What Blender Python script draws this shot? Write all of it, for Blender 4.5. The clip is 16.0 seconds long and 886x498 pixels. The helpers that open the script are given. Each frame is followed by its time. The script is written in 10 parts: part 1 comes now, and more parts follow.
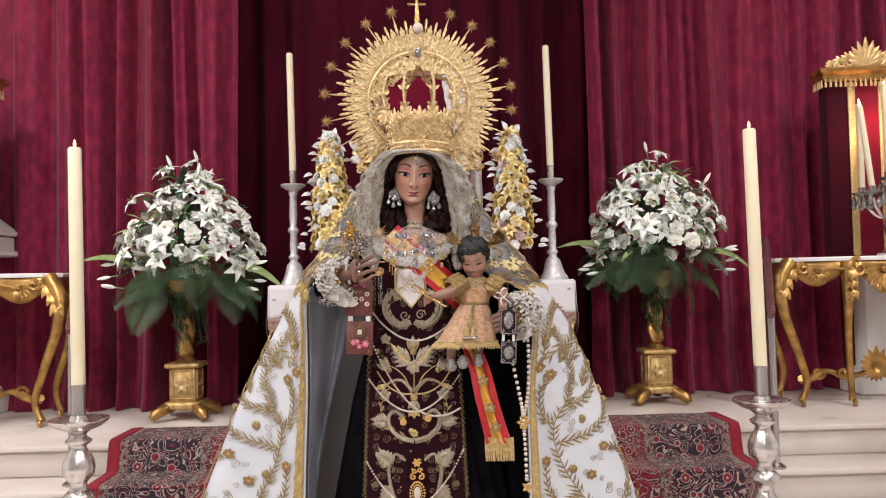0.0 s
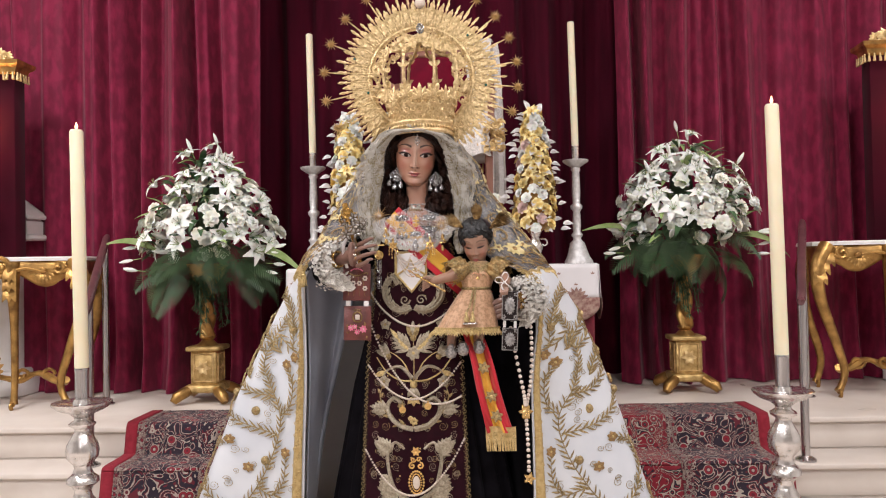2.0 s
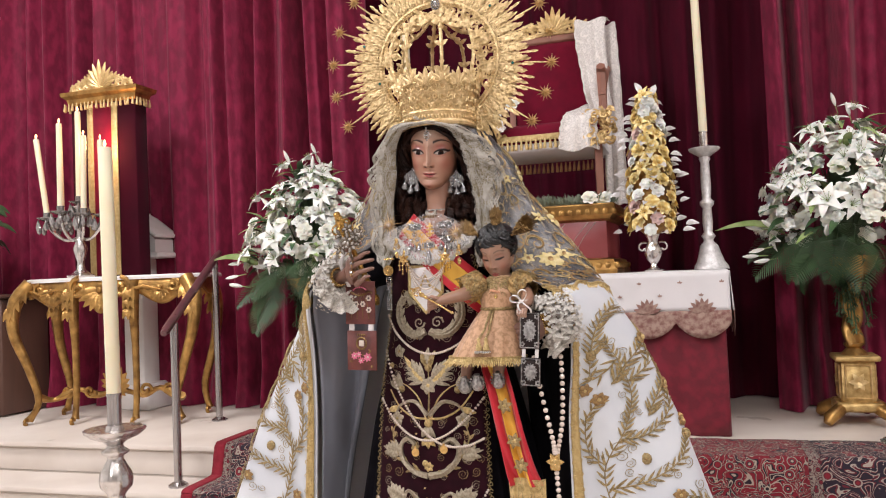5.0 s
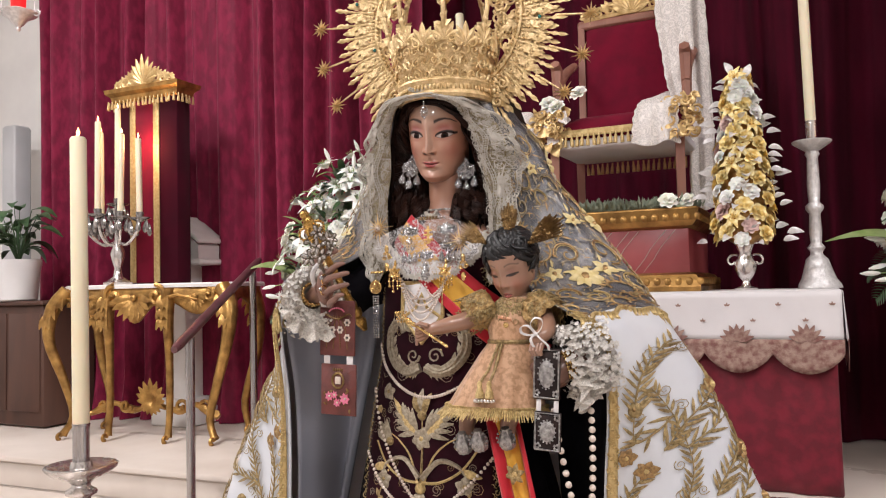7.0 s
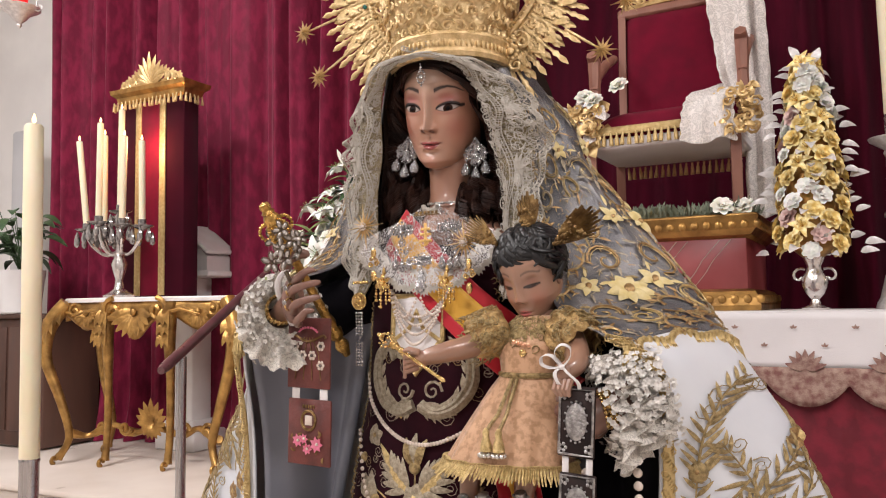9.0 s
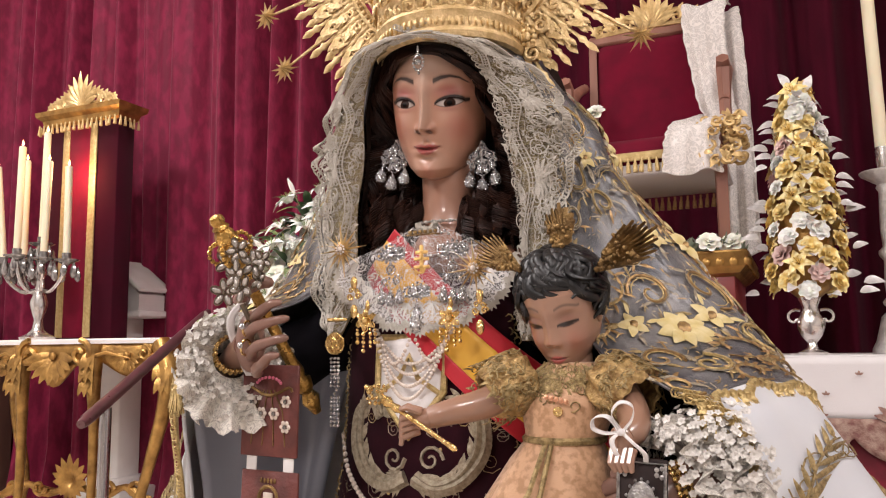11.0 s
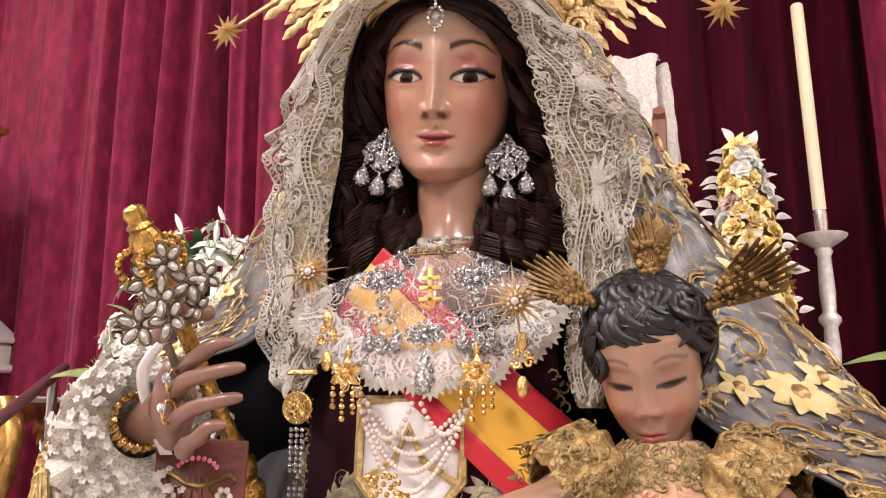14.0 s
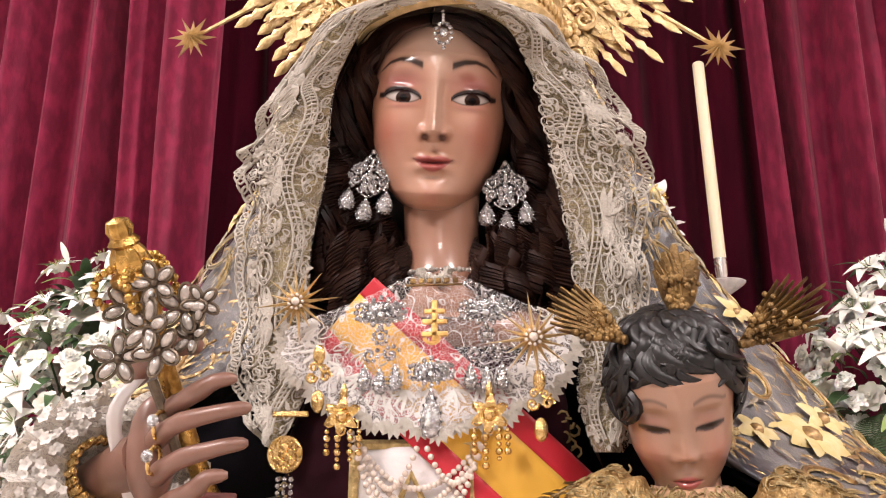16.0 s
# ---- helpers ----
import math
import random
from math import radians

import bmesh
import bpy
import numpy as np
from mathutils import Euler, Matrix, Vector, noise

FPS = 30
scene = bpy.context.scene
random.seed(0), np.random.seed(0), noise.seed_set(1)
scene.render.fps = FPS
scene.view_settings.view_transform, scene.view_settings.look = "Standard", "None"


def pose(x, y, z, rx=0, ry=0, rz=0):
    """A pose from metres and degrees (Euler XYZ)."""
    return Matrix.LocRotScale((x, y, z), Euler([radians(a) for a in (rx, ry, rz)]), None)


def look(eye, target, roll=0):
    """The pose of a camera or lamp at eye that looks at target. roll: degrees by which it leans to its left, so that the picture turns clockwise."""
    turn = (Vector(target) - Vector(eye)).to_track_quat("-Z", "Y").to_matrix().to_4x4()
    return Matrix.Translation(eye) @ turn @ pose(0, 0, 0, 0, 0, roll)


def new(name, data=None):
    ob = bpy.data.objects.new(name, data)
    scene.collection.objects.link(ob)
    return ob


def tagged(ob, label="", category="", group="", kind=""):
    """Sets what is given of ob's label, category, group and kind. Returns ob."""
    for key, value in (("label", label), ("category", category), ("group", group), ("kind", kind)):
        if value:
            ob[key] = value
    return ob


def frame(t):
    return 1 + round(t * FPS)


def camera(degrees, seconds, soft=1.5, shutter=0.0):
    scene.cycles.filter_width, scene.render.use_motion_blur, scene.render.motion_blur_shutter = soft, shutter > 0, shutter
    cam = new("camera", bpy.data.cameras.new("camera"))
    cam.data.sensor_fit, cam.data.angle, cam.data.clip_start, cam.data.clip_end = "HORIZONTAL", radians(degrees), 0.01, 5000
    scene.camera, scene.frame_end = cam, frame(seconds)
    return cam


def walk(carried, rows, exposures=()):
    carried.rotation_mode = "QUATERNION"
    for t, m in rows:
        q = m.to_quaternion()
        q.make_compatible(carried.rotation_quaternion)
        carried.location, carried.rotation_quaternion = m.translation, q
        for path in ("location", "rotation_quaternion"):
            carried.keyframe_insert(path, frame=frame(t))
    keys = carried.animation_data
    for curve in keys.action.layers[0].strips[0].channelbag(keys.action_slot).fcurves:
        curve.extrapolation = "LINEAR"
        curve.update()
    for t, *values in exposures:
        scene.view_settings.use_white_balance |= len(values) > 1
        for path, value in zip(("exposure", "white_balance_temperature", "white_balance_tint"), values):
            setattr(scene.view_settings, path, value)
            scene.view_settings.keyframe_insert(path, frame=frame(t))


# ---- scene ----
cam = camera(58.3, 16.0, soft=1.1)
METRES, EYE, TILT, LEAN, TURN = 3.0, 1.53, 0.0, 0.0, 0.0
ROWS = [
    (0.0, 0.0, 0.0, 0.0, 0.05, 2.22, 1.21),
    (0.5, 0.0012, 0.0013, -0.0002, 0.23, 1.57, 1.27),
    (1.0, 0.0112, 0.0074, -0.0003, 0.85, 1.16, 1.29),
    (1.5, 0.0364, 0.0156, 0.0008, 1.94, 1.04, 1.2),
    (2.0, 0.057, 0.0347, -0.001, 3.52, 1.12, 1.11),
    (2.5, 0.0834, 0.0726, -0.0035, 5.36, 1.25, 1.09),
    (3.0, 0.1146, 0.1129, -0.0001, 7.63, 1.42, 1.25),
    (3.5, 0.1315, 0.1406, 0.0006, 10.35, 1.57, 1.66),
    (4.0, 0.1646, 0.1697, 0.0019, 13.19, 1.71, 2.09),
    (4.5, 0.2025, 0.1985, 0.0049, 15.91, 1.8, 2.32),
    (5.0, 0.2405, 0.2246, 0.0051, 18.67, 1.88, 2.32),
    (7.5, 0.2543, 0.4868, 0.0114, 27.05, 3.04, 1.14),
    (8.0, 0.2579, 0.5245, 0.0109, 28.17, 3.33, 1.01),
    (8.5, 0.2368, 0.5523, 0.0091, 28.74, 3.57, 0.88),
    (11.0, 0.1341, 0.6498, 0.0093, 24.12, 7.09, 0.71),
    (11.5, 0.1181, 0.6779, 0.0111, 23.0, 7.81, 0.74),
    (12.0, 0.1064, 0.6971, 0.0126, 21.98, 8.42, 0.64),
    (12.5, 0.0968, 0.712, 0.0124, 20.67, 9.13, 0.5),
    (13.0, 0.0787, 0.7238, 0.0119, 18.88, 9.97, 0.27),
    (13.5, 0.0562, 0.7319, 0.0114, 16.81, 10.8, 0.05),
    (14.0, 0.0391, 0.7381, 0.0106, 14.68, 11.61, -0.1),
    (14.5, 0.0268, 0.7435, 0.0115, 12.52, 12.42, -0.11),
    (15.0, 0.0092, 0.7484, 0.0122, 9.69, 13.49, 0.01),
    (15.5, -0.0011, 0.7493, 0.0118, 7.59, 14.2, 0.15),
    (16.0, -0.0067, 0.7507, 0.0112, 5.79, 14.61, 0.37),
]
walk(cam, [(t, pose(0, 0, EYE, TILT, LEAN, TURN) @ pose(METRES * x, METRES * y, METRES * z, 90 + pitch, roll, yaw)) for t, x, y, z, yaw, pitch, roll in ROWS],
     [(0.0, -0.12, 6250, 10), (5.0, -0.08, 6250, 10), (8.0, -0.14, 6380, 11), (11.0, -0.07, 6600, 13), (13.0, 0.20, 6750, 16), (16.0, 0.36, 6800, 17)])

# ---- world and lights ----
world = bpy.data.worlds.new("world")
scene.world = world
world.use_nodes = True
world.node_tree.nodes["Background"].inputs[0].default_value = (0.9, 0.92, 1.0, 1)
world.node_tree.nodes["Background"].inputs[1].default_value = 0.05
scene.view_settings.exposure = 0.0


def area(name, eye, target, sx, sy, watts, colour):
    data = bpy.data.lights.new(name, "AREA")
    data.shape, data.size, data.size_y, data.energy, data.color = "RECTANGLE", sx, sy, watts, colour
    ob = new(name, data)
    ob.matrix_world = look(eye, target)
    return ob


WARM = (1.0, 0.955, 0.945)
# assumed lamps, out of view; the two at y 2.7 brighten curtains and pier
LAMPS = [(-2.2, 0.2, 4.9, 158), (1.9, 0.0, 4.9, 100), (-3.2, 2.7, 5.2, 122), (3.4, 2.7, 5.2, 104), (0.0, -3.5, 4.9, 95)]
for lx, ly, lz, lw in LAMPS:
    area("unseen_hall_light", (lx, ly, lz - 0.06), (lx, ly + 0.3, 0), 1.3, 0.7, lw, WARM)


for lx, ly in ((-3.08, 4.93), (2.90, 5.16)):
    glow = bpy.data.lights.new("candle_light", "POINT")
    glow.energy, glow.color, glow.shadow_soft_size = 4.0, (1.0, 0.52, 0.25), 0.04
    new("candle_light", glow).location = (lx, ly, 2.52)


# ---- materials ----
def mat(name, base, rough=0.5, metal=0.0, base2=None, scale=8.0, detail=5.0, bump=0.0, bscale=60.0, sheen=0.0,
        coat=0.0, emit=None, estr=0.0, spec=0.5, vary=0.0, fine=0.0, stretch=(1, 1, 1), sub=0.0, low=0.35, high=0.65):
    m = bpy.data.materials.new(name)
    m.use_nodes = True
    nt = m.node_tree
    n, l = nt.nodes, nt.links
    b = n["Principled BSDF"]
    b.inputs["Base Color"].default_value = (*base, 1)
    b.inputs["Roughness"].default_value = rough
    b.inputs["Metallic"].default_value = metal
    b.inputs["Specular IOR Level"].default_value = spec
    b.inputs["Sheen Weight"].default_value = sheen
    b.inputs["Coat Weight"].default_value = coat
    if sub:
        b.inputs["Subsurface Weight"].default_value = sub
        b.inputs["Subsurface Radius"].default_value = (0.01, 0.005, 0.003)
        b.inputs["Subsurface Scale"].default_value = 1.0
    if emit:
        b.inputs["Emission Color"].default_value = (*emit, 1)
        b.inputs["Emission Strength"].default_value = estr
    tc = n.new("ShaderNodeTexCoord")
    mp = n.new("ShaderNodeMapping")
    mp.inputs["Scale"].default_value = stretch
    l.new(tc.outputs["Object"], mp.inputs[0])
    if base2:
        nz = n.new("ShaderNodeTexNoise")
        nz.inputs["Scale"].default_value, nz.inputs["Detail"].default_value = scale, detail
        l.new(mp.outputs[0], nz.inputs["Vector"])
        cr = n.new("ShaderNodeValToRGB")
        cr.color_ramp.elements[0].position, cr.color_ramp.elements[1].position = low, high
        cr.color_ramp.elements[0].color, cr.color_ramp.elements[1].color = (*base, 1), (*base2, 1)
        l.new(nz.outputs["Fac"], cr.inputs[0])
        last = cr.outputs[0]
        if vary:
            oi = n.new("ShaderNodeObjectInfo")
            hs = n.new("ShaderNodeHueSaturation")
            mr = n.new("ShaderNodeMapRange")
            mr.inputs[3].default_value, mr.inputs[4].default_value = 1 - vary, 1 + vary
            l.new(oi.outputs["Random"], mr.inputs[0])
            l.new(mr.outputs[0], hs.inputs["Value"])
            l.new(last, hs.inputs["Color"])
            last = hs.outputs[0]
        l.new(last, b.inputs["Base Color"])
        mr2 = n.new("ShaderNodeMapRange")
        mr2.inputs[3].default_value, mr2.inputs[4].default_value = max(0.02, rough - 0.1), min(1, rough + 0.12)
        l.new(nz.outputs["Fac"], mr2.inputs[0])
        l.new(mr2.outputs[0], b.inputs["Roughness"])
    if bump:
        nb = n.new("ShaderNodeTexNoise")
        nb.inputs["Scale"].default_value, nb.inputs["Detail"].default_value = bscale, 4
        l.new(mp.outputs[0], nb.inputs["Vector"])
        bp = n.new("ShaderNodeBump")
        bp.inputs["Strength"].default_value, bp.inputs["Distance"].default_value = bump, 0.004
        l.new(nb.outputs["Fac"], bp.inputs["Height"])
        l.new(bp.outputs[0], b.inputs["Normal"])
    return m


def lace(name, base, net=900.0, flower=30.0, veil=0.25, tape=0.16, petal=0.30, thread=0.07):
    """Tape lace: curling tapes and small blossoms on a fine net; between the threads the light goes through."""
    m = mat(name, base, 0.85, sheen=0.1, bump=0.4, bscale=400)
    nt = m.node_tree
    n, l = nt.nodes, nt.links
    tc = n["Texture Coordinate"]
    b, out = n["Principled BSDF"], n["Material Output"]

    def math_node(op, a, c, d=None):
        k = n.new("ShaderNodeMath")
        k.operation = op
        for i, val in enumerate((a, c, d)):
            if val is None:
                continue
            if isinstance(val, (int, float)):
                k.inputs[i].default_value = val
            else:
                l.new(val, k.inputs[i])
        return k.outputs[0]

    def noise_tex(scale, detail):
        t = n.new("ShaderNodeTexNoise")
        t.inputs["Scale"].default_value, t.inputs["Detail"].default_value = scale, detail
        l.new(tc.outputs["Object"], t.inputs["Vector"])
        return t.outputs["Fac"]

    def cells(scale, feature="F1"):
        t = n.new("ShaderNodeTexVoronoi")
        t.feature = feature
        t.inputs["Scale"].default_value = scale
        l.new(tc.outputs["Object"], t.inputs["Vector"])
        return t.outputs["Distance"]
    lines = math_node("ABSOLUTE", math_node("SUBTRACT", math_node("FRACT", math_node("MULTIPLY", noise_tex(flower, 0.4), 7.0), 0.0), 0.5), 0.0)
    curl = math_node("LESS_THAN", lines, tape)
    holes = math_node("GREATER_THAN", cells(net * 0.42), 0.32)
    curl = math_node("MULTIPLY", curl, math_node("MAXIMUM", holes, math_node("LESS_THAN", lines, tape * 0.45)))
    f1 = cells(flower * 1.5)
    bloom = math_node("MULTIPLY", math_node("LESS_THAN", f1, petal), math_node("GREATER_THAN", math_node("SINE", math_node("MULTIPLY", f1, 62.0), 0.0), -0.35))
    mesh = math_node("MULTIPLY", math_node("LESS_THAN", cells(net, "DISTANCE_TO_EDGE"), thread), 1.0)
    a = math_node("MAXIMUM", math_node("MAXIMUM", curl, bloom), math_node("MAXIMUM", mesh, veil))
    tr = n.new("ShaderNodeBsdfTransparent")
    mx = n.new("ShaderNodeMixShader")
    l.new(a, mx.inputs[0])
    l.new(tr.outputs[0], mx.inputs[1])
    l.new(b.outputs[0], mx.inputs[2])
    l.new(mx.outputs[0], out.inputs[0])
    return m


def tulle(name, base, alpha):
    m = mat(name, base, 0.6, sheen=0.3)
    n, l = m.node_tree.nodes, m.node_tree.links
    tr = n.new("ShaderNodeBsdfTransparent")
    mx = n.new("ShaderNodeMixShader")
    mx.inputs[0].default_value = alpha
    l.new(tr.outputs[0], mx.inputs[1])
    l.new(n["Principled BSDF"].outputs[0], mx.inputs[2])
    l.new(mx.outputs[0], n["Material Output"].inputs[0])
    return m


def carpet_mat(name, ground, spot, line, scale=6.5):
    """Knotted pile: scrolling outlines, filled flowers and dark veins on a ground colour."""
    m = mat(name, ground, 0.95, bump=0.6, bscale=300, sheen=0.05)
    n, l = m.node_tree.nodes, m.node_tree.links
    tc = n["Texture Coordinate"]

    def ramp(source, steps):
        r = n.new("ShaderNodeValToRGB")
        r.color_ramp.interpolation = "CONSTANT"
        e = r.color_ramp.elements
        e[0].position, e[0].color = 0.0, (*steps[0][1], 1)
        e[1].position, e[1].color = steps[1][0], (*steps[1][1], 1)
        for p, c in steps[2:]:
            e.new(p).color = (*c, 1)
        l.new(source, r.inputs[0])
        return r.outputs[0]
    nz = n.new("ShaderNodeTexNoise")
    nz.inputs["Scale"].default_value, nz.inputs["Detail"].default_value = scale, 1.2
    nz.inputs["Distortion"].default_value = 1.3
    v = n.new("ShaderNodeTexVoronoi")
    v.inputs["Scale"].default_value = scale * 1.15
    v2 = n.new("ShaderNodeTexVoronoi")
    v2.inputs["Scale"].default_value = scale * 4.5
    for t in (nz, v, v2):
        l.new(tc.outputs["Object"], t.inputs["Vector"])
    scroll = ramp(nz.outputs["Fac"], [(0, ground), (0.36, line), (0.385, spot), (0.41, ground), (0.475, line), (0.50, spot), (0.52, ground), (0.60, line), (0.63, spot), (0.66, line), (0.69, ground)])
    flower = ramp(v.outputs["Distance"], [(0, spot), (0.09, line), (0.15, (0.24, 0.014, 0.026)), (0.24, line), (0.27, spot), (0.32, line), (0.34, ground)])
    fleck = ramp(v2.outputs["Distance"], [(0, spot), (0.13, ground)])

    def over(base, top, source, op, limit):
        k = n.new("ShaderNodeMath")
        k.operation = op
        k.inputs[1].default_value = limit
        l.new(source, k.inputs[0])
        mx = n.new("ShaderNodeMix")
        mx.data_type = "RGBA"
        l.new(k.outputs[0], mx.inputs[0])
        l.new(base, mx.inputs[6])
        l.new(top, mx.inputs[7])
        return mx.outputs[2]
    c = over(scroll, fleck, v2.outputs["Distance"], "LESS_THAN", 0.13)
    c = over(c, flower, v.outputs["Distance"], "LESS_THAN", 0.33)
    l.new(c, n["Principled BSDF"].inputs["Base Color"])
    return m


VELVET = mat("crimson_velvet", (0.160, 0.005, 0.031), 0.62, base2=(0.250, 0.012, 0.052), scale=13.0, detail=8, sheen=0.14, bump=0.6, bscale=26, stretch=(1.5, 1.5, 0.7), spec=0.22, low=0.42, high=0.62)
# darker copy of the crimson velvet, with the recess shade in its colour
VELVET_SHADED = mat("shaded_crimson_velvet", (0.052, 0.002, 0.011), 0.8, base2=(0.078, 0.003, 0.015), scale=4.0, sheen=0.05, bump=0.2, bscale=120, stretch=(3, 3, 0.6), spec=0.1)
CHAIR_RED = mat("chair_red_velvet", (0.135, 0.0025, 0.018), 0.8, base2=(0.185, 0.004, 0.024), scale=9, sheen=0.08, spec=0.15)
FRONTAL = mat("altar_frontal_damask", (0.135, 0.003, 0.014), 0.6, base2=(0.20, 0.006, 0.022), scale=16, detail=8, sheen=0.15, bump=0.6, bscale=22, low=0.42, high=0.6)
STONE = mat("cream_marble", (0.60, 0.52, 0.455), 0.3, base2=(0.70, 0.625, 0.56), scale=2.5, bump=0.05)
PLASTER = mat("white_plaster", (0.70, 0.68, 0.66), 0.85, base2=(0.82, 0.8, 0.77), scale=1.5, bump=0.08, bscale=30)
CEIL = mat("ceiling_plaster", (0.8, 0.78, 0.75), 0.9, base2=(0.83, 0.81, 0.78), scale=1.0)
WHITE_STONE = mat("white_marble", (0.75, 0.71, 0.68), 0.35, base2=(0.82, 0.79, 0.77), scale=6)
RED_MARBLE = mat("red_marble", (0.26, 0.045, 0.05), 0.35, base2=(0.36, 0.085, 0.085), scale=7, low=0.3, high=0.75)
GOLD = mat("gilded_metal", (0.86, 0.62, 0.28), 0.24, 0.95, base2=(0.50, 0.31, 0.10), scale=110, bump=0.6, bscale=260)
GOLD_PALE = mat("pale_gold_filigree", (0.84, 0.65, 0.37), 0.42, 0.78, base2=(0.56, 0.40, 0.19), scale=60, bump=0.5, bscale=350)
GILT = mat("old_gilt_wood", (0.62, 0.36, 0.11), 0.34, 0.75, base2=(0.17, 0.085, 0.026), scale=14, bump=0.5, bscale=70, low=0.3, high=0.75)
GILT_LIGHT = mat("bright_gilt_wood", (0.82, 0.61, 0.30), 0.42, 0.55, base2=(0.56, 0.37, 0.15), scale=25, bump=0.5, bscale=120)
GILT_STAND = mat("worn_gilt_wood", (0.66, 0.46, 0.19), 0.42, 0.6, base2=(0.40, 0.25, 0.085), scale=25, bump=0.4, bscale=90)
BRONZE = mat("dark_bronze_gilt", (0.30, 0.19, 0.075), 0.45, 0.8, base2=(0.13, 0.075, 0.03), scale=60, bump=0.5, bscale=300)
SILVER = mat("polished_silver", (0.84, 0.81, 0.79), 0.24, 0.95, base2=(0.62, 0.59, 0.56), scale=25, bump=0.15, bscale=90)
SILVER_MATT = mat("chased_silver", (0.86, 0.83, 0.82), 0.42, 0.7, base2=(0.66, 0.63, 0.62), scale=45, bump=0.7, bscale=150)
STEEL = mat("brushed_steel", (0.55, 0.53, 0.53), 0.25, 1.0, base2=(0.42, 0.4, 0.4), scale=60, stretch=(1, 1, 0.05))
WOOD = mat("brown_wood", (0.20, 0.085, 0.045), 0.45, base2=(0.12, 0.05, 0.028), scale=10, stretch=(1, 1, 0.15), bump=0.1)
ROSEWOOD = mat("reddish_wood", (0.36, 0.17, 0.12), 0.45, base2=(0.24, 0.10, 0.07), scale=12, stretch=(1, 1, 0.15))
RAILWOOD = mat("dark_rail", (0.14, 0.055, 0.06), 0.3, base2=(0.10, 0.04, 0.045), scale=10)
DARKWOOD = mat("dark_cabinet_wood", (0.06, 0.028, 0.02), 0.45, base2=(0.1, 0.045, 0.03), scale=8, stretch=(1, 1, 0.2))
WAX = mat("ivory_wax", (0.80, 0.71, 0.50), 0.45, base2=(0.84, 0.76, 0.56), scale=5, sub=0.25)
FLAME = mat("flame", (1, 0.6, 0.25), 0.5, emit=(1.0, 0.50, 0.22), estr=7.0)
LAMPGLOW = mat("lamp_diffuser", (0.9, 0.9, 0.85), 0.5, emit=WARM, estr=3.0)
CRYSTAL = mat("crystal", (0.42, 0.40, 0.39), 0.06, 0.7, base2=(0.22, 0.21, 0.2), scale=60)
LINEN = mat("white_linen", (0.70, 0.67, 0.67), 0.8, base2=(0.76, 0.73, 0.73), scale=4, sheen=0.2, bump=0.15, bscale=250)
LINEN_LACE = mat("beige_lace_trim", (0.42, 0.29, 0.23), 0.85, base2=(0.22, 0.10, 0.085), scale=40, detail=3, bump=0.6, bscale=200)
FRINGE = mat("gold_fringe", (0.72, 0.54, 0.26), 0.5, 0.35, base2=(0.5, 0.35, 0.14), scale=80)
RIBBON_GOLD = mat("gold_braid", (0.62, 0.47, 0.22), 0.42, 0.4, base2=(0.48, 0.33, 0.13), scale=60, bump=0.5, bscale=300)
CARPET = carpet_mat("carpet_red_field", (0.21, 0.010, 0.022), (0.40, 0.33, 0.27), (0.020, 0.012, 0.022), 13)
CARPET_BORDER = carpet_mat("carpet_navy_border", (0.022, 0.013, 0.024), (0.38, 0.32, 0.27), (0.12, 0.012, 0.022), 11)
CARPET_STRIPE = carpet_mat("carpet_guard_stripe", (0.30, 0.24, 0.20), (0.022, 0.013, 0.024), (0.12, 0.012, 0.022), 30)
CARPET_RED = mat("carpet_red_border", (0.28, 0.014, 0.03), 0.95, base2=(0.22, 0.01, 0.022), scale=40, bump=0.5, bscale=300)
PETAL = mat("white_petal", (0.91, 0.915, 0.84), 0.6, base2=(0.94, 0.94, 0.90), scale=25, sub=0.1, vary=0.06)
PETAL_CREAM = mat("cream_petal", (0.90, 0.88, 0.74), 0.6, base2=(0.93, 0.92, 0.85), scale=25, sub=0.15, vary=0.08)
LEAF = mat("green_leaf", (0.030, 0.07, 0.028), 0.45, base2=(0.055, 0.11, 0.04), scale=18, vary=0.2)
LEAF_LIGHT = mat("pale_green_bud", (0.22, 0.32, 0.09), 0.5, base2=(0.34, 0.42, 0.18), scale=20, vary=0.2)
FERN = mat("fern_green", (0.036, 0.070, 0.028), 0.5, base2=(0.062, 0.110, 0.044), scale=20, vary=0.25)
GREY_LEAF = mat("silvery_foliage", (0.16, 0.20, 0.14), 0.7, base2=(0.26, 0.29, 0.22), scale=40)
POT = mat("white_pot", (0.72, 0.70, 0.70), 0.4, base2=(0.76, 0.75, 0.75), scale=4)
GREYPOST = mat("grey_painted_post", (0.42, 0.42, 0.43), 0.4, base2=(0.48, 0.48, 0.49), scale=3)
REDGLASS = mat("red_votive_glass", (0.5, 0.01, 0.01), 0.1, emit=(0.9, 0.02, 0.02), estr=1.2)
HAIR = mat("dark_brown_hair", (0.008, 0.0032, 0.0024), 0.46, base2=(0.034, 0.0135, 0.0092), scale=34, spec=0.16)
CHILD_HAIR = mat("carved_black_hair", (0.007, 0.0065, 0.007), 0.36, base2=(0.014, 0.013, 0.0135), scale=60, spec=0.4)
HAND = mat("painted_hand", (0.175, 0.088, 0.064), 0.36, base2=(0.225, 0.115, 0.086), scale=30, coat=0.25)
SATIN = mat("white_satin", (0.58, 0.60, 0.65), 0.42, base2=(0.66, 0.675, 0.71), scale=5, sheen=0.3, bump=0.1, bscale=40)
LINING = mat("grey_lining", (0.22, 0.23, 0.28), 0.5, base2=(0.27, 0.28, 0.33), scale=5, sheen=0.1)
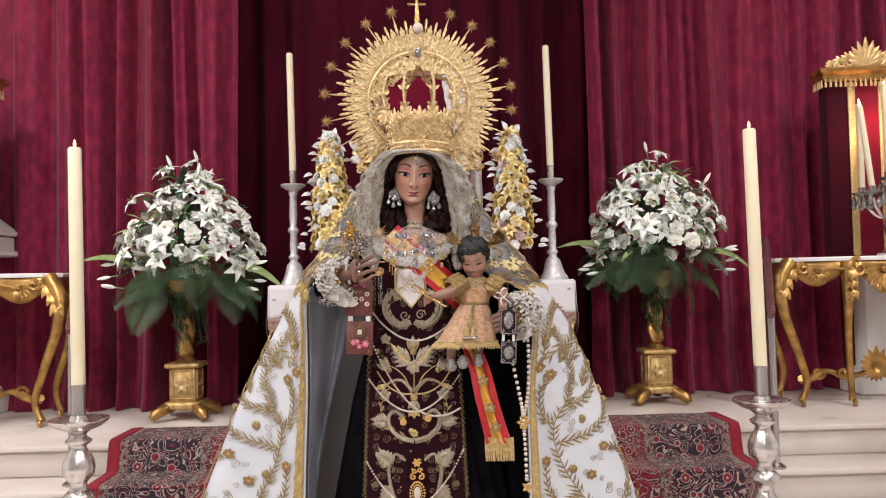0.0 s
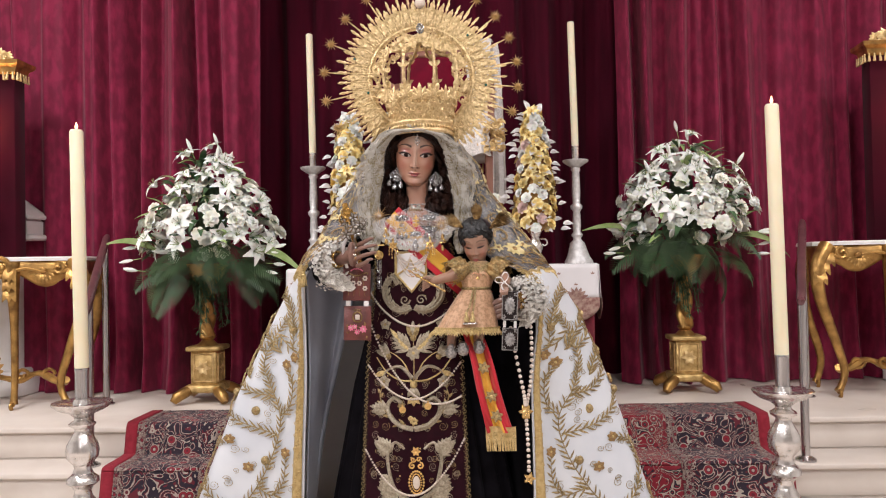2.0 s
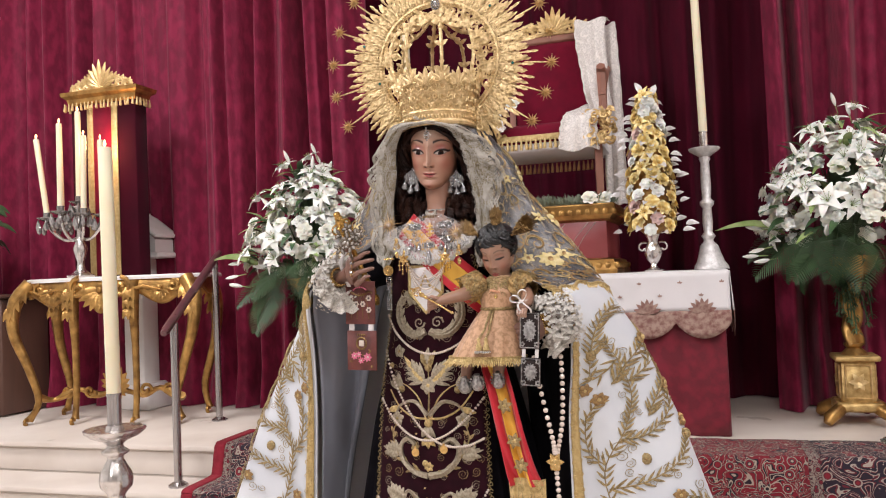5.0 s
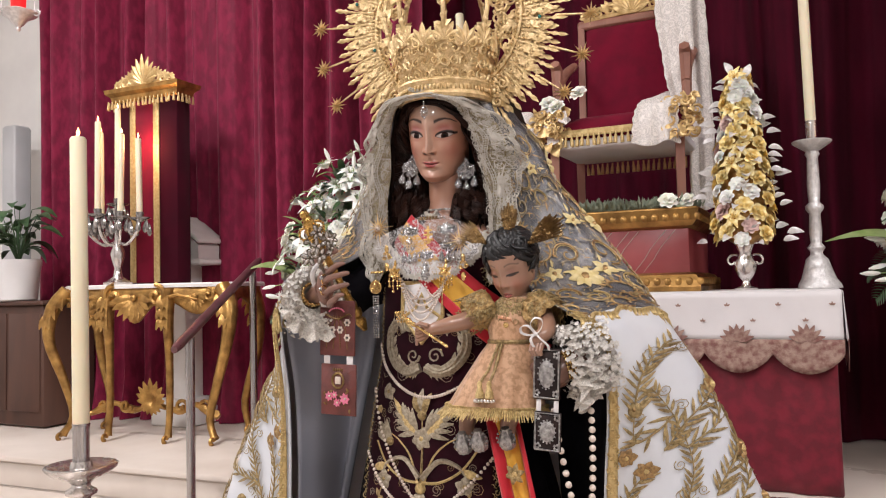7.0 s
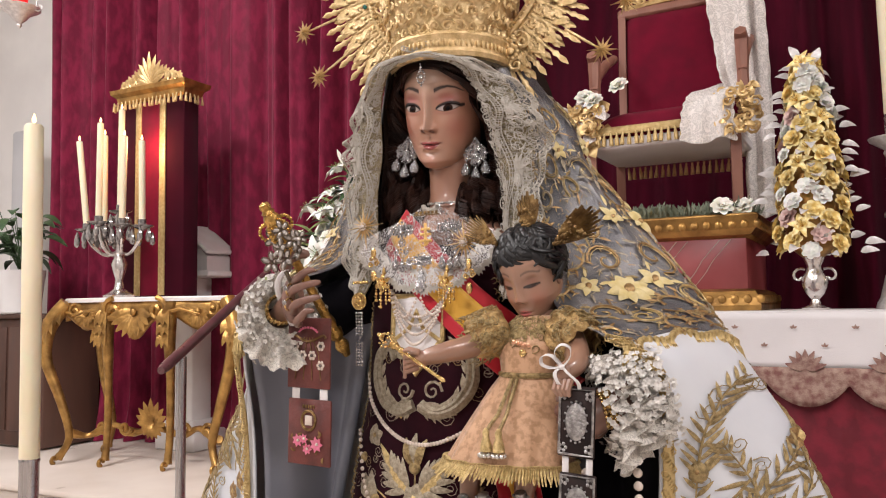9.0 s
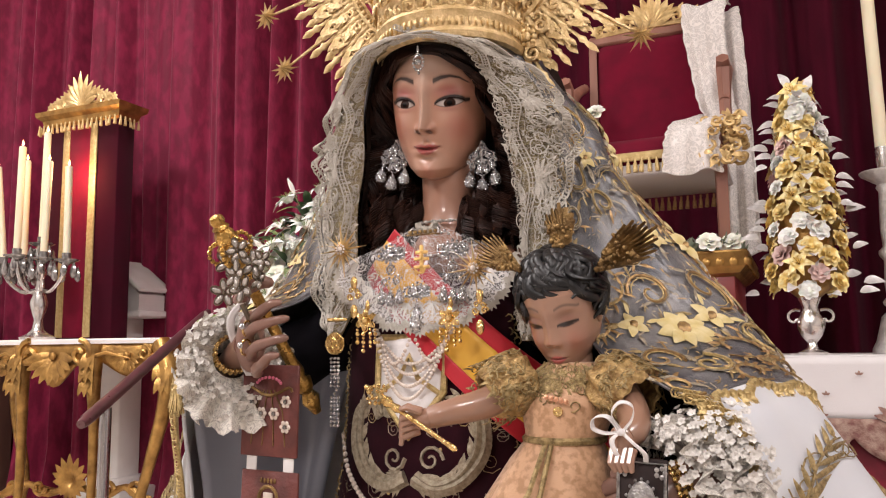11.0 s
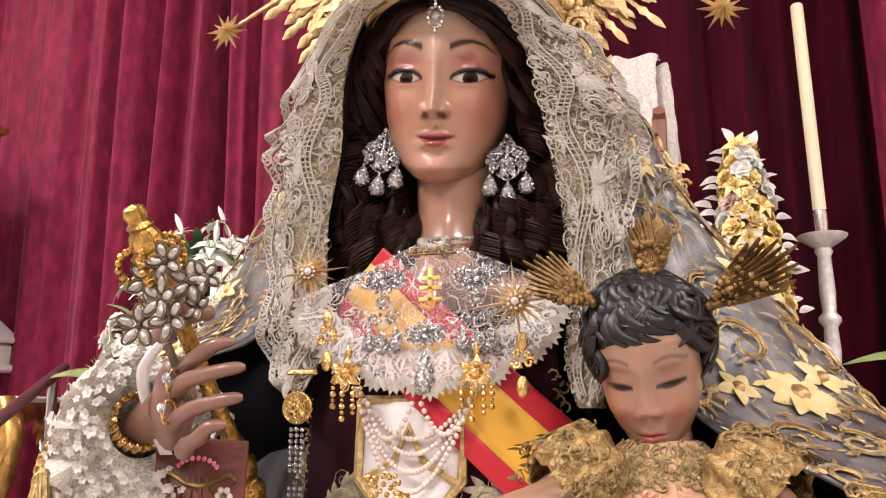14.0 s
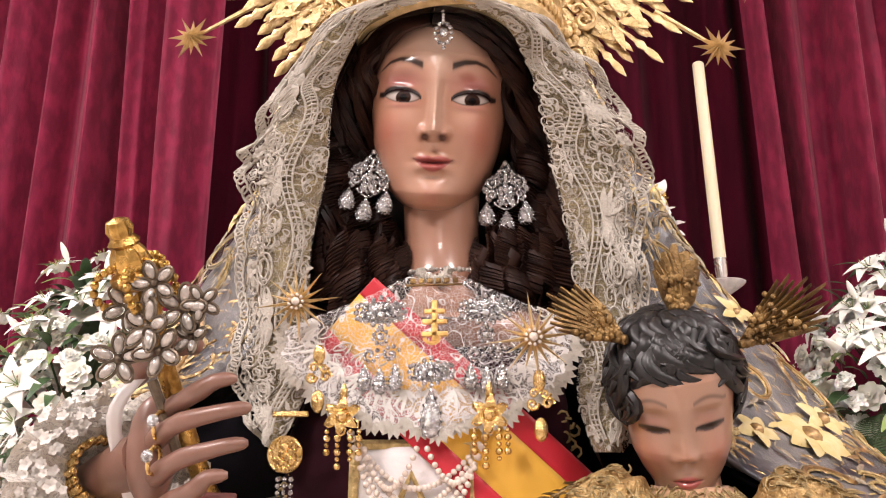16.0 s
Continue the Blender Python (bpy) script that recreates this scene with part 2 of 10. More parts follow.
TISSUE = mat("silver_grey_tissue", (0.050, 0.052, 0.062), 0.38, 0.3, base2=(0.30, 0.285, 0.28), scale=16, bump=0.5, bscale=60, stretch=(1, 1, 0.4), low=0.4, high=0.72)
GOLDCLOTH = mat("gold_tissue", (0.34, 0.27, 0.13), 0.45, 0.4, base2=(0.17, 0.125, 0.06), scale=70, bump=0.4, bscale=300, stretch=(0.3, 1, 2))
EMB = mat("gold_embroidery", (0.46, 0.34, 0.16), 0.42, 0.5, base2=(0.20, 0.14, 0.06), scale=150, bump=0.6, bscale=500)
EMB_BRIGHT = mat("bright_gold_embroidery", (0.70, 0.53, 0.25), 0.38, 0.5, base2=(0.42, 0.30, 0.12), scale=150, bump=0.6, bscale=500)
EMB_BROWN = mat("bronze_sequins", (0.22, 0.135, 0.065), 0.4, 0.55, base2=(0.42, 0.26, 0.10), scale=200)
EMB_SILVER = mat("silvered_embroidery", (0.46, 0.40, 0.30), 0.40, 0.5, base2=(0.27, 0.22, 0.155), scale=150, bump=0.6, bscale=500)
YELLOW = mat("yellow_silk_blossom", (0.60, 0.47, 0.19), 0.65, 0.0, base2=(0.68, 0.57, 0.31), scale=60)
MAROON = mat("maroon_velvet", (0.017, 0.0045, 0.0075), 0.9, base2=(0.026, 0.006, 0.010), scale=30, sheen=0.02, spec=0.05)
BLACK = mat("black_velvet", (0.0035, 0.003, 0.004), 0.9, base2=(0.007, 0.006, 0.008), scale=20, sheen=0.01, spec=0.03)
PEARL = mat("pearl", (0.64, 0.53, 0.45), 0.25, base2=(0.70, 0.61, 0.54), scale=50, coat=0.5)
DIAMOND = mat("paste_diamonds", (0.86, 0.86, 0.87), 0.14, 0.9, base2=(0.30, 0.30, 0.32), scale=260, bump=1.0, bscale=420)
LACE = lace("ivory_lace", (0.44, 0.40, 0.345), 420, 46, 0.04, 0.07, 0.26, 0.035)
LACE_WHITE = lace("white_lace", (0.70, 0.67, 0.67), 300, 40, 0.06, 0.045, 0.20, 0.03)
LACE_CUFF = lace("thick_cuff_lace", (0.62, 0.58, 0.52), 240, 70, 0.62, 0.20, 0.42, 0.05)
LACE_EDGE = lace("dense_white_lace", (0.62, 0.59, 0.57), 300, 60, 0.25, 0.16, 0.40, 0.04)
LACE_THICK = mat("crochet_lace", (0.40, 0.365, 0.315), 0.85, base2=(0.50, 0.465, 0.41), scale=60, bump=0.5, bscale=250)
TULLE = tulle("ivory_tulle", (0.66, 0.62, 0.61), 0.10)
WIRE = mat("dark_flower_wire", (0.17, 0.13, 0.09), 0.45, 0.5, base2=(0.09, 0.065, 0.045), scale=90)
VELVET_DARK = mat("dark_wine_velvet", (0.036, 0.002, 0.008), 0.85, base2=(0.05, 0.002, 0.010), scale=4.0, sheen=0.05, spec=0.1)
SASH_RED = mat("red_silk", (0.50, 0.008, 0.022), 0.5, base2=(0.56, 0.012, 0.028), scale=6, sheen=0.2)
SASH_YELLOW = mat("yellow_silk", (0.78, 0.42, 0.045), 0.5, base2=(0.83, 0.47, 0.06), scale=6, sheen=0.2)
LEATHER = mat("red_brown_leather", (0.15, 0.035, 0.028), 0.5, base2=(0.085, 0.022, 0.018), scale=25, bump=0.4, bscale=120)
DARKPLATE = mat("dark_lacquer", (0.014, 0.009, 0.009), 0.5, base2=(0.026, 0.014, 0.012), scale=30, spec=0.2)
PINK = mat("pink_enamel", (0.62, 0.13, 0.22), 0.4, base2=(0.7, 0.22, 0.32), scale=50)
PEACH = mat("peach_brocade", (0.56, 0.33, 0.19), 0.55, base2=(0.40, 0.22, 0.11), scale=95, detail=3, sheen=0.3, bump=0.2, bscale=200, low=0.46, high=0.6)
RIBBON = mat("white_ribbon", (0.68, 0.65, 0.64), 0.45, base2=(0.74, 0.71, 0.70), scale=10)
EMERALD = mat("green_stone", (0.01, 0.14, 0.12), 0.1, coat=0.8)
PETAL_GOLD = mat("gilded_petal", (0.84, 0.60, 0.17), 0.38, 0.15, base2=(0.95, 0.84, 0.46), scale=40, vary=0.15)
PETAL_PINK = mat("pale_pink_petal", (0.72, 0.50, 0.46), 0.5, base2=(0.78, 0.58, 0.54), scale=30)
OLD_PEARL = mat("smoky_pearl", (0.32, 0.29, 0.26), 0.25, 0.35, base2=(0.54, 0.50, 0.46), scale=60, coat=0.4)
SILVER_WHITE = mat("white_silver", (0.86, 0.84, 0.83), 0.38, 0.35, base2=(0.66, 0.64, 0.63), scale=45, bump=0.6, bscale=120)
HOOD_SHADE = mat("hood_shade_brown", (0.022, 0.013, 0.010), 0.8, base2=(0.035, 0.02, 0.014), scale=30, spec=0.1)
LACE_SNOW = mat("white_crochet_lace", (0.60, 0.57, 0.53), 0.85, base2=(0.67, 0.64, 0.60), scale=60, bump=0.4, bscale=250)
GOLD_MATT = mat("matt_gold", (0.80, 0.52, 0.19), 0.5, 0.55, base2=(0.62, 0.37, 0.12), scale=120, bump=0.4, bscale=300)
OLD_SILVER = mat("tarnished_silver", (0.46, 0.45, 0.44), 0.34, 0.85, base2=(0.22, 0.21, 0.21), scale=120, bump=0.8, bscale=220)


# ---- mesh helpers ----
TAU = 2 * math.pi
I4 = Matrix.Identity(4)


class Geo:
    """Collects verts and faces with a material index, and links them as one mesh."""

    def __init__(self):
        self.v, self.f, self.m = [], [], []

    def add(self, verts, faces, mi=0, M=None):
        o = len(self.v)
        if M is not None:
            verts = [M @ Vector(p) for p in verts]
        self.v.extend(tuple(p) for p in verts)
        self.f.extend(tuple(i + o for i in q) for q in faces)
        self.m.extend([mi] * len(faces))
        return self

    def grid(self, fn, nu, nv, mi=0, wrap=False, M=None):
        verts = [fn(i / nu, j / nv) for j in range(nv + 1) for i in range(nu if wrap else nu + 1)]
        w = nu if wrap else nu + 1
        faces = []
        for j in range(nv):
            for i in range(nu):
                a, b = j * w + i, j * w + (i + 1) % w
                faces.append((a, b, b + w, a + w))
        return self.add(verts, faces, mi, M)

    def lathe(self, prof, n=24, mi=0, M=None, flute=0, depth=0.0, caps=True):
        verts, faces = [], []
        for r, z in prof:
            for i in range(n):
                a = TAU * i / n
                k = 1 + (depth * math.cos(flute * a) if flute else 0)
                verts.append((r * k * math.cos(a), r * k * math.sin(a), z))
        for j in range(len(prof) - 1):
            for i in range(n):
                a, b = j * n + i, j * n + (i + 1) % n
                faces.append((a, b, b + n, a + n))
        if caps:
            faces.append(tuple(range(n))[::-1])
            faces.append(tuple(range((len(prof) - 1) * n, len(prof) * n)))
        return self.add(verts, faces, mi, M)

    def tube(self, pts, r, n=6, mi=0, M=None, flat=1.0):
        pts = [Vector(p) for p in pts]
        k = len(pts)
        rs = r if isinstance(r, (list, tuple)) else [r] * k
        verts, faces, side = [], [], None
        for i, p in enumerate(pts):
            d = (pts[min(i + 1, k - 1)] - pts[max(i - 1, 0)])
            d = d.normalized() if d.length > 1e-9 else Vector((0, 0, 1))
            if side is None:
                side = d.cross(Vector((0.13, 0.21, 0.97)))
                if side.length < 0.05:
                    side = d.cross(Vector((1, 0, 0)))
            side = (side - d * side.dot(d)).normalized()
            up = d.cross(side)
            for j in range(n):
                a = TAU * j / n
                verts.append(p + rs[i] * (math.cos(a) * side + flat * math.sin(a) * up))
        for i in range(k - 1):
            for j in range(n):
                a, b = i * n + j, i * n + (j + 1) % n
                faces.append((a, b, b + n, a + n))
        faces.append(tuple(range(n))[::-1])
        faces.append(tuple(range((k - 1) * n, k * n)))
        return self.add(verts, faces, mi, M)

    def box(self, c, s, bev=0.004, mi=0, M=None):
        c, h = Vector(c), Vector(s) / 2
        b = min(bev, min(h) * 0.45)
        verts, idx = [], {}
        for sx in (-1, 1):
            for sy in (-1, 1):
                for sz in (-1, 1):
                    for ax in range(3):
                        p = [sx * (h[0] - b), sy * (h[1] - b), sz * (h[2] - b)]
                        p[ax] = (sx, sy, sz)[ax] * h[ax]
                        idx[(sx, sy, sz, ax)] = len(verts)
                        verts.append(c + Vector(p))
        faces = []
        sg = (-1, 1)
        for ax in range(3):
            o = [a for a in range(3) if a != ax]
            for s0 in sg:
                def key(a, b2):
                    k = [0, 0, 0]
                    k[ax], k[o[0]], k[o[1]] = s0, a, b2
                    return idx[(*k, ax)]
                faces.append((key(-1, -1), key(1, -1), key(1, 1), key(-1, 1)))
            for a in sg:
                for b2 in sg:
                    k1, k2 = [0, 0, 0], [0, 0, 0]
                    k1[ax], k2[ax] = -1, 1
                    k1[o[0]] = k2[o[0]] = a
                    k1[o[1]] = k2[o[1]] = b2
                    faces.append((idx[(*k1, o[0])], idx[(*k2, o[0])], idx[(*k2, o[1])], idx[(*k1, o[1])]))
        for sx in sg:
            for sy in sg:
                for sz in sg:
                    faces.append(tuple(idx[(sx, sy, sz, ax)] for ax in range(3)))
        return self.add(verts, faces, mi, M)

    def ball(self, c, r, nu=10, nv=7, mi=0, M=None):
        r = r if isinstance(r, (list, tuple)) else (r, r, r)

        def fn(u, v):
            a, b = TAU * u, math.pi * (v - 0.5) * 0.995
            return (c[0] + r[0] * math.cos(a) * math.cos(b), c[1] + r[1] * math.sin(a) * math.cos(b), c[2] + r[2] * math.sin(b))
        return self.grid(fn, nu, nv, mi, True, M)

    def blade(self, M, length, width, rise=0.0, curl=0.0, seg=5, mi=0, tip=1.0, cup=0.15, blunt=0.8):
        """A leaf or petal along +x of M, its face to +z; rise bends its middle up, curl its tip."""
        def fn(u, v):
            s = v
            w = width * 0.5 * (math.sin(math.pi * min(1, s ** (0.75 * tip)) * 0.97 + 0.03) ** blunt) * (1 - 0.02 * s)
            x, y = s * length, (u - 0.5) * 2 * w
            return (x, y, rise * math.sin(math.pi * s) + curl * s * s + cup * abs(u - 0.5) * 2 * w)
        return self.grid(fn, 2, seg, mi, False, M)

    def obj(self, name, mats, parent=None, label="", smooth=True, solid=0.0):
        me = bpy.data.meshes.new(name)
        me.from_pydata(self.v, [], self.f)
        for k in (mats if isinstance(mats, (list, tuple)) else [mats]):
            me.materials.append(k)
        me.polygons.foreach_set("material_index", self.m)
        if smooth:
            me.polygons.foreach_set("use_smooth", [True] * len(self.f))
        me.update()
        if smooth:
            me.set_sharp_from_angle(angle=radians(50))
        ob = new(name, me)
        if parent:
            ob.parent = parent
        if label:
            ob["label"] = label
        if solid:
            k = ob.modifiers.new("thick", "SOLIDIFY")
            k.thickness = solid
        return ob


def thing(name, at, label, category, group="", kind="", rz=0.0):
    ob = new(name)
    ob.matrix_world = pose(*at, 0, 0, rz)
    ob.empty_display_size = 0.05
    return tagged(ob, label, category, group, kind)


def shared(name, src, parent, M, label=""):
    """One more object on the mesh of src."""
    ob = new(name, src.data)
    ob.parent = parent
    ob.matrix_basis = M
    if label:
        ob["label"] = label
    return ob


def lerp(tab, t):
    if t <= tab[0][0]:
        return tab[0][1]
    for (a, va), (b, vb) in zip(tab, tab[1:]):
        if t <= b:
            return va + (vb - va) * (t - a) / (b - a)
    return tab[-1][1]


def spline(P, t):
    """Catmull-Rom through the points P; t from 0 to 1."""
    n = len(P) - 1
    s = min(max(t, 0), 0.99999) * n
    i = int(s)
    f = s - i
    p0, p1, p2, p3 = (Vector(P[max(0, min(n, i + k))]) for k in (-1, 0, 1, 2))
    return 0.5 * (2 * p1 + (p2 - p0) * f + (2 * p0 - 5 * p1 + 4 * p2 - p3) * f * f + (3 * p1 - p0 - 3 * p2 + p3) * f ** 3)


def spiral(c, r, turns, start, hand, n=14):
    """Points of a flat spiral about c (2D), from its outer end inwards."""
    return [(c[0] + r * (1 - 0.85 * k / n) * math.cos(start + hand * TAU * turns * k / n),
             c[1] + r * (1 - 0.85 * k / n) * math.sin(start + hand * TAU * turns * k / n)) for k in range(n + 1)]


def frame_at(p, x, up):
    x = Vector(x).normalized()
    z = Vector(up)
    z = (z - x * z.dot(x)).normalized()
    y = z.cross(x)
    return Matrix(((x[0], y[0], z[0], p[0]), (x[1], y[1], z[1], p[1]), (x[2], y[2], z[2], p[2]), (0, 0, 0, 1)))


def rnd(a, b):
    return random.uniform(a, b)


# ---- hall ----
FLOOR_Z, PLAT = 0.0, 0.68
SKEW = 2.0  # the sanctuary stands a little turned to the first view


def setting(name, geo, material, label, category="", smooth=False):
    return tagged(geo.obj(name, material, smooth=smooth), label, category or name.split("_")[0], kind="structure")


setting("floor", Geo().box((0, -1.5, -0.1), (12.4, 15.4, 0.2)), STONE, "cream marble floor of the church", "floor")
setting("ceiling", Geo().box((0, -1.5, 6.1), (12.4, 15.4, 0.2)), CEIL, "plain white plaster ceiling", "ceiling")
setting("wall_back", Geo().box((0, 6.75, 3.0), (12.4, 0.2, 6.0)), PLASTER, "white plaster wall behind the curtains", "wall")
setting("wall_front", Geo().box((0, -9.1, 3.0), (12.4, 0.2, 6.0)), PLASTER, "white plaster end wall of the nave", "wall")
setting("wall_west", Geo().box((-6.1, -1.2, 3.0), (0.2, 15.6, 6.0)), PLASTER, "white plaster side wall", "wall")
setting("wall_east", Geo().box((6.1, -1.2, 3.0), (0.2, 15.6, 6.0)), PLASTER, "white plaster side wall", "wall")
# fixtures made up to go with the assumed area lights above
for lx, ly, lz, lw in LAMPS:
    fx = thing("assumed_ceiling_lamp", (lx, ly, lz), "assumed white rectangular lamp with a bright diffuser, out of view", "lamp", "hall lamps")
    Geo().box((0, 0, 0.03), (1.34, 0.74, 0.05), 0.01).obj("housing", POT, fx)
    Geo().box((0, 0, 0.0), (1.3, 0.7, 0.02), 0.005).obj("diffuser", LAMPGLOW, fx)
    Geo().tube([(0, 0, 0.05), (0, 0, 5.99 - lz)], 0.01).obj("hanger", STEEL, fx)

# steps up to the sanctuary: each is a slab with a rounded nosing
R = pose(-0.1, 4.38, 0, 0, 0, SKEW)
for k in range(4):
    top = PLAT - 0.17 * k
    front = -0.30 * k
    back = 2.4 if k == 0 else front + 0.31
    g = Geo()
    g.box((0, (front + 0.02 + back) / 2, top - 0.1), (11.4, back - front - 0.02, 0.136), 0.004, M=R)
    step = setting("sanctuary_step", g, STONE, "cream marble step with a rounded nosing", "step", True)
    Geo().box((0, (front + back) / 2, top - 0.017), (11.4, back - front, 0.034), 0.012, M=R).obj("tread", STONE, step)
    if k < 3:
        Geo().box((0, front + 0.16, (top - 0.168) / 2), (11.4, 0.27, top - 0.168), 0.002, M=R).obj("footing", STONE, step)


# carpet over the steps
def carpet():
    ob = thing("stair_carpet", (-0.1, 4.38, 0), "red and navy patterned carpet runner laid over the marble steps", "carpet", rz=SKEW)
    prof = [(0.32, PLAT + 0.012), (0.02, PLAT + 0.012), (-0.02, PLAT + 0.006), (-0.035, PLAT - 0.03), (-0.06, PLAT - 0.13),
            (-0.10, PLAT - 0.152), (-0.3, PLAT - 0.156), (-0.325, PLAT - 0.17), (-0.335, PLAT - 0.21), (-0.36, PLAT - 0.30),
            (-0.40, PLAT - 0.322), (-0.6, PLAT - 0.326), (-0.625, PLAT - 0.34), (-0.635, PLAT - 0.38), (-0.66, PLAT - 0.47),
            (-0.7, PLAT - 0.492), (-0.9, PLAT - 0.496), (-0.93, PLAT - 0.52), (-0.95, PLAT - 0.66), (-1.0, 0.013), (-1.25, 0.012)]

    def edge(x0, x1, z, n):
        g = Geo()
        P = [(0, a, b) for a, b in prof]

        def fn(u, v):
            p = spline(P, v)
            w = 0.004 * math.sin(9 * u * (x1 - x0) + 3 * v)
            return (x0 + (x1 - x0) * u, p[1] - abs(w), p[2] + z + abs(w))
        return g.grid(fn, n, 110)
    wl, wr = -1.66, 1.66
    edge(-1.17, 1.17, 0.002, 40).obj("carpet_field", CARPET, ob, "cream and navy flowers on red", solid=0.012)
    for k in (-1, 1):
        edge(*sorted((k * 1.22, k * 1.60)), 0.002, 10).obj("main_border", CARPET_BORDER, ob, "cream scrolls on a navy border", solid=0.012)
        for x in (1.17, 1.60):
            edge(*sorted((k * x, k * (x + (0.05 if x < 1.5 else 0.06)))), 0.003, 2).obj("guard_stripe", CARPET_STRIPE, ob, "narrow cream stripe with dark checks", solid=0.012)
    for a, b in ((wl - 0.05, wl + 0.012), (wr - 0.012, wr + 0.05)):
        edge(a, b, 0.005, 3).obj("border", CARPET_RED, ob, "plain red edge", solid=0.014)
    return ob


carpet()


# ---- curtains ----
def curtain(name, x0, x1, y0, y1, z0, z1, material, label, folds, amp, seed):
    r = random.Random(seed)
    ph = [r.uniform(0, 9) for _ in range(8)]

    def fn(u, v):
        x = x0 + (x1 - x0) * u
        s = u * (x1 - x0) * folds
        low = 1 - v
        f = math.sin(s * TAU + 1.3 * math.sin(s * 0.9 + ph[0]) + 0.25 * math.sin(v * 3 + ph[1]))
        f = math.copysign(abs(f) ** 0.75, f)
        f2 = 0.5 * math.sin(s * TAU * 0.47 + ph[2] + 0.5 * v) + 0.35 * math.sin(s * TAU * 1.9 + ph[3])
        a = amp * (0.75 + 0.35 * math.sin(s * 0.7 + ph[4])) * (0.8 + 0.3 * low)
        y = y0 + (y1 - y0) * u - a * (f + f2) + 0.015 * math.sin(4 * v + s)
        puddle = max(0, 0.06 - v) / 0.06
        return (x + 0.02 * math.sin(s * 2 + 4 * v), y - 0.05 * puddle, z0 + (z1 - z0) * v)
    ob = Geo().grid(fn, int(330 * (x1 - x0) / 3), 60).obj(name, material)
    return tagged(ob, label, "curtain")


curtain("curtain", -4.75, -1.45, 5.50, 5.62, PLAT + 0.005, 5.2, VELVET, "long crimson velvet curtain hanging in soft folds to the floor", 4.5, 0.082, 3)
curtain("curtain", 1.06, 5.6, 5.78, 5.95, PLAT + 0.005, 5.2, VELVET, "long crimson velvet curtain hanging in soft folds to the floor", 4.5, 0.082, 5)
# the shade behind the altar is put into this curtain's colour
curtain("curtain", -2.3, 1.9, 6.15, 6.25, PLAT + 0.005, 5.2, VELVET_SHADED, "crimson velvet curtain behind the altar, coloured dark for the recess shade", 3.6, 0.05, 8)
rod = thing("curtain_rod", (0, 5.75, 5.22), "long dark rod carrying the crimson curtains", "curtain rod")
Geo().tube([(-5.9, 0, 0), (5.9, 0, 0)], 0.025, 10).obj("rod", BRONZE, rod)


# ---- handrails ----
def handrail(at, mirror):
    ob = thing("handrail", at, "steel handrail with a dark grip on two round posts", "handrail", "stair rails")
    s = -1 if mirror else 1
    a, b = Vector((0.0, 0, 1.335)), Vector((-0.419 * s, 1.06, 1.733))
    d = (b - a)
    g = Geo().tube([a - d * 0.06, a - d * 0.03, a, b, b + d * 0.05], [0.016, 0.022, 0.023, 0.023, 0.016], 12)
    g.obj("grip", RAILWOOD, ob, "dark plum handrail grip")
    for t, z0 in ((0.10, 0.515), (0.93, PLAT)):
        p = a + d * t
        Geo().lathe([(0.021, z0), (0.021, p.z - 0.02)], 14, M=Matrix.Translation((p.x, p.y, 0))).obj("post", STEEL, ob)
        Geo().lathe([(0.05, z0 - 0.005), (0.05, z0 + 0.006), (0.026, z0 + 0.02), (0.022, z0 + 0.022)], 18, M=Matrix.Translation((p.x, p.y, 0))).obj("flange", STEEL, ob)
    return ob


handrail((-1.90, 4.044, 0), False)
handrail((1.68, 4.10, 0), True)


# ---- candles ----
def candle(parent, base, height, r, lean=(0, 0), lit=True, name="candle"):
    x, y, z = base
    g = Geo()
    top = Vector((x + lean[0], y + lean[1], z + height))
    g.tube([base, (x + lean[0] * 0.5, y + lean[1] * 0.5, z + height * 0.5), top - Vector((0, 0, r * 0.3)), top], [r, r, r * 0.98, r * 0.8], 16)
    c = g.obj(name, WAX, parent, "tall ivory wax candle")
    Geo().tube([top, top + Vector((0, 0, 0.012))], 0.0015, 5).obj("wick", BLACK, c)
    if lit:
        Geo().lathe([(0.001, 0.003), (0.0052, 0.009), (0.0060, 0.014), (0.0040, 0.022), (0.0005, 0.032)], 10, M=Matrix.Translation(top)).obj("flame", FLAME, c, "small bright flame")
    return c


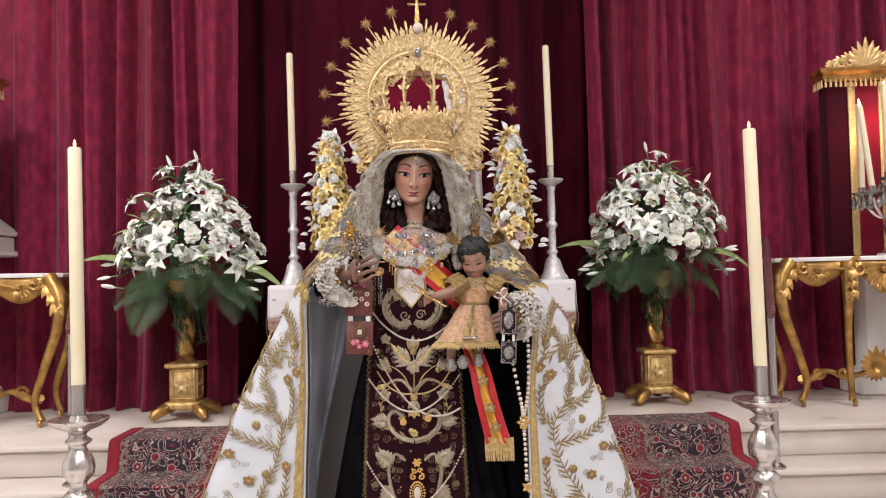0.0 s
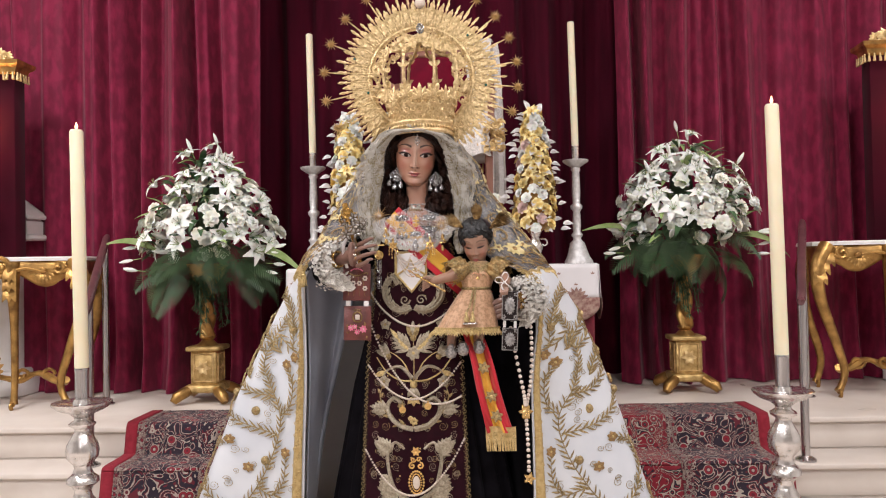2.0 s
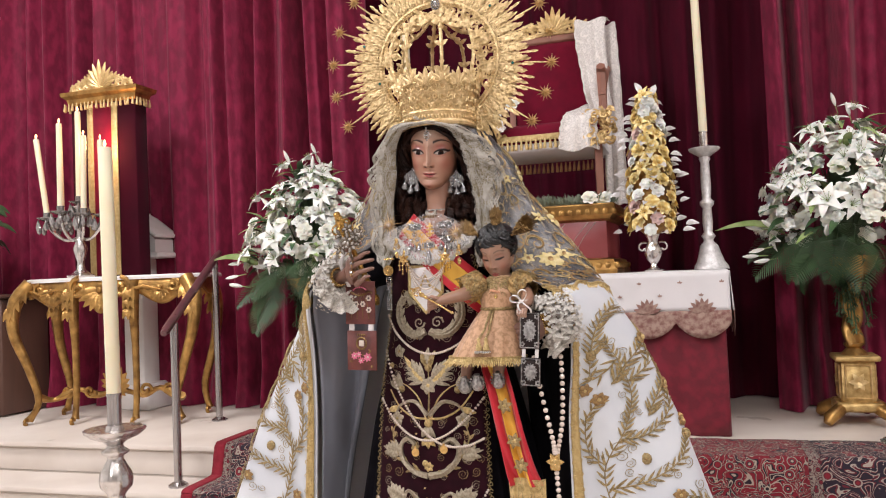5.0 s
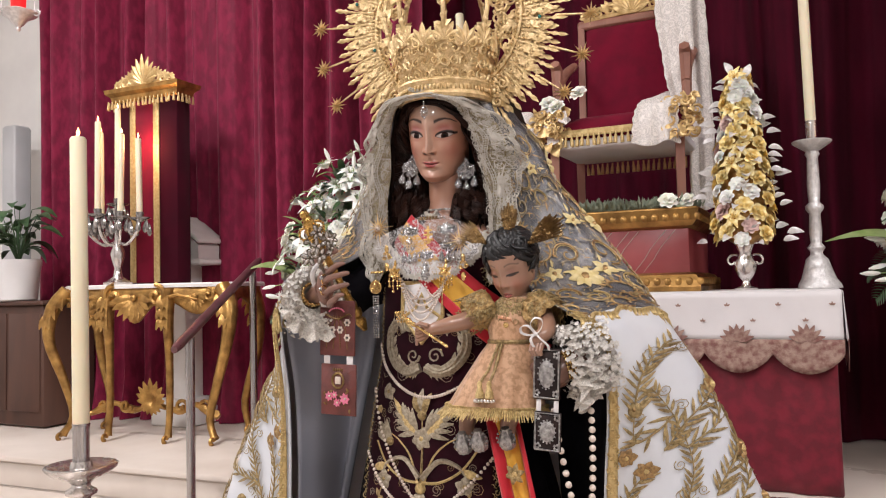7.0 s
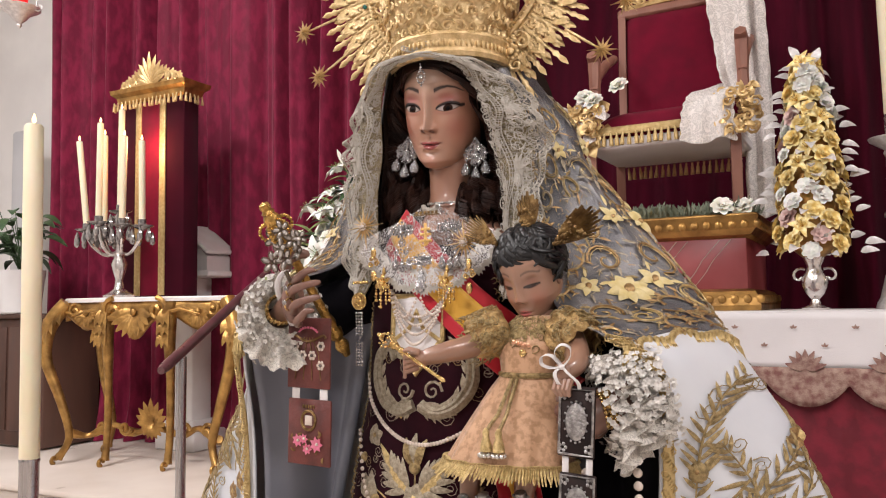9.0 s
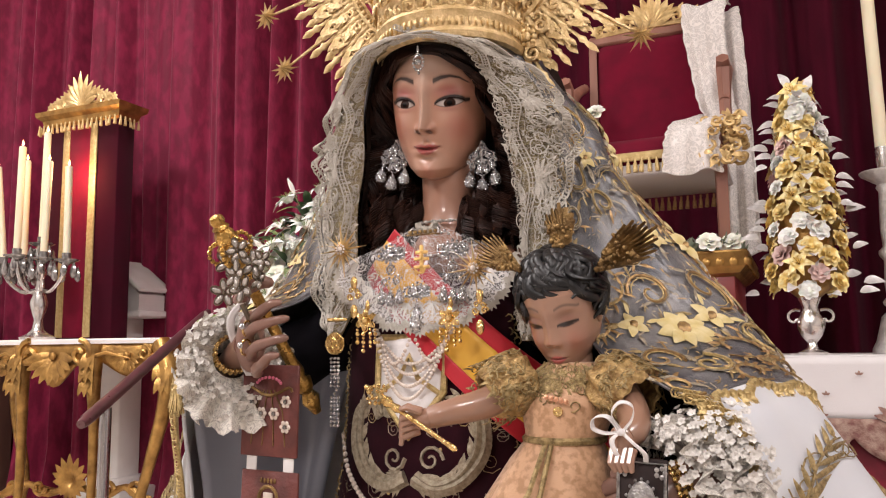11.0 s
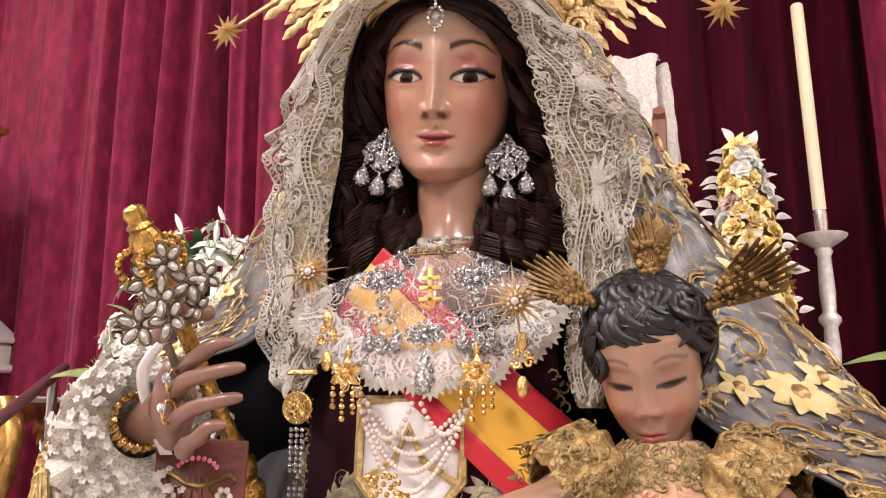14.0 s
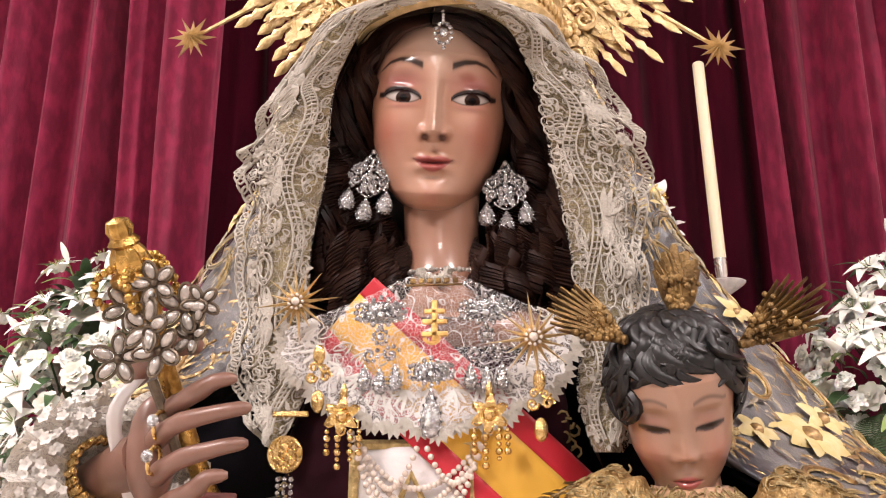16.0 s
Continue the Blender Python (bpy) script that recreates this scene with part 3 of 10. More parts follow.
def floor_candlestick(at, wax, k):
    ob = thing("processional_candlestick", at, "tall polished silver candlestick holding a burning ivory candle", "candlestick", "front candlesticks")
    prof = [(0.17, 0), (0.175, 0.03), (0.13, 0.06), (0.09, 0.12), (0.04, 0.18), (0.035, 0.24), (0.06, 0.28), (0.065, 0.33), (0.03, 0.38), (0.026, 0.44),
            (0.05, 0.47), (0.026, 0.50), (0.026, 0.56), (0.048, 0.585), (0.052, 0.60), (0.034, 0.625), (0.03, 0.645), (0.04, 0.66), (0.06, 0.675), (0.058, 0.69), (0.036, 0.71),
            (0.03, 0.73), (0.034, 0.74), (0.056, 0.765), (0.060, 0.79), (0.056, 0.815), (0.036, 0.85), (0.028, 0.865), (0.030, 0.875), (0.047, 0.885), (0.049, 0.893), (0.030, 0.905),
            (0.028, 0.915), (0.045, 0.93), (0.085, 0.945), (0.108, 0.962), (0.112, 0.972), (0.105, 0.975), (0.075, 0.966), (0.035, 0.968), (0.030, 0.985)]
    prof = [(r, z * k) for r, z in prof]
    up = 0.985 * (k - 1)
    Geo().lathe(prof[:21], 32, flute=12, depth=0.02).obj("stem", SILVER, ob)
    Geo().lathe(prof[20:33], 32, flute=10, depth=0.035).obj("knop", SILVER, ob)
    Geo().lathe(prof[32:], 40, flute=20, depth=0.015).obj("drip_pan", SILVER, ob)
    Geo().lathe([(0.026, 0.98 + up), (0.026, 1.09 + up), (0.028, 1.10 + up), (0.027, 1.105 + up)], 20).obj("socket", STEEL, ob)
    candle(ob, (0, 0, 1.10 + up), wax - up, 0.0265, (-0.012, 0.0))
    return ob


floor_candlestick((-1.440, 3.13, 0.0), 0.985, 1.046)
floor_candlestick((1.262, 3.20, 0.0), 1.015, 1.056)


# ---- altar ----
def altar():
    ob = thing("altar", (-0.134, 4.87, PLAT), "altar with red damask frontal, white cloth and beige lace trim", "altar", rz=0.9)
    w, d, h = 1.87, 0.62, 0.835

    def body(u, v):
        x = (u - 0.5) * (w - 0.05)
        return (x, 0.018 + 0.008 * math.sin(x * 21) * (1 - v) + 0.006 * math.sin(x * 47), 0.004 + v * (h - 0.02))
    g = Geo().grid(body, 120, 12)
    for s in (-1, 1):
        g.grid(lambda u, v: (s * (w / 2 - 0.025) + 0.006 * s * math.sin(30 * u) * (1 - v), 0.018 + u * (d - 0.04), 0.004 + v * (h - 0.02)), 30, 8)
    g.obj("frontal", FRONTAL, ob, "plain red damask frontal", solid=0.008)
    Geo().box((0, d / 2, (h - 0.02) / 2), (w - 0.1, d - 0.08, h - 0.025), 0.004).obj("table", WOOD, ob)
    Geo().box((0, d / 2, h - 0.006), (w, d, 0.018), 0.006).obj("cloth_top", LINEN, ob)

    def drop(u, v):
        x = (u - 0.5) * (w + 0.004)
        return (x, -0.006 - 0.006 * v * (1 + math.sin(x * 17)), h - 0.004 - 0.20 * v)
    g = Geo().grid(drop, 100, 8)
    for s in (-1, 1):
        g.grid(lambda u, v: (s * (w / 2 + 0.004 + 0.008 * v * (1 + math.sin(18 * u))), u * d - 0.005, h - 0.004 - 0.20 * v), 30, 8)
    cloth = g.obj("altar_cloth", LINEN, ob, "white linen cloth falling over the front", solid=0.003)
    g = Geo()

    def trim(u, v):
        x = (u - 0.5) * (w + 0.01)
        sc = abs(math.sin(math.pi * u * 7.0)) ** 0.7
        return (x, -0.016 - 0.004 * math.sin(x * 17), h - 0.20 - v * (0.055 + 0.085 * sc))
    g.grid(trim, 220, 5)
    for s in (-1, 1):
        g.grid(lambda u, v: (s * (w / 2 + 0.018), u * d - 0.012, h - 0.20 - v * (0.055 + 0.085 * abs(math.sin(math.pi * u * 2.3)) ** 0.7)), 60, 5)
    g.obj("lace_trim", LINEN_LACE, ob, "scalloped beige lace border", solid=0.002)
    sprig = Geo()
    for a in (0.5, 1.57, 2.64):
        sprig.blade(frame_at((0, 0, 0), (math.cos(a), 0, math.sin(a)), (0, -1, 0)), 0.014, 0.008, 0.002)
    sprig = sprig.obj("sprig", LINEN_LACE, cloth)
    sprig.matrix_basis = Matrix.Translation((-0.9, -0.021, h - 0.09))
    for i in range(1, 19):
        shared("sprig", sprig, cloth, Matrix.Translation((-0.9 + i * 0.1, -0.021, h - 0.06 - 0.065 * (i % 2))))
    motif = Geo()
    for a in range(7):
        t = 0.25 + a * 0.44
        motif.blade(frame_at((0, 0, 0), (math.cos(t), 0, math.sin(t)), (0, -1, 0)), 0.07, 0.026, 0.003, seg=6)
    motif = motif.obj("lace_motif", LINEN_LACE, cloth, "beige lace palmette")
    motif.matrix_basis = Matrix.Translation((-0.8, -0.021, h - 0.205))
    for i in range(1, 7):
        shared("lace_motif", motif, cloth, Matrix.Translation((-0.8 + i * 0.267, -0.021, h - 0.205)))


altar()
ALT = PLAT + 0.839  # top of the altar


def moulding(g, x0, x1, y0, y1, z, prof, mi=0):
    """A profile of (outward, up) run round a rectangle."""
    for (o0, u0), (o1, u1) in zip(prof, prof[1:]):
        c0 = [(x0 - o0, y0 - o0, z + u0), (x1 + o0, y0 - o0, z + u0), (x1 + o0, y1 + o0, z + u0), (x0 - o0, y1 + o0, z + u0)]
        c1 = [(x0 - o1, y0 - o1, z + u1), (x1 + o1, y0 - o1, z + u1), (x1 + o1, y1 + o1, z + u1), (x0 - o1, y1 + o1, z + u1)]
        g.add(c0 + c1, [(i, (i + 1) % 4, (i + 1) % 4 + 4, i + 4) for i in range(4)], mi)
    return g


def throne_base():
    ob = thing("throne_pedestal", (-0.134, 5.03, ALT), "low red marbled pedestal with carved gilt mouldings on the altar", "pedestal")
    x, d = 0.33, 0.62
    Geo().box((0, d / 2, 0.17), (2 * x, d, 0.33), 0.004).obj("block", RED_MARBLE, ob, "red marble with pale veins")
    for z, pr in ((0.0, [(0.05, 0), (0.052, 0.02), (0.045, 0.05), (0.03, 0.075), (0.002, 0.085)]),
                  (0.285, [(0.002, 0), (0.02, 0.012), (0.042, 0.035), (0.05, 0.06), (0.055, 0.085), (0.0, 0.086)])):
        g = moulding(Geo(), -x, x, 0, d, z, pr)
        zz = z + (0.045 if z < 0.1 else 0.05)
        oo = 0.05
        for i in range(17):
            px = -x - oo + (2 * x + 2 * oo) * i / 16
            g.ball((px, -oo, zz), (0.016, 0.01, 0.018), 7, 5)
        for i in range(1, 16):
            for s in (-1, 1):
                g.ball((s * (x + oo), -oo + (d + 2 * oo) * i / 16, zz), (0.01, 0.016, 0.018), 7, 5)
        g.obj("moulding", GILT, ob, "carved gilt moulding")
    for k in range(5):
        a = rnd(-0.3, 0.2)
        Geo().tube([(a, -0.004, 0.09), (a + 0.05, -0.004, 0.15), (a + 0.08, -0.004, 0.2), (a + 0.15, -0.004, 0.28)], 0.0025, 4, flat=0.5).obj("vein", STONE, ob)
    Geo().box((0, d / 2, 0.372), (2 * x + 0.1, d + 0.1, 0.016), 0.004).obj("top_board", GILT, ob)


throne_base()
THR = ALT + 0.38


def scroll_carving(g, w, h, y, z0, mi=0, n=5, r=0.012):
    """Gilt rocaille crest: central shell, mirrored leaves and C-scrolls, w wide and h high."""
    for k in range(-4, 5):
        a = math.pi / 2 + k * 0.30
        L = h * (1.0 - 0.09 * abs(k))
        g.blade(frame_at((0, y, z0 + h * 0.05), (math.cos(a), -0.15, math.sin(a)), (0, -1, 0)), L, h * 0.22, r * 1.6, 0.0, 6, mi, 1.2, -0.5)
    for s in (-1, 1):
        for k in range(n):
            t = (k + 0.7) / n
            c = (s * w * 0.5 * t, z0 + h * 0.33 * (1 - t * 0.75))
            P = spiral(c, h * 0.22 * (1.15 - 0.5 * t), 1.2, math.pi / 2 + s * 0.6, -s, 12)
            g.tube([(px, y - r * 0.6, pz) for px, pz in P], [r * (1.1 - 0.6 * i / 12) for i in range(13)], 6, mi)
            for j in range(3):
                a = math.pi / 2 - s * (0.35 + 0.45 * j) - s * 0.35 * t
                g.blade(frame_at((c[0], y, c[1]), (math.cos(a), -0.2, math.sin(a)), (0, -1, 0)), h * (0.5 - 0.25 * t), h * 0.16, r, 0.0, 5, mi, 1.1, -0.4)
    g.tube([(-w / 2, y, z0), (-w / 4, y, z0 + 0.012), (0, y, z0 + 0.016), (w / 4, y, z0 + 0.012), (w / 2, y, z0)], r * 1.2, 6, mi)
    return g


def fringe(parent, p0, p1, length, n, material=FRINGE, name="tassel"):
    g = Geo()
    g.lathe([(0.001, 0.0), (0.006, -0.006), (0.0045, -0.014), (0.008, -0.03), (0.0095, -length), (0.001, -length)], 7)
    src = None
    p0, p1 = Vector(p0), Vector(p1)
    for i in range(n):
        M = Matrix.Translation(p0.lerp(p1, (i + 0.5) / n)) @ pose(0, 0, 0, rnd(-6, 6), rnd(-6, 6), 0)
        if src is None:
            src = g.obj(name, material, parent)
            src.matrix_basis = M
        else:
            shared(name, src, parent, M)


def throne():
    ob = thing("throne_chair", (-0.134, 5.30, THR), "gilt and wooden throne with red velvet seat and back", "chair")
    w, d, sh = 0.60, 0.46, 0.36
    for sx in (-1, 1):
        for yy in (-d / 2, d / 2):
            z1 = sh if yy > 0 else 0.40
            Geo().tube([(sx * w / 2, yy, 0), (sx * w / 2, yy, 0.02), (sx * w / 2, yy, z1)], [0.022, 0.026, 0.030], 4).obj("leg", ROSEWOOD, ob)
    Geo().box((0, 0, sh - 0.02), (w + 0.04, d + 0.04, 0.05), 0.01).obj("seat_frame", LINEN, ob, "pale seat rail")

    def pad(u, v):
        x, y = (u - 0.5) * w, (v - 0.5) * d
        return (x, y, sh + 0.01 + 0.125 * (1 - abs(2 * u - 1) ** 6) ** 0.5 * (1 - abs(2 * v - 1) ** 6) ** 0.5)
    Geo().grid(pad, 24, 18).obj("seat", CHAIR_RED, ob, "padded red velvet seat")
    Geo().box((0, -d / 2 - 0.022, sh + 0.035), (w, 0.008, 0.035), 0.003).obj("seat_braid", RIBBON_GOLD, ob)
    fringe(ob, (-w / 2, -d / 2 - 0.03, sh + 0.03), (w / 2, -d / 2 - 0.03, sh + 0.03), 0.06, 22)
    fringe(ob, (-w / 2, d / 2 - 0.01, sh - 0.05), (w / 2, d / 2 - 0.01, sh - 0.05), 0.06, 22)
    # back: frame, velvet pad, crest
    for sx in (-1, 1):
        Geo().tube([(sx * (w / 2 - 0.02), d / 2, sh), (sx * (w / 2 - 0.02), d / 2 + 0.03, 1.085)], [0.026, 0.024], 4).obj("back_post", ROSEWOOD, ob)
    Geo().box((0, d / 2 + 0.035, 1.085), (w, 0.05, 0.05), 0.012).obj("back_rail", ROSEWOOD, ob)
    Geo().box((0, d / 2 + 0.012, sh + 0.09), (w - 0.06, 0.05, 0.04), 0.012).obj("back_rail", ROSEWOOD, ob)

    def back(u, v):
        return ((u - 0.5) * (w - 0.07), d / 2 - 0.01 + 0.03 * v - 0.04 * (1 - abs(2 * u - 1) ** 8) ** 0.5 * (1 - abs(2 * v - 1) ** 8) ** 0.5 + 0.02, sh + 0.11 + v * 0.605)
    Geo().grid(back, 20, 20).obj("backrest", CHAIR_RED, ob, "red velvet back panel")
    scroll_carving(Geo(), 0.52, 0.17, d / 2 + 0.02, 1.105, 0, 4, 0.012).obj("crest", GILT_LIGHT, ob, "carved gilt crest with scrolls and leaves")
    # arms: upright, curving rail, carved scroll front
    for sx in (-1, 1):
        x = sx * (w / 2 + 0.02)
        Geo().tube([(x, d / 2, 0.86), (x, 0.1, 0.80), (x, -0.06, 0.70), (x, -0.1, 0.62)], [0.022, 0.024, 0.026, 0.022], 8).obj("arm", ROSEWOOD, ob)
        Geo().tube([(x, -0.10, sh + 0.03), (x, -0.09, 0.6), (x, -0.09, 0.76), (x, -0.13, 0.785)], [0.026, 0.024, 0.03, 0.026], 6).obj("arm_post", ROSEWOOD, ob)
        g = Geo()
        ra = random.Random(40 + sx)
        for k in range(46):
            cz, cy = sh - 0.03 + 0.19 * ra.random(), -d / 2 - 0.02 + ra.uniform(-0.05, 0.06)
            cx = x + ra.uniform(-0.075, 0.075)
            P = spiral((0, 0), ra.uniform(0.016, 0.030), 1.3, ra.uniform(0, 6), ra.choice((-1, 1)), 10)
            g.tube([(cx + a, cy - 0.03 * math.cos((cx - x) * 20) + 0.3 * b, cz + b) for a, b in P], [0.0075 * (1 - 0.5 * i / 10) for i in range(11)], 5)
            if k % 2:
                t = ra.uniform(0, 6)
                g.blade(frame_at((cx, cy - 0.03, cz), (math.cos(t), -0.3, math.sin(t)), (0, -1, 0.1)), ra.uniform(0.03, 0.045), 0.02, 0.008, 0.004, 5)
        g.obj("carved_arm_front", GILT_LIGHT, ob, "gilt scrolled arm front")["kind"] = "stuff"
    return ob


throne()


# ---- consoles, panels, candelabra ----
def cabriole(P, r, n=8):
    k = 16
    pts = [spline(P, i / k) for i in range(k + 1)]
    rs = [lerp(r, i / k) for i in range(k + 1)]
    g = Geo().tube(pts, rs, n)
    for s in (0.06, 0.14, 0.22):
        p = spline(P, s)
        for a in (-0.6, 0, 0.6):
            g.blade(frame_at(p + Vector((0, -0.012, 0)), (math.sin(a) * 0.6, -0.35, -0.9), (0, -1, 0)), 0.12, 0.045, 0.018, 0.01, 5)
    e = pts[-1]
    g.tube([(e.x, e.y - 0.03 + 0.018 * math.cos(t * 0.6), 0.022 + 0.016 * math.sin(t * 0.6)) for t in range(9)], 0.012, 6)
    return g


def gauss_1(x, w):
    return math.exp(-(x / w) ** 2)


def console(at, rz, group):
    ob = thing("console_table", at, "carved gilt console table with a white marble top and cabriole legs", "table", group, rz=rz)
    w, d, h = 1.24, 0.42, 0.945

    # serpentine top
    N = 48
    out = []
    for i in range(N + 1):
        x = -w / 2 + w * i / N
        t = abs(2 * i / N - 1)
        out.append((x, -d / 2 - 0.05 * math.cos(t * math.pi * 0.9) * (1 if t < 0.8 else 0.7) + 0.06 * max(0, t - 0.85) / 0.15))
    out += [(w / 2, d / 2), (-w / 2, d / 2)]
    g = Geo()
    n = len(out)
    for z0, z1, k in ((h - 0.026, h - 0.008, 1.0), (h - 0.008, h, 0.985)):
        V = [(x * 1, y, z0) for x, y in out] + [(x * k, y * k, z1) for x, y in out]
        g.add(V, [(i, (i + 1) % n, (i + 1) % n + n, i + n) for i in range(n)])
    g.add([(x * 0.985, y * 0.985, h) for x, y in out], [tuple(range(n))])
    g.add([(x, y, h - 0.026) for x, y in out], [tuple(range(n))[::-1]])
    g.obj("tabletop", WHITE_STONE, ob, "white marble top", smooth=False)

    # apron with carved lower edge
    def apron(u, v):
        x = -w / 2 + 0.04 + (w - 0.08) * u
        t = abs(2 * u - 1)
        y = -d / 2 - 0.05 * math.cos(t * math.pi * 0.9) * (1 if t < 0.8 else 0.7) + 0.03
        low = 0.115 + 0.045 * math.cos(t * math.pi * 3) + 0.05 * gauss_1(t, 0.12)
        return (x, y - 0.01 * math.sin(v * math.pi), h - 0.026 - low * v)
    Geo().grid(apron, 70, 6).obj("apron", GILT, ob, "carved gilt apron", solid=0.02)
    for s in (-1, 1):
        Geo().grid(lambda u, v: (s * (w / 2 - 0.04), -d / 2 + 0.06 + (d - 0.08) * u, h - 0.026 - (0.09 + 0.02 * math.cos(u * 9)) * v), 16, 4).obj("side_apron", GILT, ob, solid=0.02)
    g = Geo()
    for cx, sc in ((0, 1.75), (-0.38, 1.05), (0.38, 1.05)):
        y = -d / 2 - 0.05 * math.cos(abs(cx) / (w / 2) * math.pi * 0.9) + 0.012
        for k in range(9):
            a = -math.pi / 2 + (k - 4) * 0.36
            g.blade(frame_at((cx, y, h - 0.085), (math.cos(a), -0.25, math.sin(a)), (0, -1, 0)), 0.085 * sc, 0.034 * sc, 0.014, 0.01, 5, cup=-0.4)
        for s in (-1, 1):
            P = spiral((cx + s * 0.085 * sc, h - 0.075), 0.04 * sc, 1.2, math.pi / 2, -s)
            g.tube([(px, y - 0.008, pz) for px, pz in P], 0.009 * sc, 6)
            g.tube([(cx + s * 0.1 * sc, y - 0.005, h - 0.10), (cx + s * 0.17 * sc, y - 0.005, h - 0.07), (cx + s * 0.24 * sc, y + 0.01, h - 0.10)], [0.014, 0.01, 0.004], 6)
        g.ball((cx, y - 0.02, h - 0.085), (0.02, 0.012, 0.02))
    g.obj("carved_ornament", GILT, ob, "gilt shells and scrolls on the apron")["kind"] = "stuff"
    r = [(0, 0.050), (0.18, 0.050), (0.42, 0.034), (0.7, 0.025), (0.92, 0.020), (1, 0.027)]
    for s in (-1, 1):
        x = s * (w / 2 - 0.07)
        cabriole([(x, -d / 2 + 0.04, h - 0.03), (x + s * 0.075, -d / 2 - 0.01, h - 0.15), (x + s * 0.075, -d / 2 - 0.04, h - 0.34), (x - s * 0.01, -d / 2 - 0.01, 0.36), (x - s * 0.07, -d / 2 + 0.0, 0.15), (x - s * 0.02, -d / 2 - 0.03, 0.03)], r).obj("leg", GILT, ob)
        cabriole([(x, d / 2 - 0.05, h - 0.03), (x + s * 0.045, d / 2 - 0.04, h - 0.2), (x + s * 0.03, d / 2 - 0.04, 0.5), (x - s * 0.05, d / 2 - 0.05, 0.2), (x - s * 0.02, d / 2 - 0.05, 0.03)], r).obj("leg", GILT, ob)
        x2 = s * 0.21
        cabriole([(x2, -d / 2 - 0.01, h - 0.03), (x2, -d / 2 - 0.015, h - 0.2), (x2, -d / 2, 0.5), (x2, -d / 2 + 0.0, 0.2), (x2, -d / 2 - 0.02, 0.03)], [(0, 0.044), (0.2, 0.040), (0.5, 0.024), (0.9, 0.020), (1, 0.026)]).obj("leg", GILT, ob)
    # stretcher with crest
    g = Geo()
    for s in (-1, 1):
        P = [(s * (w / 2 - 0.11), -d / 2 + 0.02, 0.17), (s * 0.44, -0.1, 0.14), (s * 0.3, -0.06, 0.20), (s * 0.16, -0.05, 0.16), (0, -0.05, 0.20)]
        g.tube([spline(P, i / 20) for i in range(21)], [0.022 + 0.006 * math.sin(i) for i in range(21)], 7)
        for cx in (0.36, 0.2):
            q = spiral((s * cx, 0.19), 0.045, 1.1, 0, s)
            g.tube([(a, -0.08, b) for a, b in q], 0.012, 6)
    for k in range(9):
        a = math.pi / 2 + (k - 4) * 0.38
        g.blade(frame_at((0, -0.08, 0.22), (math.cos(a), -0.15, math.sin(a)), (0, -1, 0)), 0.15 - 0.012 * abs(k - 4), 0.05, 0.02, 0.01, 5, cup=-0.4)
        g.blade(frame_at((0, -0.08, 0.22), (math.cos(a), -0.15, -math.sin(a)), (0, -1, 0)), 0.09, 0.045, 0.02, 0.0, 5, cup=-0.4)
    g.obj("stretcher", GILT, ob, "scrolled gilt stretcher with a leafy crest")["kind"] = "stuff"
    return ob


def velvet_panel(at, rz, group):
    ob = thing("velvet_panel", at, "crimson velvet standing panel with gold braid and a gilt crested cornice", "panel", group, rz=rz)
    w, h = 0.53, 1.19
    g = Geo().box((0, 0.06, h / 2), (w, 0.12, h), 0.006)
    g.obj("side_velvet", VELVET_DARK, ob, "dark crimson velvet")
    Geo().box((0, -0.003, h / 2), (0.17, 0.006, h - 0.02), 0.002).obj("centre_velvet", CHAIR_RED, ob, "bright red velvet field")
    for s in (-1, 1):
        Geo().box((s * 0.10, -0.007, h / 2), (0.048, 0.010, h - 0.02), 0.002).obj("braid", RIBBON_GOLD, ob, "vertical gold braid")
    g = moulding(Geo(), -w / 2, w / 2, 0, 0.12, h, [(0.0, 0), (0.012, 0.01), (0.02, 0.04), (0.045, 0.06), (0.05, 0.085), (0.0, 0.086)])
    g.obj("cornice", GILT, ob, "gilt cornice", smooth=False)
    Geo().box((0, 0.06, h + 0.076), (w + 0.08, 0.2, 0.012), 0.003).obj("cornice_top", GILT, ob)
    fringe(ob, (-w / 2 - 0.03, -0.04, h + 0.01), (w / 2 + 0.03, -0.04, h + 0.01), 0.055, 18)
    for s in (-1, 1):
        fringe(ob, (s * (w / 2 + 0.03), -0.03, h + 0.01), (s * (w / 2 + 0.03), 0.13, h + 0.01), 0.055, 5)
    scroll_carving(Geo(), 0.46, 0.20, 0.0, h + 0.085, 0, 4, 0.013).obj("crest", GILT_LIGHT, ob, "gilt leafy crest")
    return ob


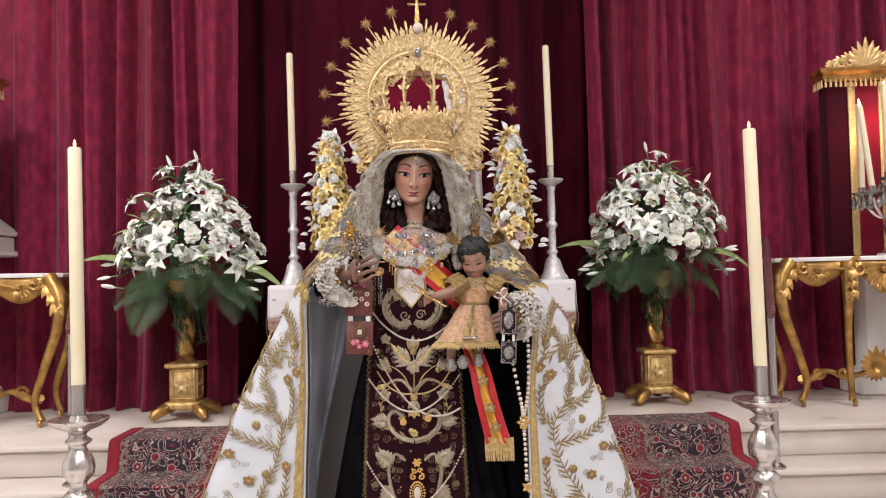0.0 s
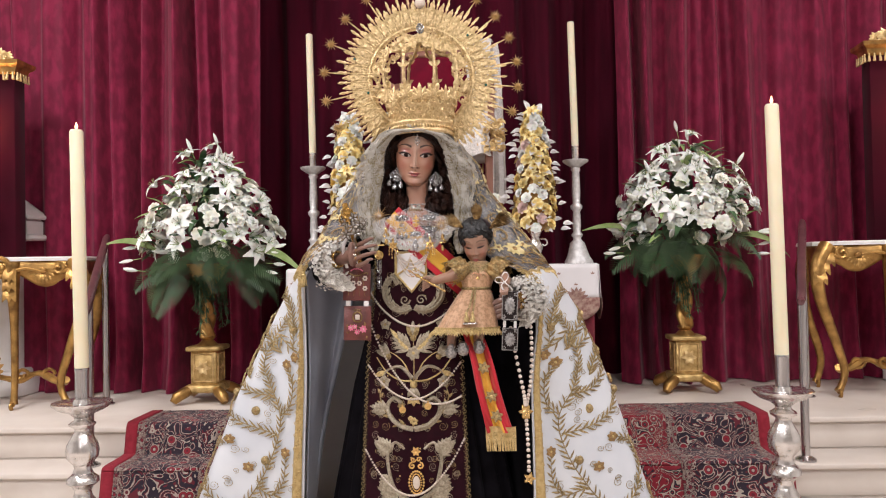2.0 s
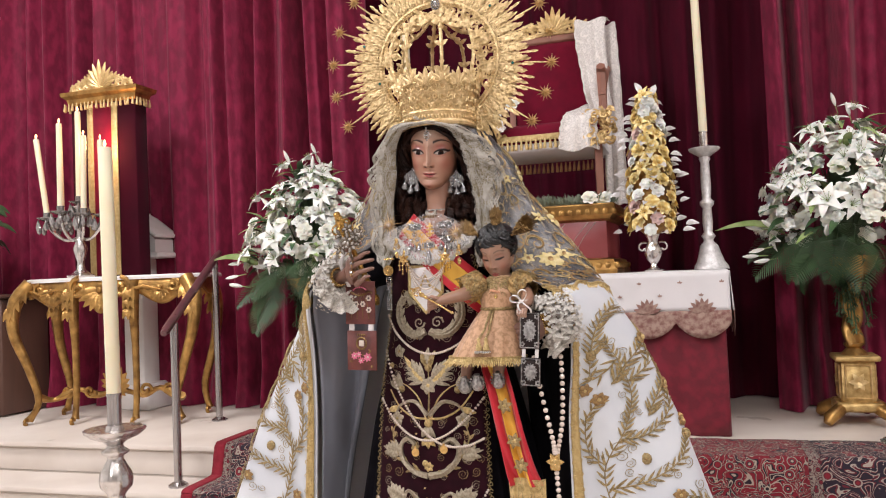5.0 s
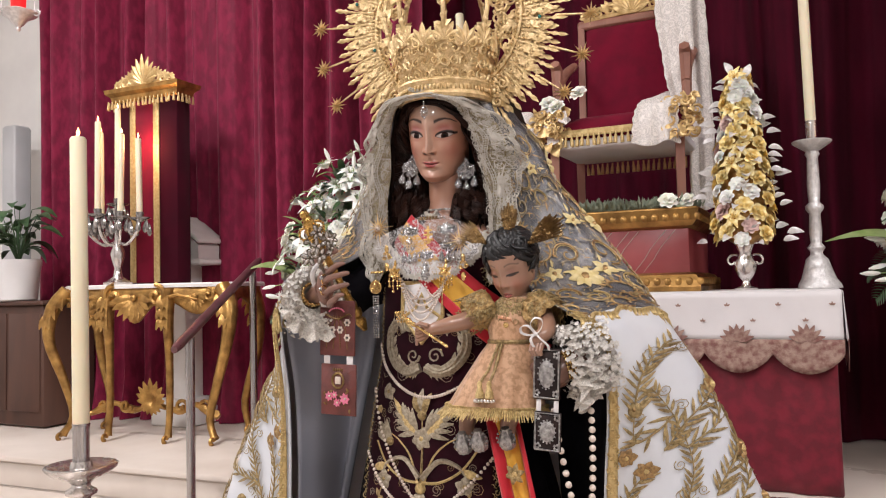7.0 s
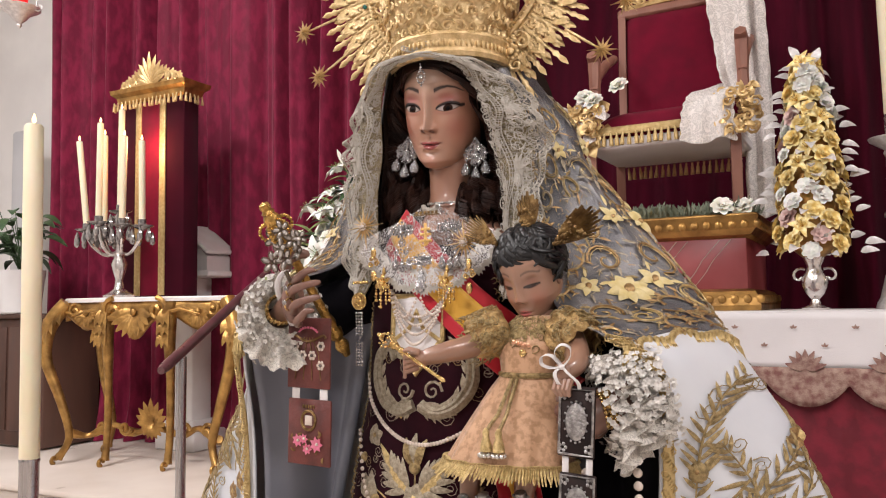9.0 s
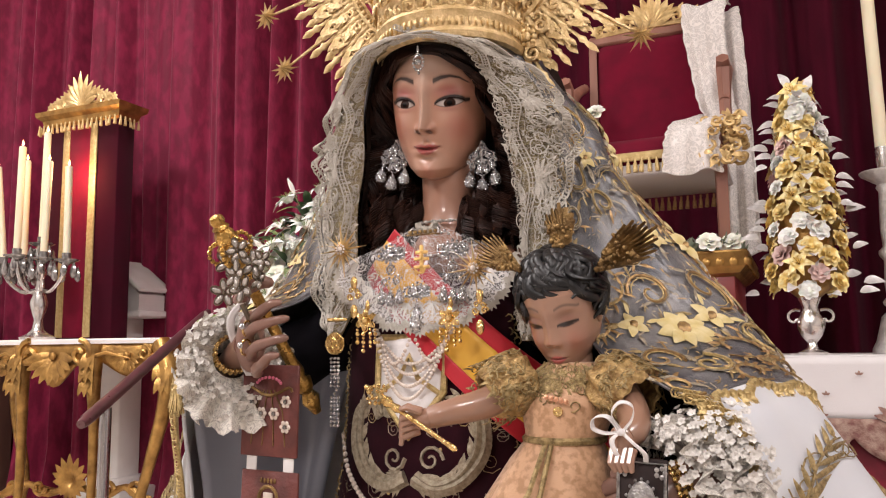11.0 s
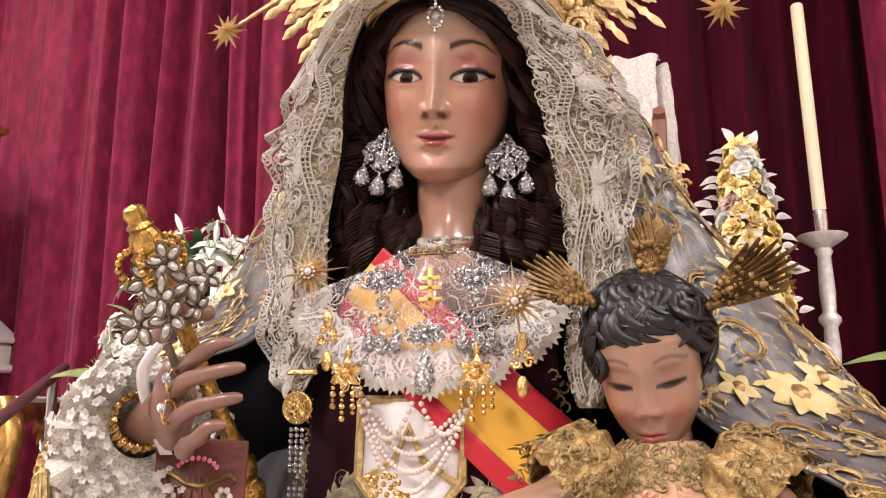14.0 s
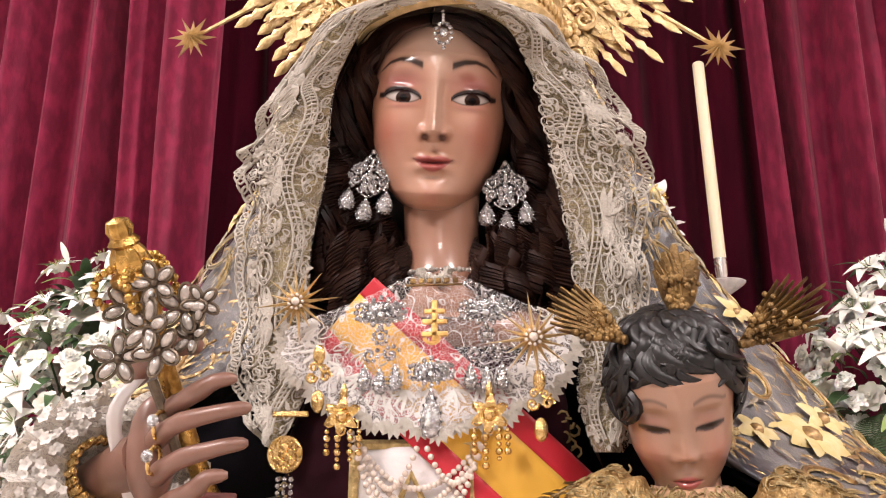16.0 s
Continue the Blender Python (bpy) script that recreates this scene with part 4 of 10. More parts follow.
def candelabrum(at, rz, group):
    ob = thing("candelabrum", at, "crystal and bronze candelabrum with lit ivory candles", "candelabrum", group, rz=rz)
    Geo().lathe([(0.075, 0), (0.078, 0.012), (0.05, 0.025), (0.025, 0.045), (0.018, 0.09), (0.03, 0.13), (0.04, 0.17), (0.022, 0.22), (0.016, 0.28), (0.03, 0.31), (0.018, 0.34), (0.02, 0.38), (0.045, 0.41), (0.05, 0.42)], 20).obj("stem", SILVER, ob)
    drop = Geo().lathe([(0.001, 0), (0.004, -0.006), (0.009, -0.02), (0.015, -0.045), (0.012, -0.062), (0.001, -0.072)], 6)
    src = None
    ends = []
    for k, (a, rr, zz, hh) in enumerate(((200, 0.20, 0.33, 0.46), (165, 0.17, 0.33, 0.5), (240, 0.12, 0.36, 0.5), (320, 0.11, 0.34, 0.44), (350, 0.20, 0.33, 0.42), (90, 0.0, 0.42, 0.52))):
        a = radians(a)
        e = Vector((rr * math.cos(a), rr * 0.8 * math.sin(a), zz))
        if rr:
            Geo().tube([spline([(0, 0, 0.24), (e.x * 0.4, e.y * 0.4, 0.22), (e.x * 0.8, e.y * 0.8, 0.27), e], i / 10) for i in range(11)], 0.009, 7).obj("arm", SILVER, ob)
        Geo().lathe([(0.008, 0), (0.02, 0.01), (0.055, 0.025), (0.058, 0.03), (0.02, 0.032), (0.021, 0.06), (0.018, 0.06)], 16, M=Matrix.Translation(e)).obj("cup", CRYSTAL, ob, "crystal drip cup")
        candle(ob, e + Vector((0, 0, 0.045)), hh, 0.0165, ((-0.07 if k == 0 else rnd(-0.01, 0.01)), 0))
        for j in range(7):
            t = TAU * j / 7
            M = Matrix.Translation(e + Vector((0.05 * math.cos(t), 0.05 * math.sin(t), 0.02 - 0.02 * (j % 2))))
            if src is None:
                src = drop.obj("crystal_drop", CRYSTAL, ob)
                src.matrix_basis = M
            else:
                shared("crystal_drop", src, ob, M)
    ob.scale = (1.12, 1.12, 1.12)
    return ob


def stone_pedestal(at, group):
    ob = thing("stone_pedestal", at, "white marble pedestal with a moulded cap", "pedestal", group)
    Geo().box((0, 0, 0.06), (0.34, 0.30, 0.12), 0.01).obj("base", WHITE_STONE, ob)
    Geo().box((0, 0, 0.15), (0.26, 0.24, 0.06), 0.02).obj("base_moulding", WHITE_STONE, ob)
    Geo().box((0, 0, 0.62), (0.17, 0.17, 0.90), 0.01).obj("shaft", WHITE_STONE, ob)
    Geo().box((0, 0, 1.09), (0.50, 0.24, 0.04), 0.01).obj("cap_slab", WHITE_STONE, ob)
    g = Geo()
    V = [(x * 0.66, y, z) for x, y, z in ((-0.33, -0.1, 1.11), (0.33, -0.1, 1.11), (0.33, 0.1, 1.11), (-0.33, 0.1, 1.11), (-0.33, -0.1, 1.2), (0.33, -0.1, 1.2), (0.33, 0.1, 1.2), (-0.33, 0.1, 1.2), (0, -0.1, 1.38), (0, 0.1, 1.38))]
    g.add(V, [(0, 1, 5, 8, 4), (2, 3, 7, 9, 6), (1, 2, 6, 5), (3, 0, 4, 7), (4, 8, 9, 7), (8, 5, 6, 9), (0, 3, 2, 1)])
    g.obj("gable_block", WHITE_STONE, ob, smooth=False)
    for s in (-1, 1):
        Geo().box((s * 0.125, 0, 1.31), (0.30, 0.25, 0.03), 0.008, M=Matrix.Translation((s * 0.125, 0, 1.31)) @ pose(0, 0, 0, 0, s * 36, 0) @ Matrix.Translation((-s * 0.125, 0, -1.31))).obj("gable_cornice", WHITE_STONE, ob)
    return ob


console((-3.05, 5.06, PLAT), 10, "gilt consoles")
velvet_panel((-3.16, 5.05, PLAT + 0.946), 1, "velvet panels")
candelabrum((-3.22, 4.88, PLAT + 0.946), 0, "candelabra")
stone_pedestal((-3.21, 5.44, PLAT), "stone pedestals")
console((2.80, 5.28, PLAT), -4, "gilt consoles")
velvet_panel((2.88, 5.33, PLAT + 0.946), -3, "velvet panels")
candelabrum((2.88, 5.10, PLAT + 0.946), 20, "candelabra")
stone_pedestal((3.0, 5.60, PLAT), "stone pedestals")


# ---- the dressed image ----
CX = -0.105  # its middle line
plinth = thing("statue_plinth", (CX, 3.35, 0), "plain wooden plinth under the dressed statue", "plinth")
Geo().box((0, 0, 0.2), (1.2, 1.0, 0.4), 0.02).obj("block", GILT, plinth)
Geo().box((0, 0, 0.425), (1.3, 1.1, 0.05), 0.015).obj("top_board", GILT, plinth)

SIL_L = [(0.45, -1.06), (0.68, -0.976), (1.04, -0.837), (1.308, -0.697), (1.431, -0.628), (1.554, -0.546), (1.666, -0.476), (1.824, -0.371), (1.915, -0.324), (2.03, -0.24)]
SIL_R = [(0.45, 0.83), (0.645, 0.757), (1.055, 0.611), (1.351, 0.484), (1.489, 0.396), (1.65, 0.275), (1.813, 0.154), (1.905, 0.11), (2.03, 0.03)]
EDGE_L = [(-0.19, 3.02, 2.03), (-0.25, 3.09, 1.92), (-0.27, 3.10, 1.82), (-0.29, 3.095, 1.72), (-0.33, 3.055, 1.645), (-0.41, 2.955, 1.60), (-0.485, 2.95, 1.535), (-0.515, 2.965, 1.46), (-0.52, 3.0, 1.3), (-0.522, 3.01, 1.1), (-0.532, 3.01, 0.85), (-0.545, 3.01, 0.45)]
EDGE_R = [(-0.02, 3.02, 2.03), (0.045, 3.09, 1.92), (0.06, 3.10, 1.82), (0.075, 3.095, 1.72), (0.105, 3.07, 1.62), (0.165, 2.975, 1.545), (0.25, 2.935, 1.505), (0.325, 2.935, 1.45), (0.325, 2.97, 1.3), (0.305, 3.0, 1.1), (0.305, 3.0, 0.85), (0.305, 3.0, 0.45)]
BACK = [(0.45, 3.95), (0.8, 3.80), (1.2, 3.58), (1.5, 3.45), (1.7, 3.36), (1.9, 3.28), (2.03, 3.22)]


def mantle_pt(side, u, v, lift=0.0):
    """Point of the mantle: u from the front edge (0) over the silhouette (0.5) to the middle of the back (1); v from the head down."""
    E = spline(EDGE_L if side < 0 else EDGE_R, v)
    z = E.z + 0.02 * math.sin(math.pi * min(1, u * 2)) * (1 if 0.3 < v < 0.6 else 0.3)
    sx = lerp(SIL_L if side < 0 else SIL_R, z)
    S = Vector((sx, 3.2, z))
    bz = z
    B = Vector((CX, lerp(BACK, bz), bz))
    m = E.lerp(S, 0.5) + Vector((0, -0.02 - 0.03 * min(1, max(0, (1.6 - z) * 2)), 0.006))
    q = Vector((S.x * 0.72 + CX * 0.28, S.y * 0.38 + B.y * 0.62, z))
    p = spline([E, m, S, q, B], u)
    fold = 0.012 * min(1, max(0, (1.55 - z) * 2.2)) * math.sin(u * 19 + side + 2 * z) * min(1, u * 5)
    fold += 0.006 * min(1, max(0, (z - 1.46) * 6)) * min(1, u * 4) * math.sin(u * 21 + 24 * v + side + 1.5 * math.sin(u * 9 - 14 * v))
    d = Vector((p.x - CX, p.y - 3.3, 0)).normalized()
    return p + d * (fold + lift)




VV = 0.575  # from here down the mantle is plain white satin, above it grey tissue under tulle
mantle = thing("mantle", (0, 0, 0), "white satin mantle with gold foliage embroidery and gold edging", "mantle")
for side in (-1, 1):
    Geo().grid(lambda u, v: mantle_pt(side, u, VV + (1 - VV) * v), 70, 60).obj("skirt_panel", SATIN, mantle, "white satin panel", solid=0.006)
    Geo().grid(lambda u, v: mantle_pt(side, u, (VV + 0.004) * v, 0.004), 110, 80).obj("shoulder_panel", TISSUE, mantle, "grey silver tissue over the shoulder", solid=0.004)

    def lining(u, v):
        E = spline(EDGE_L if side < 0 else EDGE_R, 0.45 + 0.55 * v)
        t = Vector((CX + side * (0.21 + (0.26 * v ** 1.6 if side < 0 else 0.06 * v)), 3.20, E.z))
        return E.lerp(t, u) + Vector((0, 0.05 * math.sin(math.pi * u) + 0.016 * math.sin(u * 11 + v * 2), 0)) + Vector((side * -0.004, 0.012, 0))
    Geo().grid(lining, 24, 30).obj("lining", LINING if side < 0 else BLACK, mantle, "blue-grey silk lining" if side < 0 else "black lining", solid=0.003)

    def band(u, v):
        vv = 0.555 + 0.445 * v
        return mantle_pt(side, -0.0 + 0.055 * u, vv, 0.010 + 0.004 * math.sin(u * math.pi))
    Geo().grid(band, 6, 90).obj("gold_border", RIBBON_GOLD, mantle, "gold lace edging", solid=0.003)

# black gown
gown = thing("gown", (0, 0, 0), "black velvet gown falling in deep folds", "gown")


def gown_pt(u, v):
    z = 1.70 - 1.25 * v
    a = TAU * u
    rx = lerp([(0, 0.13), (0.08, 0.17), (0.25, 0.175), (0.5, 0.25), (1, 0.37)], v)
    ry = lerp([(0, 0.07), (0.08, 0.10), (0.25, 0.12), (0.5, 0.15), (1, 0.20)], v)
    fold = 1 + 0.045 * min(1, v * 2) * math.sin(26 * a + 2 * math.sin(3 * a))
    return (CX + rx * fold * math.sin(a), 3.14 - ry * fold * math.cos(a), z)


Geo().grid(gown_pt, 200, 30, wrap=True).obj("skirt", BLACK, gown)

# ---- the figure: one carved and painted mesh ----
HX, HY, HZ = -0.103, 3.112, 1.925


def gauss(x, s):
    return math.exp(-(x / s) ** 2)


HEAD_W = [(-0.119, 0.008), (-0.117, 0.024), (-0.111, 0.037), (-0.096, 0.0515), (-0.070, 0.0645), (-0.04, 0.0725), (0, 0.0770), (0.03, 0.0775), (0.06, 0.074), (0.09, 0.060), (0.115, 0.038), (0.128, 0.004)]
HEAD_F = [(-0.119, 0.050), (-0.117, 0.067), (-0.112, 0.076), (-0.098, 0.081), (-0.070, 0.081), (-0.03, 0.083), (0, 0.081), (0.03, 0.083), (0.06, 0.081), (0.09, 0.069), (0.115, 0.044), (0.128, 0.004)]
NOSE_H = [(-0.0415, 0), (-0.039, 0.006), (-0.0355, 0.0165), (-0.030, 0.0225), (-0.024, 0.0210), (-0.01, 0.0155), (0.008, 0.0120), (0.025, 0.0098), (0.045, 0.0055), (0.062, 0.001), (0.075, 0)]


def face_bump(x, z, k=1.0):
    ax = abs(x)
    b = lerp(NOSE_H, z) * gauss(x, lerp([(-0.045, 0.0105), (-0.034, 0.0088), (-0.015, 0.0060), (0.01, 0.0058), (0.04, 0.0085)], z))
    b += 0.0085 * gauss(ax - 0.0125, 0.0048) * gauss(z + 0.0310, 0.0062)
    b -= 0.0030 * gauss(ax - 0.0085, 0.003) * gauss(z + 0.0380, 0.0025)
    b -= 0.0105 * gauss(ax - 0.034, 0.017) * gauss(z - 0.022, 0.012)
    b += 0.0078 * gauss(ax - 0.0385, 0.015) * gauss(z - 0.0205, 0.0062)
    b += 0.0042 * gauss(ax - 0.0385, 0.014) * gauss(z - 0.0095, 0.006)
    b += 0.0020 * gauss(ax - 0.0385, 0.017) * gauss(z - 0.0005, 0.0035)
    b += 0.0036 * gauss(ax - 0.038, 0.024) * gauss(z - 0.046, 0.009)
    b += 0.0040 * gauss(ax - 0.040, 0.020) * gauss(z + 0.022, 0.020)
    b += 0.0066 * gauss(x, 0.016) * gauss(z + 0.0590, 0.0044) + 0.0076 * gauss(x, 0.014) * gauss(z + 0.0695, 0.0050)
    b -= 0.0050 * gauss(x, 0.013) * gauss(z + 0.0638, 0.0018)
    b -= 0.0028 * gauss(x, 0.0035) * gauss(z + 0.050, 0.005)
    b -= 0.0035 * gauss(x, 0.016) * gauss(z + 0.0795, 0.0045)
    b += 0.0060 * gauss(x, 0.021) * gauss(z + 0.099, 0.011)
    b -= 0.0014 * gauss(ax - 0.0255, 0.0055) * gauss(z + 0.0605, 0.008)
    return b * k


C_SKIN, C_HIGHLIGHT, C_BLUSH, C_LID, C_LIP, C_BROW, C_WHITE, C_IRIS = ((0.425, 0.212, 0.140), (0.60, 0.425, 0.335), (0.39, 0.120, 0.085), (0.40, 0.125, 0.115),
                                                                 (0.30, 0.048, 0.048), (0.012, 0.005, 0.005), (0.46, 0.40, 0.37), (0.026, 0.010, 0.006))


def mixc(a, b, t):
    t = min(1, max(0, t))
    return tuple(x + (y - x) * t for x, y in zip(a, b))


def eye_lines(ax):
    ex = ax - 0.0372
    arch = max(0, 1 - (ex / 0.0205) ** 2)
    base = 0.0098 + 0.10 * ex
    return ex, arch, base + 0.0080 * arch ** 0.65, base - 0.0066 * arch ** 0.9


def in_eye(x, z):
    ex, arch, up, lo = eye_lines(abs(x))
    return arch > 0 and lo < z < up


def face_paint(x, z):
    ax = abs(x)
    # highlights on forehead, nose ridge, chin and upper cheeks are painted into the skin
    c = mixc(C_SKIN, C_HIGHLIGHT, 0.95 * gauss(x, 0.050) * gauss(z - 0.075, 0.032) + 0.6 * gauss(x, 0.008) * gauss(z, 0.05) + 0.35 * gauss(x, 0.03) * gauss(z + 0.085, 0.02) + 0.3 * gauss(ax - 0.03, 0.014) * gauss(z + 0.012, 0.012))
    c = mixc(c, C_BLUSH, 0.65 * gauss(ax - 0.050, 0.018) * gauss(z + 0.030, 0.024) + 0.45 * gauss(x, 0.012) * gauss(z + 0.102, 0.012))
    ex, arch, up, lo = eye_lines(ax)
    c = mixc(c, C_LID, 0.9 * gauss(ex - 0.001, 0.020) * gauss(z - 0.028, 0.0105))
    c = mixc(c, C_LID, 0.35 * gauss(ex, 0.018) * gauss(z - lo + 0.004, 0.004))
    if arch > 0 and lo < z < up:
        d = math.hypot(ex + 0.0004 - math.copysign(0.0014, x), z - 0.0086)
        c = mixc((0.004, 0.003, 0.003), C_IRIS, (d - 0.0036) / 0.001)
        c = mixc(c, mixc(C_WHITE, (0.2, 0.12, 0.10), 0.5 * (1 - arch)), (d - 0.0080) / 0.0009)
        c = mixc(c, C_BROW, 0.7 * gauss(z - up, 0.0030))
    wing = 0.0098 + 0.10 * ex + 0.03 * max(0, ex - 0.0205)
    top = up if arch > 0 else wing
    if -0.0215 < ex < 0.0262:
        thick = 0.0017 + 0.0010 * min(1, max(0, (ex + 0.0215) / 0.03)) * (1 if ex < 0.021 else max(0.1, 1 - (ex - 0.021) / 0.0065))
        c = mixc(c, C_BROW, min(1, 1.6 * gauss(z - top - 0.0010, thick * 1.30)))
    c = mixc(c, C_BROW, 0.75 * gauss(z - lo, 0.0009) * (1 if arch > 0.02 else 0))
    if 0.014 < ax < 0.066:
        t = (ax - 0.0165) / 0.0475
        bz = lerp([(-0.1, 0.0440), (0, 0.0450), (0.25, 0.0500), (0.5, 0.0520), (0.75, 0.0490), (1, 0.0400)], t)
        edge = min(1, max(0, (t + 0.04) / 0.04)) * min(1, max(0, (1.03 - t) / 0.08))
        c = mixc(c, C_BROW, 0.93 * edge * min(1, 1.5 * gauss(z - bz, lerp([(0, 0.0040), (0.2, 0.0036), (0.5, 0.0022), (1, 0.0010)], t))))
    lip = max(0, 1 - (ax / 0.0212) ** 2)
    mid = -0.0636 + 0.0036 * (ax / 0.0212) ** 2
    top = mid + 0.0080 * lip ** 0.9 - 0.0020 * gauss(x, 0.004)
    bot = mid - 0.0108 * lip ** 1.2
    if lip > 0:
        c = mixc(c, C_LIP, 0.92 * min(1, max(0, min(top - z, z - bot) / 0.0020 + 0.4)))
        c = mixc(c, (0.09, 0.02, 0.018), 0.85 * gauss(z - mid, 0.0010))
    c = mixc(c, (0.12, 0.03, 0.02), 0.5 * gauss(ax - 0.0212, 0.0022) * gauss(z + 0.060, 0.0018))
    c = mixc(c, (0.06, 0.018, 0.013), 0.95 * min(1, 1.7 * gauss(ax - 0.0092, 0.0042) * gauss(z + 0.0362, 0.0032)))
    return c


def painted(name, rough=0.30, coat=0.45, spec=0.5):
    m = mat(name, (0.5, 0.3, 0.2), rough, coat=coat, sub=0.05, spec=spec)
    n, l = m.node_tree.nodes, m.node_tree.links
    at = n.new("ShaderNodeVertexColor")
    at.layer_name = "paint"
    nz = n.new("ShaderNodeTexNoise")
    nz.inputs["Scale"].default_value = 30
    l.new(n["Texture Coordinate"].outputs["Object"], nz.inputs["Vector"])
    mr = n.new("ShaderNodeMapRange")
    mr.inputs[3].default_value, mr.inputs[4].default_value = 0.92, 1.08
    l.new(nz.outputs["Fac"], mr.inputs[0])
    hs = n.new("ShaderNodeHueSaturation")
    l.new(mr.outputs[0], hs.inputs["Value"])
    l.new(at.outputs["Color"], hs.inputs["Color"])
    l.new(hs.outputs[0], n["Principled BSDF"].inputs["Base Color"])
    return m


PAINTED = painted("polychrome_paint")
PAINTED_EYE = painted("glass_eye_paint", 0.35, 0.0, 0.05)
PAINTED_HAND = HAND


def head_grid(g, c, k, bump, colours, paint, nu=240, nv=220, mi=0, tilt=0.0, turn=0.0, roll=0.0, eyes=None, wide=HEAD_W, deep=HEAD_F, tall=1.0):
    """A head about c, k times life size; tilt bows it forward."""
    R3 = Matrix.Rotation(radians(turn), 3, "Z") @ Matrix.Rotation(radians(roll), 3, "Y") @ Matrix.Rotation(radians(tilt), 3, "X")

    def fn(u, v):
        t = 2 * u - 1
        a = math.pi * (0.42 * t + 0.58 * t ** 3)
        e = -math.cos(math.pi * v)
        dz = wide[0][0] + (wide[-1][0] - wide[0][0]) * (0.75 * v + 0.25 * (e + 1) / 2)
        w, f = lerp(wide, dz), lerp(deep, dz)
        s, co = math.sin(a), math.cos(a)
        x = w * math.copysign(abs(s) ** 0.97, s)
        y = -f * abs(co) ** 0.93 if co > 0 else f * 1.15 * abs(co)
        if co > 0:
            y -= bump(x, dz) * min(1, co * 2.5)
        colours.append(paint(x, dz) if co > 0 else C_SKIN)
        return Vector(c) + k * (R3 @ Vector((x, y, dz * tall)))
    o = len(g.f)
    g.grid(fn, nu, nv, mi)
    if eyes is not None:
        inv = R3.transposed()
        for i in range(o, len(g.f)):
            p = inv @ ((Vector(g.v[g.f[i][0]]) - Vector(c)) / k)
            if p.y < -0.03 and in_eye(p.x, p.z / tall):
                g.m[i] = eyes
    return g


def set_paint(ob, colours, default):
    at = ob.data.color_attributes.new("paint", "FLOAT_COLOR", "POINT")
    n = len(ob.data.vertices)
    buf = np.empty((n, 4), np.float32)
    buf[:] = (*default, 1)
    buf[:len(colours), :3] = colours
    at.data.foreach_set("color", buf.ravel())


def strand(g, P, r0, r1, wave, turns, phase, mi, n=30, rn=6, flat=1.0):
    pts = []
    for i in range(n + 1):
        t = i / n
        p = spline(P, t)
        a = phase + TAU * turns * t
        k = wave * min(1, 1.6 * t) ** 1.3
        pts.append(p + Vector((k * math.cos(a) * 0.75, 0.8 * k * math.sin(a), 0.3 * k * math.sin(a))))
    g.tube(pts, [r0 + (r1 - r0) * (i / n) for i in range(n + 1)], rn, mi, flat=flat)


fig, paint_cols = Geo(), []
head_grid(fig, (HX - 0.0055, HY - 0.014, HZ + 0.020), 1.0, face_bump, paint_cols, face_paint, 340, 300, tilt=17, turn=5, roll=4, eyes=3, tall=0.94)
fig.lathe([(0.075, 1.70), (0.060, 1.725), (0.0480, 1.75), (0.0435, 1.775), (0.0420, 1.80), (0.0425, 1.83), (0.045, 1.86), (0.046, 1.89)], 32, 0, Matrix.Translation((HX - 0.005, HY + 0.006, 0)))
fig.ball((HX, 3.14, 1.69), (0.15, 0.085, 0.05), 28, 12, 0)
